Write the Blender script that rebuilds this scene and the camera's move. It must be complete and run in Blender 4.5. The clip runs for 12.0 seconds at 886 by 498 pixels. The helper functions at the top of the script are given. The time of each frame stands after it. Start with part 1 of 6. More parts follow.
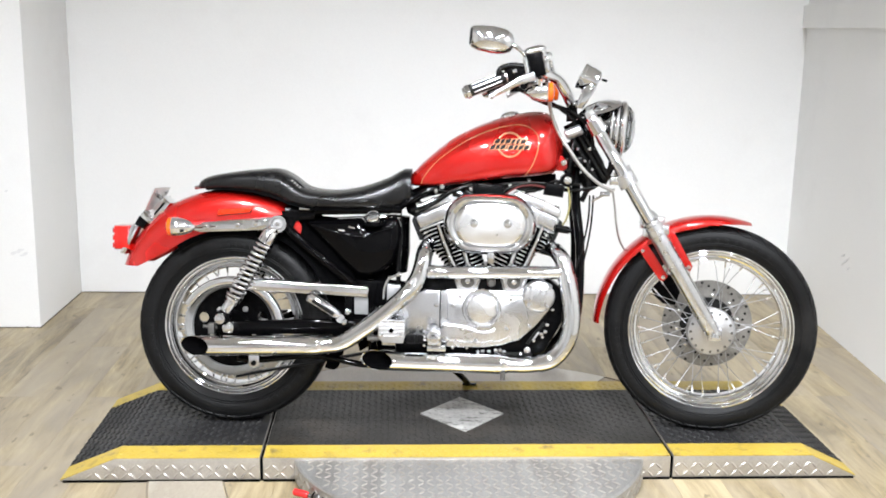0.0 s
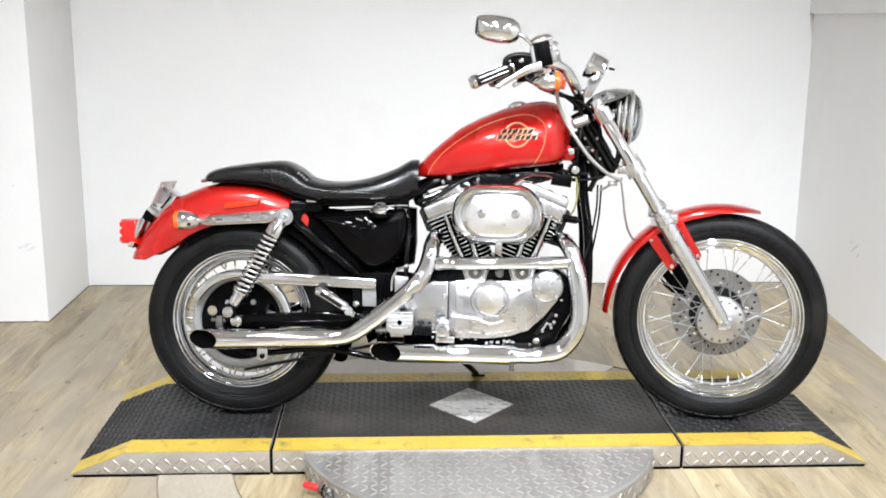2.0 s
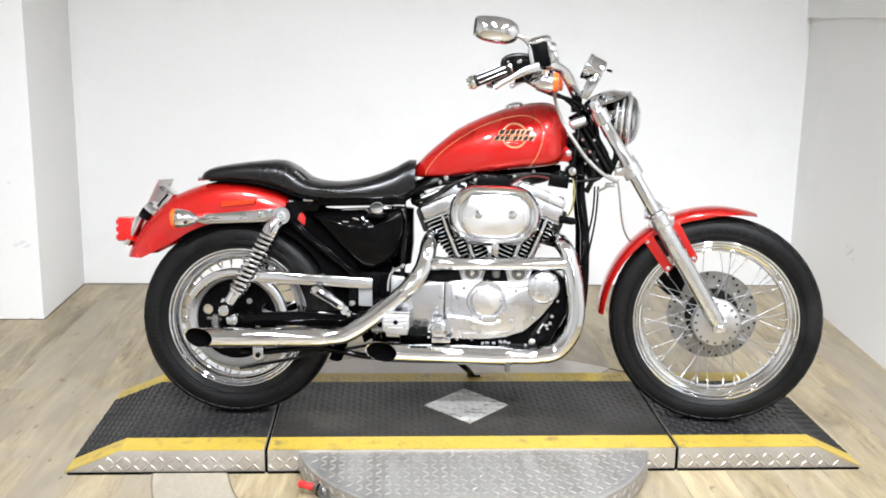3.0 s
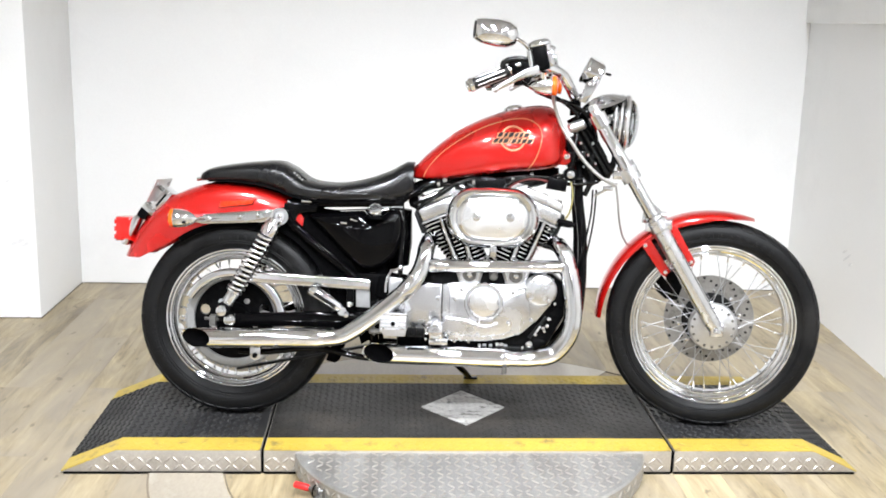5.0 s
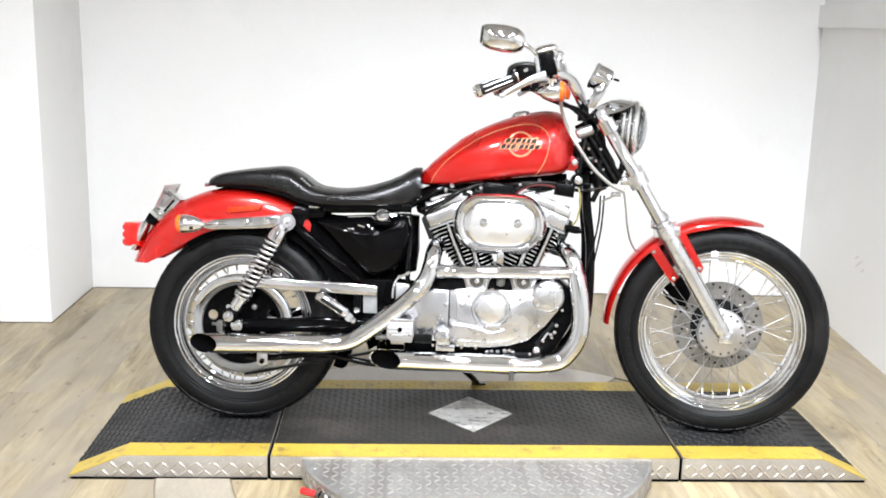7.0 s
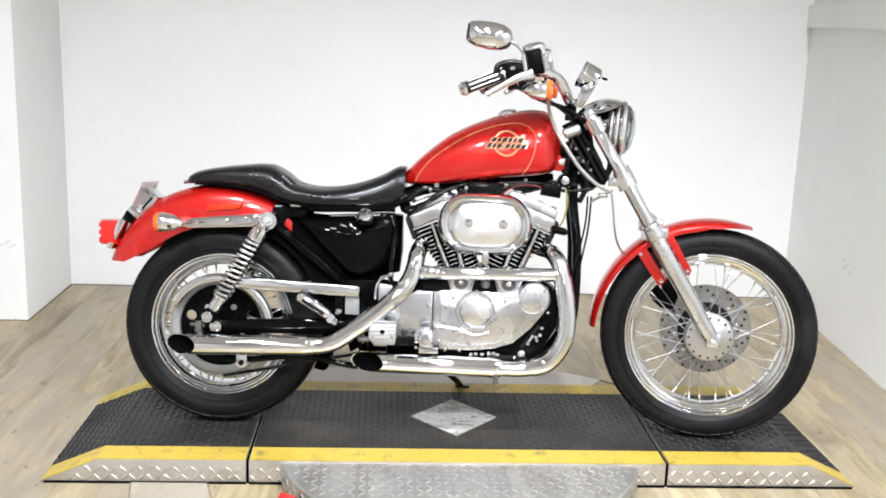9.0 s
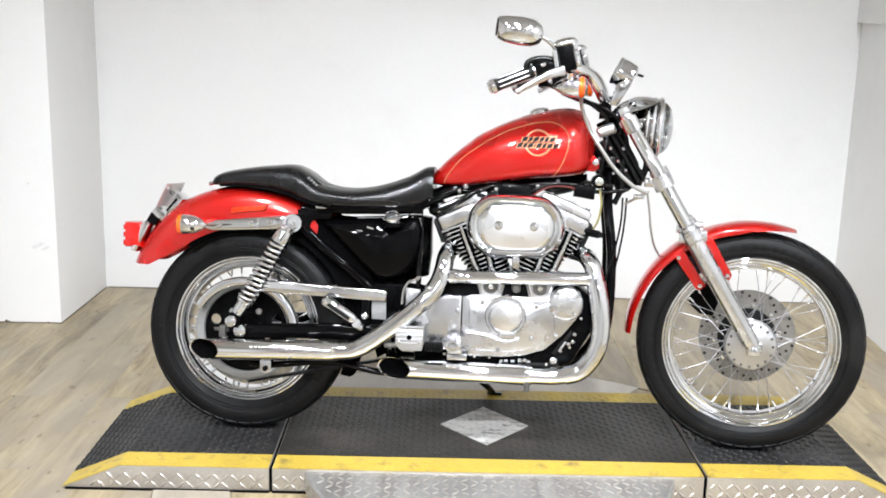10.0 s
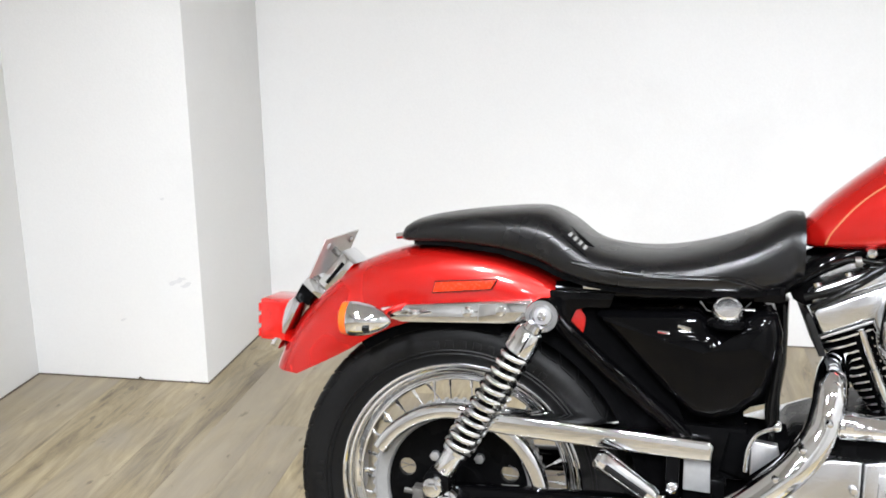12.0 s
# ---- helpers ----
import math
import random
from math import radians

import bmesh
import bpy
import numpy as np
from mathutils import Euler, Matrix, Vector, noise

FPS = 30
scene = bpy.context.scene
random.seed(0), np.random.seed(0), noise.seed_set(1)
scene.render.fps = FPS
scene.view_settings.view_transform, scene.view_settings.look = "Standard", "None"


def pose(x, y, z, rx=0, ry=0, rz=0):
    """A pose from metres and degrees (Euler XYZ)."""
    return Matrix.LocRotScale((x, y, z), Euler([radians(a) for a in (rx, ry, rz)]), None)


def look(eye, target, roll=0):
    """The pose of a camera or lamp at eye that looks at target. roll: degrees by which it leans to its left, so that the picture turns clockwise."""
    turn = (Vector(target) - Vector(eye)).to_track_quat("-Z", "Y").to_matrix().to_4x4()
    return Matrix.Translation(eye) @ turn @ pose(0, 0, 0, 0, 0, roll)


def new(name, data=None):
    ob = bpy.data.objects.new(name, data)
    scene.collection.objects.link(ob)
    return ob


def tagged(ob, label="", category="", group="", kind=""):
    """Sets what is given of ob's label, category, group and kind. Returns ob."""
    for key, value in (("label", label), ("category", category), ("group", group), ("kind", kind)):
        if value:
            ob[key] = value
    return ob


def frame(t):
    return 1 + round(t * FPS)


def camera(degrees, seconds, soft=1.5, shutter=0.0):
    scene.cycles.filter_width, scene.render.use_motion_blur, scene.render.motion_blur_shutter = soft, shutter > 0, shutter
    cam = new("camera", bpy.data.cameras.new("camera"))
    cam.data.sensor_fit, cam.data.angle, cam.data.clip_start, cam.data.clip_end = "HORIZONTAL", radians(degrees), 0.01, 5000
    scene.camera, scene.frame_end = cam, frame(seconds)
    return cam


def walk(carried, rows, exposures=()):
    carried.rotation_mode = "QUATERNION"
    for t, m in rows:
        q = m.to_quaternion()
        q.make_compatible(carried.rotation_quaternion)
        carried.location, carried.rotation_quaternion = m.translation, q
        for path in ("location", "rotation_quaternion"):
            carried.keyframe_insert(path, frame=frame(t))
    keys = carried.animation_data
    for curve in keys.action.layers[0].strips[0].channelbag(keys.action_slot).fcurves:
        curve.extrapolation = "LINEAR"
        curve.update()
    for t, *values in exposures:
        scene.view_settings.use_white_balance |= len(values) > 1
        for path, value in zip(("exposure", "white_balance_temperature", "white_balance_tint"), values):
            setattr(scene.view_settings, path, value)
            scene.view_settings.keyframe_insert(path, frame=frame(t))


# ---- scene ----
cam = camera(46.6, 12.0, 1.8)
PATH = [
    (0, (-0.253, -2.937, 1.349), (-0.138, -0.985, 0.93), 1.1),
    (0.5, (-0.26, -2.933, 1.349), (-0.151, -0.982, 0.927), 0.9),
    (1, (-0.256, -2.925, 1.349), (-0.147, -0.977, 0.909), 0.8),
    (1.5, (-0.255, -2.921, 1.347), (-0.145, -0.973, 0.911), 0.7),
    (2, (-0.257, -2.925, 1.353), (-0.154, -0.976, 0.913), 0.5),
    (2.5, (-0.262, -2.925, 1.351), (-0.151, -0.977, 0.914), 0.7),
    (3, (-0.261, -2.926, 1.349), (-0.149, -0.977, 0.912), 1.0),
    (5, (-0.261, -2.93, 1.35), (-0.145, -0.981, 0.917), 1.5),
    (5.5, (-0.253, -2.936, 1.347), (-0.137, -0.986, 0.919), 1.4),
    (6, (-0.253, -2.935, 1.351), (-0.147, -0.985, 0.924), 1.5),
    (6.5, (-0.245, -2.933, 1.354), (-0.141, -0.982, 0.925), 1.5),
    (7, (-0.24, -2.924, 1.355), (-0.151, -0.972, 0.929), 1.4),
    (9, (-0.234, -2.862, 1.355), (-0.116, -0.913, 0.923), 2.0),
    (9.5, (-0.227, -2.844, 1.356), (-0.115, -0.898, 0.91), 1.6),
    (10, (-0.173, -2.769, 1.336), (-0.148, -0.816, 0.907), 1.5),
    (10.2, (-0.138, -2.72, 1.328), (-0.24, -0.784, 0.837), 3.8),
    (10.3, (-0.119, -2.657, 1.325), (-0.317, -0.738, 0.798), 4.3),
    (10.5, (-0.147, -2.546, 1.317), (-0.489, -0.663, 0.736), 2.5),
    (10.6, (-0.167, -2.492, 1.301), (-0.539, -0.612, 0.728), 1.0),
    (10.8, (-0.211, -2.333, 1.3), (-0.57, -0.437, 0.775), -0.2),
    (11, (-0.274, -2.181, 1.315), (-0.552, -0.273, 0.785), -0.6),
    (11.2, (-0.302, -2.031, 1.311), (-0.539, -0.125, 0.751), -1.3),
    (11.5, (-0.346, -1.755, 1.303), (-0.677, 0.15, 0.792), 0.2),
    (11.7, (-0.372, -1.605, 1.315), (-0.741, 0.3, 0.829), -0.1),
    (12, (-0.453, -1.378, 1.288), (-0.801, 0.525, 0.777), -0.7),
]
EXPOSURES = [(0.0, -0.06), (3.0, -0.06), (5.0, 0.08), (7.0, 0.09), (9.0, -0.06), (10.0, -0.06), (10.5, -0.06), (11.0, -0.09), (11.5, -0.11), (12.0, -0.09)]
walk(cam, [(t, look(eye, target, roll)) for t, eye, target, roll in PATH], EXPOSURES)

# ---- world and light ----
world = bpy.data.worlds.new("world")
scene.world = world
world.use_nodes = True
world.node_tree.nodes["Background"].inputs[0].default_value = (0.9, 0.95, 1.0, 1)
world.node_tree.nodes["Background"].inputs[1].default_value = 0.05
LAMP_COLOUR = (0.945, 0.985, 1.05)
# rows of ceiling lamps: y, tilt towards the back wall, spread, watts
LAMP_ROWS = ((-1.3, 39, 86, 17.0), (-2.8, 38, 85, 23.2), (-4.5, 0, 150, 30.0), (-6.3, 0, 150, 30.0))


# ---- small builders ----
class Geo:
    """Vertices and faces gathered for one mesh."""

    def __init__(self):
        self.v, self.f, self.m = [], [], []

    def add(self, shape, m=None, slot=0):
        verts, faces = shape
        n = len(self.v)
        self.v += [tuple(m @ Vector(p)) for p in verts] if m else [tuple(p) for p in verts]
        self.f += [tuple(i + n for i in f) for f in faces]
        self.m += [slot] * len(faces)
        return self

    def mesh(self, name, mats, angle=32):
        me = bpy.data.meshes.new(name)
        me.from_pydata(self.v, [], self.f)
        for k in mats:
            me.materials.append(k)
        me.polygons.foreach_set("material_index", self.m)
        bm = bmesh.new()
        bm.from_mesh(me)
        bmesh.ops.recalc_face_normals(bm, faces=bm.faces)
        bm.to_mesh(me)
        bm.free()
        me.polygons.foreach_set("use_smooth", [True] * len(me.polygons))
        me.set_sharp_from_angle(angle=radians(angle))
        return me


def geo(*shapes):
    g = Geo()
    for k in shapes:
        g.add(k)
    return g


def part(name, g, mats, parent=None, label="", m=None, angle=32):
    """One mesh object under a thing or a part."""
    mats = mats if isinstance(mats, (list, tuple)) else [mats]
    me = g.mesh(name, mats, angle) if isinstance(g, Geo) else g
    ob = new(name, me)
    if parent:
        ob.parent = parent
    if m:
        ob.matrix_basis = m
    if label:
        ob["label"] = label
    return ob


def curve(points, k=8):
    """A smooth line through the points."""
    p = [Vector(a) for a in points]
    out = []
    for i in range(len(p) - 1):
        a, b, c, d = p[max(i - 1, 0)], p[i], p[i + 1], p[min(i + 2, len(p) - 1)]
        for j in range(k):
            t = j / k
            out.append(0.5 * (2 * b + (c - a) * t + (2 * a - 5 * b + 4 * c - d) * t * t + (3 * b - a - 3 * c + d) * t ** 3))
    return out + [p[-1]]


def loft(rings, cap=True, ring=True):
    n = len(rings[0])
    v = [tuple(p) for r in rings for p in r]
    f = []
    for i in range(len(rings) - 1):
        for j in range(n if ring else n - 1):
            a, b = i * n + j, i * n + (j + 1) % n
            f.append((a, b, b + n, a + n))
    if cap:
        f += [tuple(range(n)), tuple(range((len(rings) - 1) * n, len(rings) * n))]
    return v, f


def tube(points, r, n=10, cap=True):
    """A round bar along the points; r is one radius or one a point."""
    p = [Vector(a) for a in points]
    rr = r if isinstance(r, (list, tuple)) else [r] * len(p)
    rings, side = [], None
    for i, a in enumerate(p):
        d = (p[min(i + 1, len(p) - 1)] - p[max(i - 1, 0)]).normalized()
        if side is None:
            side = d.orthogonal().normalized()
        side = (side - d * side.dot(d)).normalized()
        up = d.cross(side)
        rings.append([a + rr[i] * (math.cos(t) * side + math.sin(t) * up) for t in [2 * math.pi * k / n for k in range(n)]])
    return loft(rings, cap)


def lathe(profile, n=32, cap=False, arc=None):
    """Turns (radius, along) pairs round the y axis; arc: from and to in degrees."""
    a0, a1 = arc or (0, 360)
    k = n if not arc else n + 1
    rows = [[(r * math.cos(t), y, r * math.sin(t)) for r, y in profile] for t in [radians(a0 + (a1 - a0) * i / n) for i in range(k)]]
    m = len(profile)
    v = [p for row in rows for p in row]
    f = [(i * m + j, i * m + j + 1, ((i + 1) % k) * m + j + 1, ((i + 1) % k) * m + j) for i in range(n) for j in range(m - 1)]
    if cap:
        f += [tuple(i * m for i in range(k)), tuple(i * m + m - 1 for i in range(k))]
    return v, f


def inset(poly, b):
    """The outline drawn in by b (counter-clockwise or not)."""
    n = len(poly)
    area = sum(poly[i][0] * poly[(i + 1) % n][1] - poly[(i + 1) % n][0] * poly[i][1] for i in range(n))
    s = 1 if area > 0 else -1
    out = []
    for i in range(n):
        p, a, c = Vector(poly[i]), Vector(poly[i - 1]), Vector(poly[(i + 1) % n])
        d0, d1 = (p - a).normalized(), (c - p).normalized()
        n0, n1 = Vector((-d0.y, d0.x)) * s, Vector((-d1.y, d1.x)) * s
        k = (n0 + n1).normalized()
        out.append(p + k * (b / max(0.45, k.dot(n0))))
    return out


def prism(poly, y0, y1, b=0.003, steps=2):
    """An outline in x and z pulled from y0 to y1, with rounded edges."""
    rows = []
    sgn = 1 if y1 > y0 else -1
    for k in range(steps + 1):
        t = math.pi / 2 * k / steps
        rows.append((b * (1 - math.sin(t)), y0 + sgn * b * (1 - math.cos(t))))
    rows += [(i, y1 - (y - y0)) for i, y in reversed(rows)]
    return loft([[(p[0], y, p[1]) for p in inset(poly, i)] for i, y in rows])


def block(c, s, b=0.003, m=None):
    x, z = s[0] / 2, s[2] / 2
    v, f = prism([(-x, -z), (x, -z), (x, z), (-x, z)], -s[1] / 2, s[1] / 2, min(b, s[1] / 2.2))
    t = Matrix.Translation(c) @ (m or Matrix())
    return [tuple(t @ Vector(p)) for p in v], f


def knob(c, r, y0, y1, n=24, dome=0.3):
    """A round button along y at c = (x, z), with a rounded face at y1."""
    s = y1 - y0
    q = [(r, y0), (r, y0 + s * (1 - dome)), (r * 0.92, y0 + s * (1 - dome * 0.35)), (r * 0.7, y1 - s * dome * 0.06), (r * 0.02, y1)]
    v, f = lathe(q, n, True)
    return [(x + c[0], y, z + c[1]) for x, y, z in v], f


def oval(cx, cz, hx, hz, n=40):
    """A flat-sided oval, its ends half round."""
    out = []
    for i in range(n):
        t = 2 * math.pi * i / n
        c, s = math.cos(t), math.sin(t)
        out.append((cx + (hx - hz) * (1 if c > 0 else -1) * min(1, abs(c) * 4) + hz * c, cz + hz * s))
    return out


def stick(a, b, r, n=10):
    return tube([a, b], r, n)


# ---- materials ----
def mat(name, col, rough=0.5, metal=0.0, coat=0.0, var=0.08, scale=6.0, fine=90.0, bump=0.0, rvar=0.06, spec=0.5, stretch=(1, 1, 1), wear=None):
    """A surface with tone and gloss varied at two sizes, and a fine relief."""
    ma = bpy.data.materials.new(name)
    ma.use_nodes = True
    nt = ma.node_tree
    nd, ln = nt.nodes, nt.links
    b = nd["Principled BSDF"]
    b.inputs["Metallic"].default_value = metal
    b.inputs["Coat Weight"].default_value = coat
    b.inputs["Coat Roughness"].default_value = 0.04
    b.inputs["Specular IOR Level"].default_value = spec
    tc, mp = nd.new("ShaderNodeTexCoord"), nd.new("ShaderNodeMapping")
    mp.inputs["Scale"].default_value = stretch
    ln.new(tc.outputs["Object"], mp.inputs["Vector"])
    big, small = nd.new("ShaderNodeTexNoise"), nd.new("ShaderNodeTexNoise")
    for k, s, d in ((big, scale, 3.0), (small, fine, 4.0)):
        k.inputs["Scale"].default_value, k.inputs["Detail"].default_value = s, d
        ln.new(mp.outputs["Vector"], k.inputs["Vector"])
    both = nd.new("ShaderNodeMath")
    both.operation = "ADD"
    ln.new(big.outputs["Fac"], both.inputs[0])
    ln.new(small.outputs["Fac"], both.inputs[1])
    tone = nd.new("ShaderNodeMapRange")
    tone.inputs["From Min"].default_value, tone.inputs["From Max"].default_value = 0.6, 1.4
    tone.inputs["To Min"].default_value, tone.inputs["To Max"].default_value = 1 - var, 1 + var
    ln.new(both.outputs[0], tone.inputs["Value"])
    mul = nd.new("ShaderNodeVectorMath")
    mul.operation = "SCALE"
    mul.inputs[0].default_value = col
    ln.new(tone.outputs["Result"], mul.inputs["Scale"])
    out = mul.outputs[0]
    if wear:
        # worn or dusty places: colour, share, size, hardness
        wc, share, size, hard = wear
        wn, wr, wm = nd.new("ShaderNodeTexNoise"), nd.new("ShaderNodeMapRange"), nd.new("ShaderNodeMixRGB")
        wn.inputs["Scale"].default_value, wn.inputs["Detail"].default_value, wn.inputs["Roughness"].default_value = size, 7.0, 0.68
        ln.new(mp.outputs["Vector"], wn.inputs["Vector"])
        wr.inputs["From Min"].default_value, wr.inputs["From Max"].default_value = 0.62 - 0.3 * share, 0.62 - 0.3 * share + hard
        wr.inputs["To Max"].default_value = 0.85
        ln.new(wn.outputs["Fac"], wr.inputs["Value"])
        ln.new(wr.outputs["Result"], wm.inputs[0])
        ln.new(out, wm.inputs[1])
        wm.inputs[2].default_value = (*wc, 1)
        out = wm.outputs[0]
    ln.new(out, b.inputs["Base Color"])
    ro = nd.new("ShaderNodeMapRange")
    ro.inputs["From Min"].default_value, ro.inputs["From Max"].default_value = 0.3, 0.7
    ro.inputs["To Min"].default_value, ro.inputs["To Max"].default_value = max(0.01, rough - rvar), min(1, rough + rvar)
    ln.new(big.outputs["Fac"], ro.inputs["Value"])
    ln.new(ro.outputs["Result"], b.inputs["Roughness"])
    if bump:
        bp = nd.new("ShaderNodeBump")
        bp.inputs["Strength"].default_value, bp.inputs["Distance"].default_value = 1.0, bump
        ln.new(small.outputs["Fac"], bp.inputs["Height"])
        ln.new(bp.outputs["Normal"], b.inputs["Normal"])
    return ma


def wood(name):
    """Grey-tan printed vinyl planks, each of its own tone, with streaks along y."""
    ma = bpy.data.materials.new(name)
    ma.use_nodes = True
    nd, ln = ma.node_tree.nodes, ma.node_tree.links
    b = nd["Principled BSDF"]
    tc, info = nd.new("ShaderNodeTexCoord"), nd.new("ShaderNodeObjectInfo")
    far = nd.new("ShaderNodeVectorMath")
    far.operation = "SCALE"
    far.inputs[0].default_value = (31.0, 17.0, 5.0)
    ln.new(info.outputs["Random"], far.inputs["Scale"])
    add = nd.new("ShaderNodeVectorMath")
    ln.new(tc.outputs["Object"], add.inputs[0])
    ln.new(far.outputs[0], add.inputs[1])
    streaks = []
    for s, d in (((12, 1.9, 1), 8.0), ((70, 5.0, 1), 6.0), ((4, 1.6, 1), 3.0)):
        mp, nz = nd.new("ShaderNodeMapping"), nd.new("ShaderNodeTexNoise")
        mp.inputs["Scale"].default_value = s
        nz.inputs["Scale"].default_value, nz.inputs["Detail"].default_value = 1.0, d
        nz.inputs["Distortion"].default_value, nz.inputs["Roughness"].default_value = 1.3, 0.62
        ln.new(add.outputs[0], mp.inputs["Vector"])
        ln.new(mp.outputs["Vector"], nz.inputs["Vector"])
        streaks.append(nz)
    mix = nd.new("ShaderNodeMath")
    mix.operation = "MULTIPLY_ADD"
    mix.inputs[1].default_value = 0.45
    ln.new(streaks[1].outputs["Fac"], mix.inputs[0])
    ln.new(streaks[0].outputs["Fac"], mix.inputs[2])
    off = nd.new("ShaderNodeMath")
    off.operation = "MULTIPLY_ADD"
    off.inputs[1].default_value = 0.15
    ln.new(info.outputs["Random"], off.inputs[0])
    ln.new(mix.outputs[0], off.inputs[2])
    ramp = nd.new("ShaderNodeValToRGB")
    cr = ramp.color_ramp
    cr.elements[0].position, cr.elements[0].color = 0.52, (0.085, 0.062, 0.036, 1)
    cr.elements[1].position, cr.elements[1].color = 1.0, (0.45, 0.368, 0.228, 1)
    e = cr.elements.new(0.74)
    e.color = (0.275, 0.218, 0.125, 1)
    ln.new(off.outputs[0], ramp.inputs["Fac"])
    grey = nd.new("ShaderNodeMixRGB")
    grey.inputs[2].default_value = (0.268, 0.232, 0.184, 1)
    g2 = nd.new("ShaderNodeMapRange")
    g2.inputs["From Min"].default_value, g2.inputs["From Max"].default_value = 0.50, 0.98
    g2.inputs["To Max"].default_value = 0.75
    own = nd.new("ShaderNodeMath")
    own.operation = "MULTIPLY_ADD"
    own.inputs[1].default_value = 0.42
    turned = nd.new("ShaderNodeMath")
    turned.operation = "PINGPONG"
    turned.inputs[1].default_value = 0.13
    ln.new(info.outputs["Random"], turned.inputs[0])
    stretch = nd.new("ShaderNodeMath")
    stretch.operation = "DIVIDE"
    stretch.inputs[1].default_value = 0.13
    ln.new(turned.outputs[0], stretch.inputs[0])
    ln.new(stretch.outputs[0], own.inputs[0])
    ln.new(streaks[2].outputs["Fac"], own.inputs[2])
    ln.new(own.outputs[0], g2.inputs["Value"])
    ln.new(g2.outputs["Result"], grey.inputs[0])
    ln.new(ramp.outputs["Color"], grey.inputs[1])
    # small dark knots and drifting blotches
    spot, sm, sr, sx = nd.new("ShaderNodeTexNoise"), nd.new("ShaderNodeMapping"), nd.new("ShaderNodeMapRange"), nd.new("ShaderNodeMixRGB")
    sm.inputs["Scale"].default_value = (30, 13, 1)
    spot.inputs["Scale"].default_value, spot.inputs["Detail"].default_value = 1.0, 2.0
    ln.new(add.outputs[0], sm.inputs["Vector"])
    ln.new(sm.outputs["Vector"], spot.inputs["Vector"])
    sr.inputs["From Min"].default_value, sr.inputs["From Max"].default_value, sr.inputs["To Max"].default_value = 0.68, 0.74, 0.7
    ln.new(spot.outputs["Fac"], sr.inputs["Value"])
    ln.new(sr.outputs["Result"], sx.inputs[0])
    ln.new(grey.outputs[0], sx.inputs[1])
    sx.inputs[2].default_value = (0.12, 0.095, 0.06, 1)
    ln.new(sx.outputs[0], b.inputs["Base Color"])
    ro = nd.new("ShaderNodeMapRange")
    ro.inputs["To Min"].default_value, ro.inputs["To Max"].default_value = 0.34, 0.55
    ln.new(streaks[1].outputs["Fac"], ro.inputs["Value"])
    ln.new(ro.outputs["Result"], b.inputs["Roughness"])
    bp = nd.new("ShaderNodeBump")
    bp.inputs["Distance"].default_value = 0.0006
    ln.new(streaks[1].outputs["Fac"], bp.inputs["Height"])
    ln.new(bp.outputs["Normal"], b.inputs["Normal"])
    return ma


def glass(name, col, rough=0.02, trans=1.0, ior=1.45):
    ma = bpy.data.materials.new(name)
    ma.use_nodes = True
    b = ma.node_tree.nodes["Principled BSDF"]
    b.inputs["Base Color"].default_value = (*col, 1)
    b.inputs["Transmission Weight"].default_value = trans
    b.inputs["IOR"].default_value = ior
    b.inputs["Roughness"].default_value = rough
    return ma


def glow(name, col, power):
    ma = bpy.data.materials.new(name)
    ma.use_nodes = True
    b = ma.node_tree.nodes["Principled BSDF"]
    b.inputs["Emission Color"].default_value = (*col, 1)
    b.inputs["Emission Strength"].default_value = power
    return ma


WALL = mat("white_wall_paint", (0.85, 0.85, 0.845), 0.6, var=0.025, scale=1.3, fine=140, bump=0.0006, wear=((0.79, 0.785, 0.78), 0.25, 1.7, 0.25))
# Greys of the unseen far walls and ceiling, set for the chrome's reflections.
DARK = mat("unseen_wall_grey", (0.62, 0.62, 0.62), 0.7, var=0.1, scale=1.3, fine=140, bump=0.0006)
CEIL = mat("pale_grey_ceiling_paint", (0.62, 0.62, 0.62), 0.8, var=0.04, scale=2, fine=160, bump=0.001)
PLANK = wood("vinyl_plank")
SUBFLOOR = mat("dark_floor_joint", (0.10, 0.08, 0.06), 0.8, var=0.2, scale=5)
PATCH = mat("pale_floor_patch", (0.43, 0.395, 0.345), 0.42, var=0.14, scale=3.5, fine=60, bump=0.0004, stretch=(3.0, 0.6, 1), wear=((0.52, 0.49, 0.45), 0.45, 2.2, 0.3))
FRONTPATCH = mat("worn_floor_patch", (0.305, 0.268, 0.212), 0.40, var=0.16, scale=4.5, fine=60, bump=0.0004, stretch=(2.0, 0.8, 1), wear=((0.45, 0.42, 0.37), 0.30, 5.0, 0.25))
JOINT = mat("worn_floor_seam", (0.165, 0.135, 0.098), 0.6, var=0.25, scale=9)
MAROON = mat("dark_red_sheath", (0.10, 0.008, 0.008), 0.4, var=0.1)
CHROME = mat("chrome", (0.77, 0.78, 0.80), 0.04, 1.0, var=0.03, rvar=0.02, scale=14)
ALLOY = mat("polished_alloy", (0.69, 0.695, 0.715), 0.25, 1.0, var=0.10, rvar=0.10, scale=14, fine=240, bump=0.0001)
SPOKE = mat("stainless_spoke", (0.36, 0.36, 0.37), 0.48, 1.0, var=0.06, rvar=0.06, scale=30)
BRIGHT = mat("bright_brushed_alloy", (0.90, 0.90, 0.91), 0.26, 1.0, var=0.05, rvar=0.08, scale=10, fine=260, bump=0.0001)
SATIN = mat("satin_alloy", (0.52, 0.52, 0.53), 0.42, 1.0, var=0.10, rvar=0.08, scale=20, fine=260, bump=0.00012)
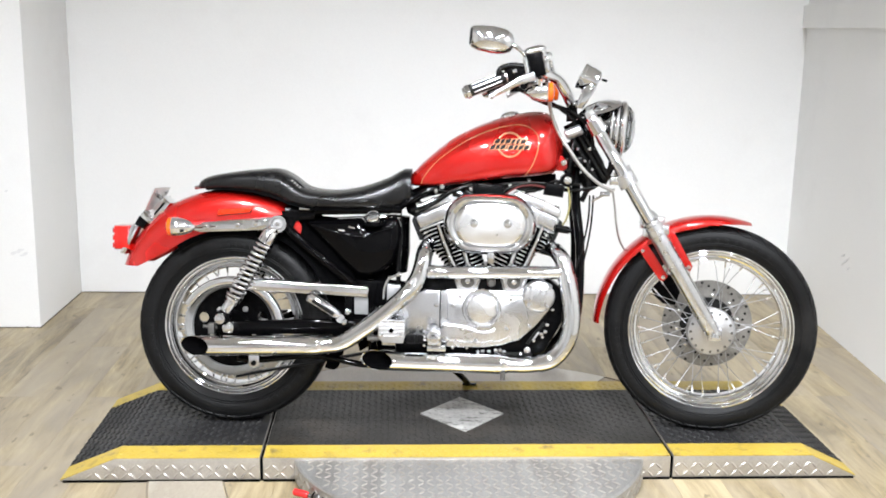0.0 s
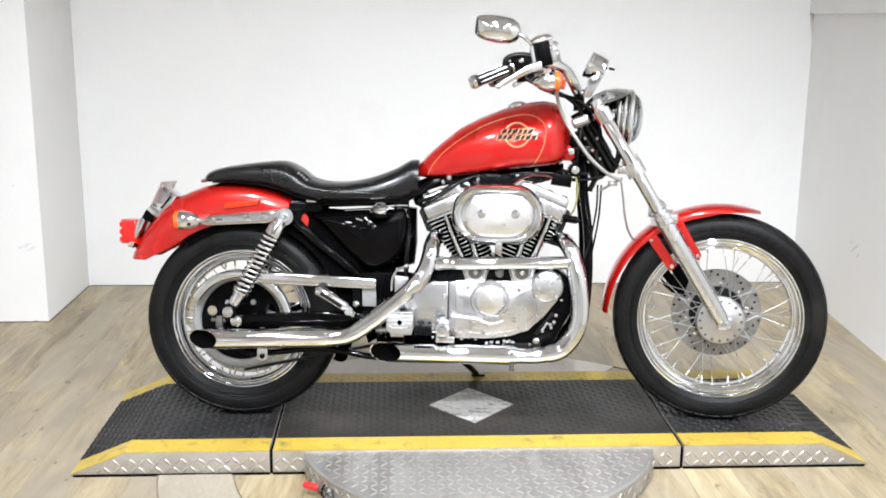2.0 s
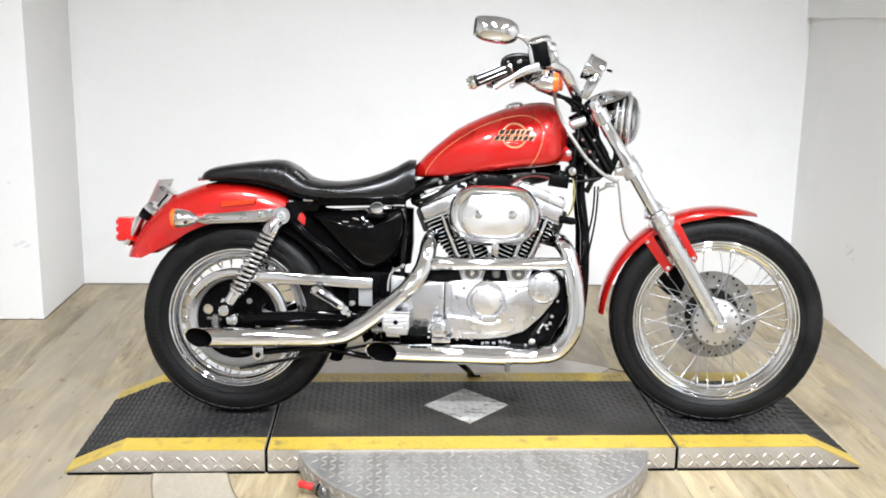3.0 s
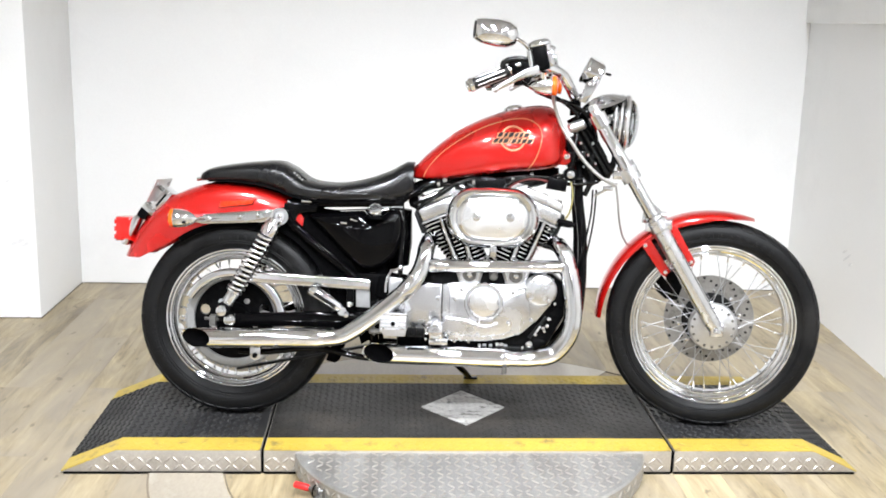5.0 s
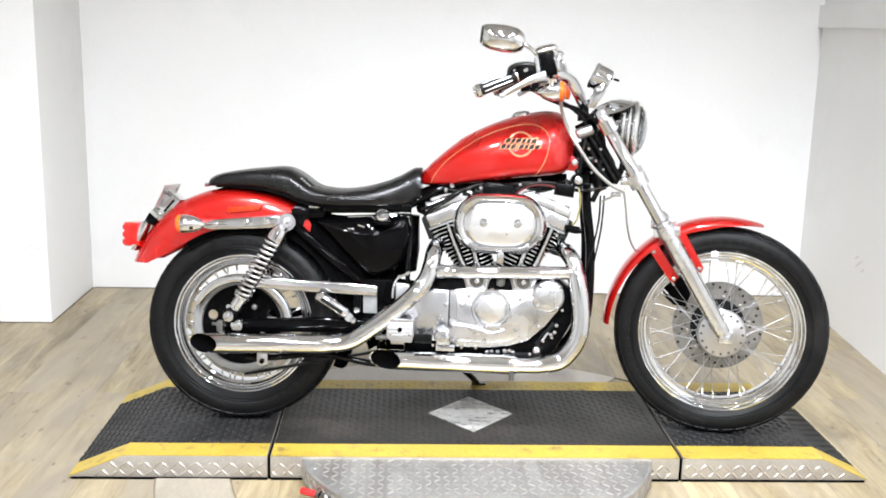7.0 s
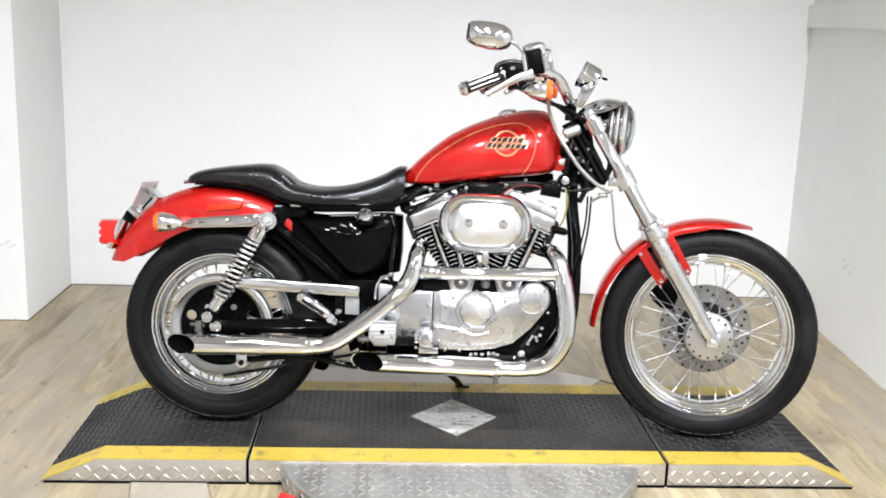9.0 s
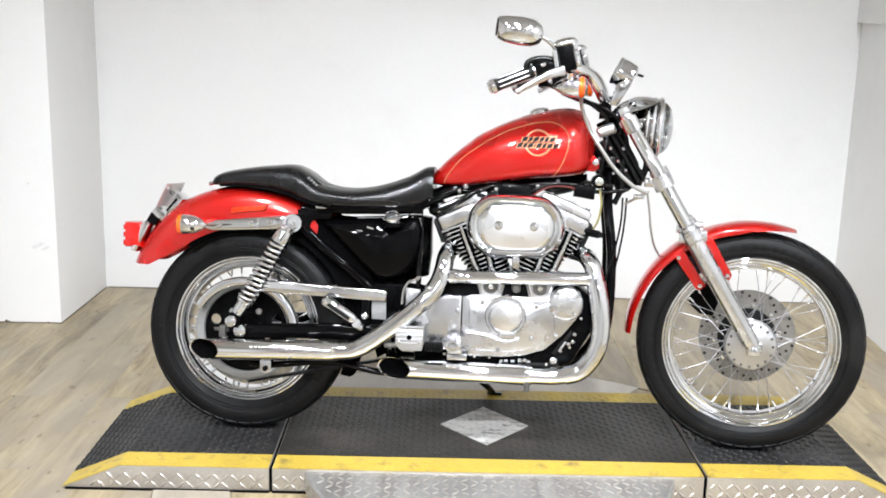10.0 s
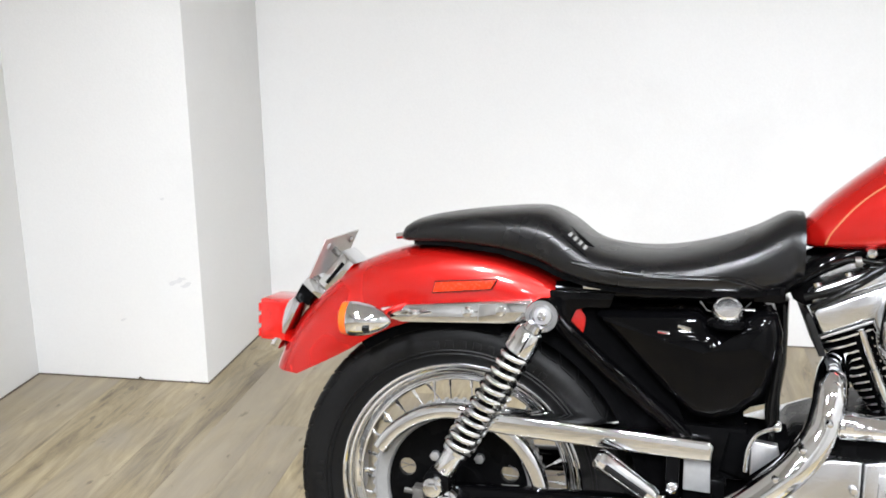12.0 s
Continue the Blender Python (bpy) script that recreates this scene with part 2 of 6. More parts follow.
STEEL = mat("brushed_disc_steel", (0.115, 0.110, 0.102), 0.42, 0.55, var=0.16, rvar=0.08, scale=20, fine=200)
DISC = mat("ground_disc_iron", (0.215, 0.205, 0.19), 0.40, 0.5, var=0.2, rvar=0.08, scale=30, fine=200, wear=((0.10, 0.095, 0.088), 0.3, 34.0, 0.15))
PULLEYGREY = mat("grey_pulley_rim", (0.26, 0.26, 0.26), 0.36, 0.3, var=0.12, scale=18)
RED = mat("metallic_red_paint", (0.50, 0.0085, 0.006), 0.25, 0.6, 1.0, var=0.07, scale=3, fine=900, rvar=0.04, spec=0.3)
BLACK = mat("gloss_black_paint", (0.0012, 0.0012, 0.0014), 0.04, 0.0, 0.0, var=0.3, scale=9, rvar=0.015, spec=0.12)
DULL = mat("dull_black_metal", (0.0022, 0.0022, 0.0024), 0.26, 0.0, 0.0, var=0.35, scale=16, rvar=0.10, bump=0.0002, spec=0.04)
FINBLACK = mat("black_cylinder_coat", (0.004, 0.004, 0.004), 0.5, var=0.3, scale=30, spec=0.2)
RUBBER = mat("black_tyre_rubber", (0.0058, 0.0058, 0.0060), 0.46, var=0.25, scale=7, fine=160, bump=0.0003, rvar=0.12, spec=0.14, wear=((0.023, 0.022, 0.021), 0.32, 5.0, 0.3))
# Matt black of inner parts; it also paints shade into gaps and bores.
SHADEBLACK = mat("matt_black_and_shade", (0.0022, 0.0022, 0.0024), 0.6, var=0.3, scale=14, spec=0.0)
GRIPRUB = mat("ribbed_grip_rubber", (0.007, 0.007, 0.007), 0.40, spec=0.2, var=0.2, scale=30, bump=0.0004)
LEATHER = mat("black_seat_vinyl", (0.0032, 0.0032, 0.0037), 0.27, 0.0, 0.0, spec=0.42, var=0.2, scale=9, fine=380, bump=0.0004, rvar=0.10)
CABLE = mat("black_cable_sheath", (0.004, 0.004, 0.004), 0.20, var=0.2, spec=0.22)
BRAID = mat("braided_clear_hose", (0.36, 0.35, 0.33), 0.35, 0.6, var=0.2, fine=500)
GOLD = mat("pale_gold_striping", (0.42, 0.175, 0.07), 0.4, 0.2, 0.5, var=0.1)
EMBLEM = mat("black_emblem_ink", (0.012, 0.008, 0.008), 0.5, 0, 0.0, var=0.2, spec=0.15)
AMBER = mat("amber_lens", (0.78, 0.105, 0.006), 0.12, 0, 0.6, var=0.08, scale=60)
REDLENS = mat("red_lamp_lens", (0.46, 0.008, 0.006), 0.1, 0, 0.5, var=0.3, scale=70)
REFLECTOR = mat("red_reflector", (0.62, 0.028, 0.004), 0.25, 0, 0.1, var=0.3, scale=240, bump=0.0004)
LENS = glass("headlamp_glass", (0.93, 0.95, 0.96), 0.10, 1.0, 1.2)
YELLOW = mat("yellow_safety_paint", (0.44, 0.315, 0.045), 0.46, var=0.12, scale=9, fine=70, bump=0.0006, rvar=0.1, wear=((0.16, 0.12, 0.05), 0.20, 13.0, 0.12))
TREAD = mat("worn_black_tread", (0.0165, 0.0162, 0.0165), 0.42, 0.0, 0.0, var=0.3, scale=4.5, fine=90, rvar=0.12, bump=0.0004, spec=0.30, wear=((0.058, 0.054, 0.049), 0.30, 3.2, 0.26))
TRODDEN = mat("trodden_brown_black_tread", (0.0165, 0.0152, 0.0138), 0.46, 0.0, 0.0, var=0.4, scale=3.0, fine=70, rvar=0.14, bump=0.0006, spec=0.26, wear=((0.066, 0.054, 0.042), 0.32, 4.0, 0.30))
# The tread plate's base leans beige for the floor tone it reflects.
TREADPLATE = mat("aluminium_tread_plate", (0.43, 0.40, 0.36), 0.42, 0.7, var=0.16, scale=6, fine=150, rvar=0.1, bump=0.0003, wear=((0.27, 0.25, 0.225), 0.34, 7.0, 0.3))
TURNPLATE = mat("scuffed_turning_plate", (0.37, 0.365, 0.35), 0.40, 0.65, var=0.2, scale=5, fine=120, rvar=0.12, bump=0.0003, stretch=(2.2, 0.7, 0.7), wear=((0.20, 0.185, 0.165), 0.40, 4.0, 0.25))
BAREPLATE = mat("scuffed_bare_metal", (0.46, 0.45, 0.43), 0.45, 0.15, var=0.3, scale=22, fine=60, rvar=0.12, stretch=(0.7, 1.6, 1), wear=((0.10, 0.093, 0.085), 0.36, 30.0, 0.10))
REDGRIP = mat("red_dipped_grip", (0.62, 0.02, 0.02), 0.35, var=0.1)
WIRE = mat("yellow_wire", (0.20, 0.17, 0.05), 0.4)
DARKWOOD = mat("dark_brown_frame_wood", (0.045, 0.032, 0.024), 0.38, var=0.35, scale=12, fine=90, stretch=(1, 1, 0.2), bump=0.0005)
MIRROR = mat("mirror_glass", (0.88, 0.90, 0.90), 0.02, 1.0, var=0.01)
PLATEMETAL = mat("licence_plate_metal", (0.62, 0.62, 0.62), 0.34, 0.7, var=0.08)
LAMPWHITE = glow("lamp_diffuser", (0.97, 0.99, 1.0), 16.0)
LAMPCASE = mat("white_lamp_case", (0.8, 0.8, 0.8), 0.4)
SCUFF = mat("grey_wall_scuff", (0.74, 0.74, 0.745), 0.6, var=0.05, scale=30)


# ---- the room ----
def slab(name, x0, x1, y0, y1, z0, z1, ma, label="", category="wall"):
    ob = part(name, geo(block(((x0 + x1) / 2, (y0 + y1) / 2, (z0 + z1) / 2), (x1 - x0, y1 - y0, z1 - z0), 0.002)), ma)
    return tagged(ob, label, category, kind="structure")


HIGH, FRONT = 3.0, -8.0
slab("wall_north", -1.79, 2.2, 2.24, 2.40, 0, HIGH, WALL, "plain white painted back wall behind the motorcycle")
slab("wall_column", -2.56, -1.79, 1.602, 2.40, 0, HIGH, WALL, "white painted boxed-out wall corner with a small scuff")
slab("wall_west_far", -2.56, -2.40, FRONT, -2.2, 0, HIGH, DARK, "unseen grey side wall closing the room")
slab("wall_west", -2.56, -2.40, -2.2, 1.602, 0, HIGH, WALL, "white painted side wall with a dark framed mirror")
slab("wall_south", -2.56, 2.2, FRONT - 0.16, FRONT, 0, HIGH, DARK, "unseen grey wall closing the room")
slab("wall_east_far", 1.74, 2.2, FRONT, -2.2, 0, HIGH, DARK, "unseen grey side wall closing the room")
east = [(1.862, 2.24), (1.752, 0.9), (1.74, 0.4), (1.74, -2.2), (2.2, -2.2), (2.2, 2.24)]
ev = [(x, y, 0) for x, y in east] + [(x, y, HIGH) for x, y in east]
ef = [(i, (i + 1) % 6, (i + 1) % 6 + 6, i + 6) for i in range(6)] + [tuple(range(6)), tuple(range(6, 12))]
tagged(part("wall_east", geo((ev, ef)), WALL), "white painted side wall with a shallow ledge", "wall", kind="structure")
slab("ceiling", -2.56, 2.2, FRONT - 0.16, 2.40, HIGH, HIGH + 0.1, CEIL, "unseen grey ceiling with lamps", "ceiling")
# shallow ledge along the side wall
lv = [(1.862, 2.239, z) for z in (1.385, 1.495)] + [(1.838, 2.239, z) for z in (1.385, 1.495)]
lw = [(1.757, 0.95, z) for z in (1.385, 1.495)] + [(1.733, 0.95, z) for z in (1.385, 1.495)]
lf = [(0, 1, 3, 2), (4, 5, 7, 6), (0, 4, 6, 2), (1, 5, 7, 3), (2, 3, 7, 6), (0, 1, 5, 4)]
tagged(part("trim", geo((lv + lw, lf)), WALL), "white painted ledge on the side wall", "trim", kind="structure")

floor = slab("floor", -2.56, 2.2, FRONT - 0.16, 2.40, -0.12, -0.004, SUBFLOOR, "grey-tan wood-look vinyl plank floor", "floor")

# ---- ceiling lamps ----
# round heads on short stems; the two rows before the wall are tilted towards it
LAMPS = [(x, y, tilt, spread, power) for y, tilt, spread, power in LAMP_ROWS for x in (-1.15, 0.05, 1.25)]


def ceiling_lamp(x, y, tilt, spread, power):
    ob = part("ceiling_lamp", geo(lathe([(0.02, 0.030), (0.090, 0.028), (0.118, 0.012), (0.130, -0.010), (0.134, -0.062), (0.130, -0.070), (0.122, -0.058), (0.02, -0.058)], 40, True)), LAMPCASE, None, m=pose(x, y, HIGH - 0.14, 0, 0, -9 * max(x, 0.0)) @ pose(0, 0, 0, 90 + tilt))
    part("diffuser", geo(lathe([(0.002, -0.060), (0.116, -0.060), (0.118, -0.063), (0.110, -0.066), (0.002, -0.066)], 32)), LAMPWHITE, ob)
    part("stem", geo(stick((0, 0, 0), (0, 0, 0.14), 0.012), stick((0, 0, 0.125), (0, 0, 0.14), 0.045, 20)), LAMPCASE, ob, m=pose(0, 0, 0, -90 - tilt))
    tagged(ob, "round white ceiling lamp with a lit diffuser", "ceiling lamp", "ceiling lamps")
    li = bpy.data.lights.new("lamp_light", "AREA")
    li.shape, li.size, li.energy, li.spread = "DISK", 0.22, power, radians(spread)
    li.color = LAMP_COLOUR
    lo = new("lamp_light", li)
    lo.matrix_basis = pose(x, y, HIGH - 0.14, 0, 0, -9 * max(x, 0.0)) @ pose(0, 0, 0, tilt) @ Matrix.Translation((0, 0, -0.070))
    return ob


for lamp_place in LAMPS:
    ceiling_lamp(*lamp_place)

# ---- framed mirror on the side wall ----
fm = part("wall_mirror", geo(block((0, 0, 0.93), (0.012, 0.86, 1.62), 0.002)), MIRROR, None, m=pose(-2.385, 0.305, 0.0))
tagged(fm, "tall mirror in a dark brown wooden frame on the white wall", "mirror")
for name, c, s in (("frame_side", (0.006, 0.395, 0.93), (0.028, 0.075, 1.73)), ("frame_side", (0.006, -0.395, 0.93), (0.028, 0.075, 1.73)),
                   ("frame_rail", (0.006, 0, 0.105), (0.027, 0.714, 0.075)), ("frame_rail", (0.006, 0, 1.755), (0.027, 0.714, 0.075))):
    part(name, geo(block(c, s, 0.008)), DARKWOOD, fm)

# smudges on the boxed-out corner, and the dark joint where walls meet the floor
random.seed(3)
for cx, cz, rx, rz in ((-1.868, 0.350, 0.034, 0.010), (-1.842, 0.338, 0.020, 0.007), (-1.90, 0.62, 0.008, 0.006), (-2.07, 0.21, 0.012, 0.004)):
    o = [(cx + rx * random.uniform(0.6, 1.1) * math.cos(t), cz + rz * random.uniform(0.5, 1.2) * math.sin(t) + 0.35 * rx * math.cos(t)) for t in [2 * math.pi * i / 14 for i in range(14)]]
    tagged(part("wall_scuff", geo(([(x, 1.6008, z) for x, z in o] + [(x, 1.603, z) for x, z in o], [tuple(range(14)), tuple(range(14, 28))] + [(i, (i + 1) % 14, (i + 1) % 14 + 14, i + 14) for i in range(14)])), SCUFF),
           "faint grey scuff on the white wall", "scuff", kind="structure")
wall_dir = math.degrees(math.atan2(2.24 - 0.9, 1.862 - 1.752))
for du, dz, ln2, lean2 in ((0.0, 0.0, 0.050, 32), (0.030, 0.022, 0.028, 28), (-0.05, -0.02, 0.018, 40)):
    scratch = [(-ln2, -0.002), (-ln2 * 0.4, -0.006), (ln2 * 0.5, -0.004), (ln2, 0.001), (ln2 * 0.45, 0.005), (-ln2 * 0.5, 0.003)]
    tagged(part("wall_scuff", geo(prism(scratch, -0.0012, 0.003, 0.0002, 1)), SCUFF, None, m=pose(1.7944, 1.415, 0.370, 0, 0, wall_dir) @ pose(du, 0.0, dz, 0, lean2, 0)),
           "faint grey scuff on the white wall", "scuff", kind="structure")
for cx, cw, ch in ((-2.028, 0.011, 0.011), (-2.018, 0.006, 0.005), (-2.19, 0.008, 0.004), (-1.845, 0.010, 0.005), (-2.33, 0.006, 0.004)):
    tagged(part("wall_chip", geo(prism([(-cw, 0), (cw * 0.8, 0), (cw, ch * 0.4), (cw * 0.2, ch * 0.6), (-cw * 0.3, ch), (-cw * 0.7, ch * 0.5)], -0.001, 0.002, 0.0002, 1)), SUBFLOOR, None, m=pose(cx, 1.6005, 0.002)),
           "dark chip in the paint at the wall's foot", "paint chip", kind="structure")
for c, s in (((-2.095, 1.6005, 0.0018), (0.61, 0.005, 0.0036)), ((-1.7885, 1.92, 0.0018), (0.005, 0.64, 0.0036)), ((0.03, 2.2385, 0.0018), (3.62, 0.005, 0.0036)), ((-2.3985, 0.6, 0.0018), (0.005, 2.0, 0.0036))):
    tagged(part("wall_joint", geo(block(c, s, 0.001)), SUBFLOOR), "thin dark joint where the wall meets the floor", "joint", kind="structure")


# ---- the display platform ----
TOP = 0.075


def lozenges(cells, length, width, high, slot=0):
    """Raised tread marks: each cell is an origin, two directions in the plane and the normal."""
    g = Geo()
    h, w = length / 2, width / 2
    for o, u, v, n in cells:
        o, u, v, n = Vector(o), Vector(u), Vector(v), Vector(n)
        base = [o - u * h, o - u * h * 0.45 - v * w, o + u * h * 0.45 - v * w, o + u * h, o + u * h * 0.45 + v * w, o - u * h * 0.45 + v * w]
        ridge = [o - u * h * 0.5 + n * high, o + u * h * 0.5 + n * high]
        g.add((base + ridge, [(0, 1, 6), (1, 2, 7, 6), (2, 3, 7), (3, 4, 7), (4, 5, 6, 7), (5, 0, 6)]), None, slot)
    return g


def tread_cells(o, u, v, n, lu, lv, pitch, inside=None):
    """A basket of tread marks over a rectangle."""
    o, u, v, n = Vector(o), Vector(u), Vector(v), Vector(n)
    out, i = [], 0
    for i in range(int(lu / pitch)):
        for j in range(int(lv / pitch)):
            a, b = (i + 0.5) * pitch, (j + 0.5) * pitch
            if inside and not inside(a, b):
                continue
            s = 1 if (i + j) % 2 else -1
            d = (u + v * s).normalized()
            out.append((o + u * a + v * b, d, n.cross(d), n))
    return out


X0, X1, K0, K1, Y0, Y1 = -1.218, 1.228, -1.05, 1.08, -0.018, 0.662
platform = part("display_platform", geo(prism([(-0.612, 0), (0.634, 0), (0.634, TOP), (-0.612, TOP)], Y0, Y1, 0.002)), [TREADPLATE])
tagged(platform, "low aluminium display platform with black tread and yellow edges", "platform")


def ramp(xin, xk, xend, label):
    body = part("ramp_section", geo(prism([(xin, 0.004), (xend, 0.004), (xk, TOP), (xin, TOP)], Y0, Y1, 0.002)), [TREADPLATE], platform, label)
    return body


rampl = ramp(-0.621, K0, X0, "sloped end section")
rampr = ramp(0.643, K1, X1, "sloped end section")


def sheet(x0, x1, y0, y1, z0, z1, t=0.0025):
    """A thin sheet laid on the platform, from (x0, z0) to (x1, z1)."""
    b = [(x0, y0, z0), (x1, y0, z1), (x1, y1, z1), (x0, y1, z0)]
    v = b + [(x, y, z + t) for x, y, z in b]
    return v, [(0, 1, 2, 3), (4, 5, 6, 7), (0, 1, 5, 4), (1, 2, 6, 5), (2, 3, 7, 6), (3, 0, 4, 7)]


YW = 0.092
for name, ma, ya, yb in (("tread_mat", TREAD, Y0 + YW, Y1 - YW), ("yellow_edge", YELLOW, Y0, Y0 + YW), ("yellow_edge", YELLOW, Y1 - YW, Y1)):
    part(name, geo(sheet(-0.610, 0.632, ya, yb, TOP, TOP)), TRODDEN if ma is TREAD else ma, platform)
    part(name, geo(sheet(K0, -0.623, ya, yb, TOP, TOP), sheet(X0 + 0.004, K0, ya, yb, 0.007, TOP)), ma, rampl)
    part(name, geo(sheet(0.645, K1, ya, yb, TOP, TOP), sheet(K1, X1 - 0.004, ya, yb, TOP, 0.007)), ma, rampr)
DX, DY = (0.0145, 0.141), (0.332, 0.158)
top = TOP + 0.0025


def off_plate(x, y):
    return abs(x - DX[0]) / DX[1] + abs(y - DY[0]) / DY[1] > 1.06


cells = tread_cells((-0.610, Y0 + YW, top), (1, 0, 0), (0, 1, 0), (0, 0, 1), 1.242, Y1 - Y0 - 2 * YW, 0.0215,
                    lambda a, b: off_plate(a - 0.610, b + Y0 + YW))
# the front half is trodden nearly flat
random.seed(5)
worn = [c[0].y + random.uniform(-0.07, 0.07) <= 0.25 for c in cells]
tagged(part("tread_mark", lozenges([c for c, w in zip(cells, worn) if not w], 0.023, 0.0066, 0.0014), TRODDEN, platform), kind="stuff")
tagged(part("worn_tread_mark", lozenges([c for c, w in zip(cells, worn) if w], 0.022, 0.0062, 0.0011), TRODDEN, platform), kind="stuff")
for own, xa, xe in ((rampl, K0, X0), (rampr, K1, X1)):
    lo, hi = (K0, -0.623) if xa < 0 else (0.645, K1)
    flat = tread_cells((lo, Y0 + YW, top), (1, 0, 0), (0, 1, 0), (0, 0, 1), hi - lo, Y1 - Y0 - 2 * YW, 0.0225)
    d = Vector((xe - xa, 0, -(TOP - 0.007)))
    run = d.length
    d.normalize()
    nn = Vector((abs(d.z) * (1 if xe > 0 else -1), 0, abs(d.x)))
    flat += tread_cells((xa, Y0 + YW, top), d, (0, 1, 0), nn, run, Y1 - Y0 - 2 * YW, 0.0225)
    tagged(part("tread_mark", lozenges(flat, 0.024, 0.0070, 0.0030), TREAD, own), kind="stuff")
    # marks on the upright side
    s = 1 if xe > 0 else -1
    x_in = -0.621 if xa < 0 else 0.643
    k = (TOP - 0.007) / abs(xe - xa)
    side = tread_cells((min(x_in, xe), Y0, 0.006), (1, 0, 0), (0, 0, 1), (0, -1, 0), abs(xe - x_in), 0.062, 0.0255,
                       lambda a, b: abs(xe - (min(x_in, xe) + a)) * k > b + 0.016)
    tagged(part("tread_mark", lozenges(side, 0.028, 0.0080, 0.0030), TREADPLATE, own), kind="stuff")
side = tread_cells((-0.612, Y0, 0.004), (1, 0, 0), (0, 0, 1), (0, -1, 0), 1.246, 0.066, 0.0255)
tagged(part("tread_mark", lozenges(side, 0.028, 0.0080, 0.0030), TREADPLATE, platform), kind="stuff")
for own, xa, xb in ((platform, -0.610, 0.632), (rampl, K0, -0.623), (rampr, 0.645, K1)):
    for ya, yb in ((Y0 + 0.004, Y0 + YW - 0.004), (Y1 - YW + 0.004, Y1 - 0.004)):
        pitch = 0.0215 if own is platform else 0.029
        strip = tread_cells((xa, ya, top), (1, 0, 0), (0, 1, 0), (0, 0, 1), xb - xa, yb - ya, pitch)
        tagged(part("tread_mark", lozenges(strip, pitch * 1.08, pitch * 0.3, 0.0013), YELLOW, own), kind="stuff")
# Thin black strips draw in the shaded gap under the platform's edge.
for own, xa, xb in ((platform, -0.612, -0.50), (platform, 0.545, 0.634), (rampl, X0 + 0.012, -0.621), (rampr, 0.643, X1 - 0.012)):
    part("edge_shade_strip", geo(block(((xa + xb) / 2, Y0 - 0.0005, 0.0035), (xb - xa, 0.006, 0.007), 0.001)), DULL, own)
# Near-black filler puts the shade into the gap between platform and ramp.
for own, x in ((rampl, -0.6165), (rampr, 0.6385)):
    part("gap_shade_strip", geo(block((x, (Y0 + Y1) / 2, 0.036), (0.0075, Y1 - Y0 - 0.004, 0.068), 0.001)), SHADEBLACK, own)
dv = [(DX[0] - DX[1], DY[0]), (DX[0], DY[0] - DY[1]), (DX[0] + DX[1], DY[0]), (DX[0] + 0.004, DY[0] + DY[1])]
part("diamond_plate", geo(([(x, y, z) for z in (TOP, top + 0.0032) for x, y in dv],
                           [(0, 1, 2, 3), (4, 5, 6, 7), (0, 1, 5, 4), (1, 2, 6, 5), (2, 3, 7, 6), (3, 0, 4, 7)])), BAREPLATE, platform, "scuffed bare metal diamond")

cells = tread_cells((DX[0] - DX[1], DY[0] - DY[1], top + 0.0032), (1, 0, 0), (0, 1, 0), (0, 0, 1), 2 * DX[1], 2 * DY[1], 0.0215,
                    lambda a, b: abs(a - DX[1]) / DX[1] + abs(b - DY[1]) / DY[1] < 0.86)
tagged(part("diamond_mark", lozenges(cells, 0.022, 0.0066, 0.0022), BAREPLATE, platform), kind="stuff")

# round turning plate under the platform
TC, TR = (0.015, 0.108), 0.548
turn = part("turning_plate", geo(lathe([(0.02, 0.069), (TR - 0.006, 0.069), (TR, 0.065), (TR - 0.001, 0.008), (TR - 0.012, 0.008), (0.02, 0.008)], 96, True)),
            TURNPLATE, None, m=pose(TC[0], TC[1], 0, 90))
tagged(turn, "round aluminium tread turning plate under the platform", "turntable")
marks = tread_cells((-TR, 0.069, 0.126), (1, 0, 0), (0, 0, 1), (0, 1, 0), 2 * TR, TR - 0.14, 0.027,
                    lambda a, b: math.hypot(a - TR, b + 0.126) < TR - 0.02)
tagged(part("tread_mark", lozenges(marks, 0.029, 0.0080, 0.0026), TREADPLATE, turn), kind="stuff")
rim = []
for i in range(128):
    t = 2 * math.pi * i / 128
    for j in range(2):
        n = Vector((math.cos(t), 0, math.sin(t)))
        u = Vector((-math.sin(t), 0, math.cos(t)))
        d = (u + Vector((0, 1, 0)) * (1 if (i + j) % 2 else -1)).normalized()
        rim.append((n * (TR - 0.0005) + Vector((0, 0.022 + 0.026 * j, 0)), d, n.cross(d), n))
tagged(part("tread_mark", lozenges(rim, 0.027, 0.0080, 0.0030), TREADPLATE, turn), kind="stuff")

# pull pin with a red grip at the plate's rim
pin = part("locking_pin", geo(stick((-0.045, 0, 0.034), (0.052, 0, 0.034), 0.0055), block((0.030, 0, 0.027), (0.010, 0.030, 0.040), 0.002), block((0.006, 0, 0.027), (0.007, 0.026, 0.036), 0.002)),
           STEEL, None, m=pose(-0.440, -0.200, 0.0, 0, 0, -30))
part("pin_spring", geo(tube([(0.008 + 0.020 * i / 60, 0.0085 * math.cos(i * 0.62), 0.034 + 0.0085 * math.sin(i * 0.62)) for i in range(61)], 0.0018, 6)), SATIN, pin)
part("pin_ring", geo(tube([(-0.006, 0.016 * math.cos(t), 0.030 + 0.018 * math.sin(t)) for t in [2 * math.pi * i / 24 for i in range(25)]], 0.0025, 6)), DULL, pin)
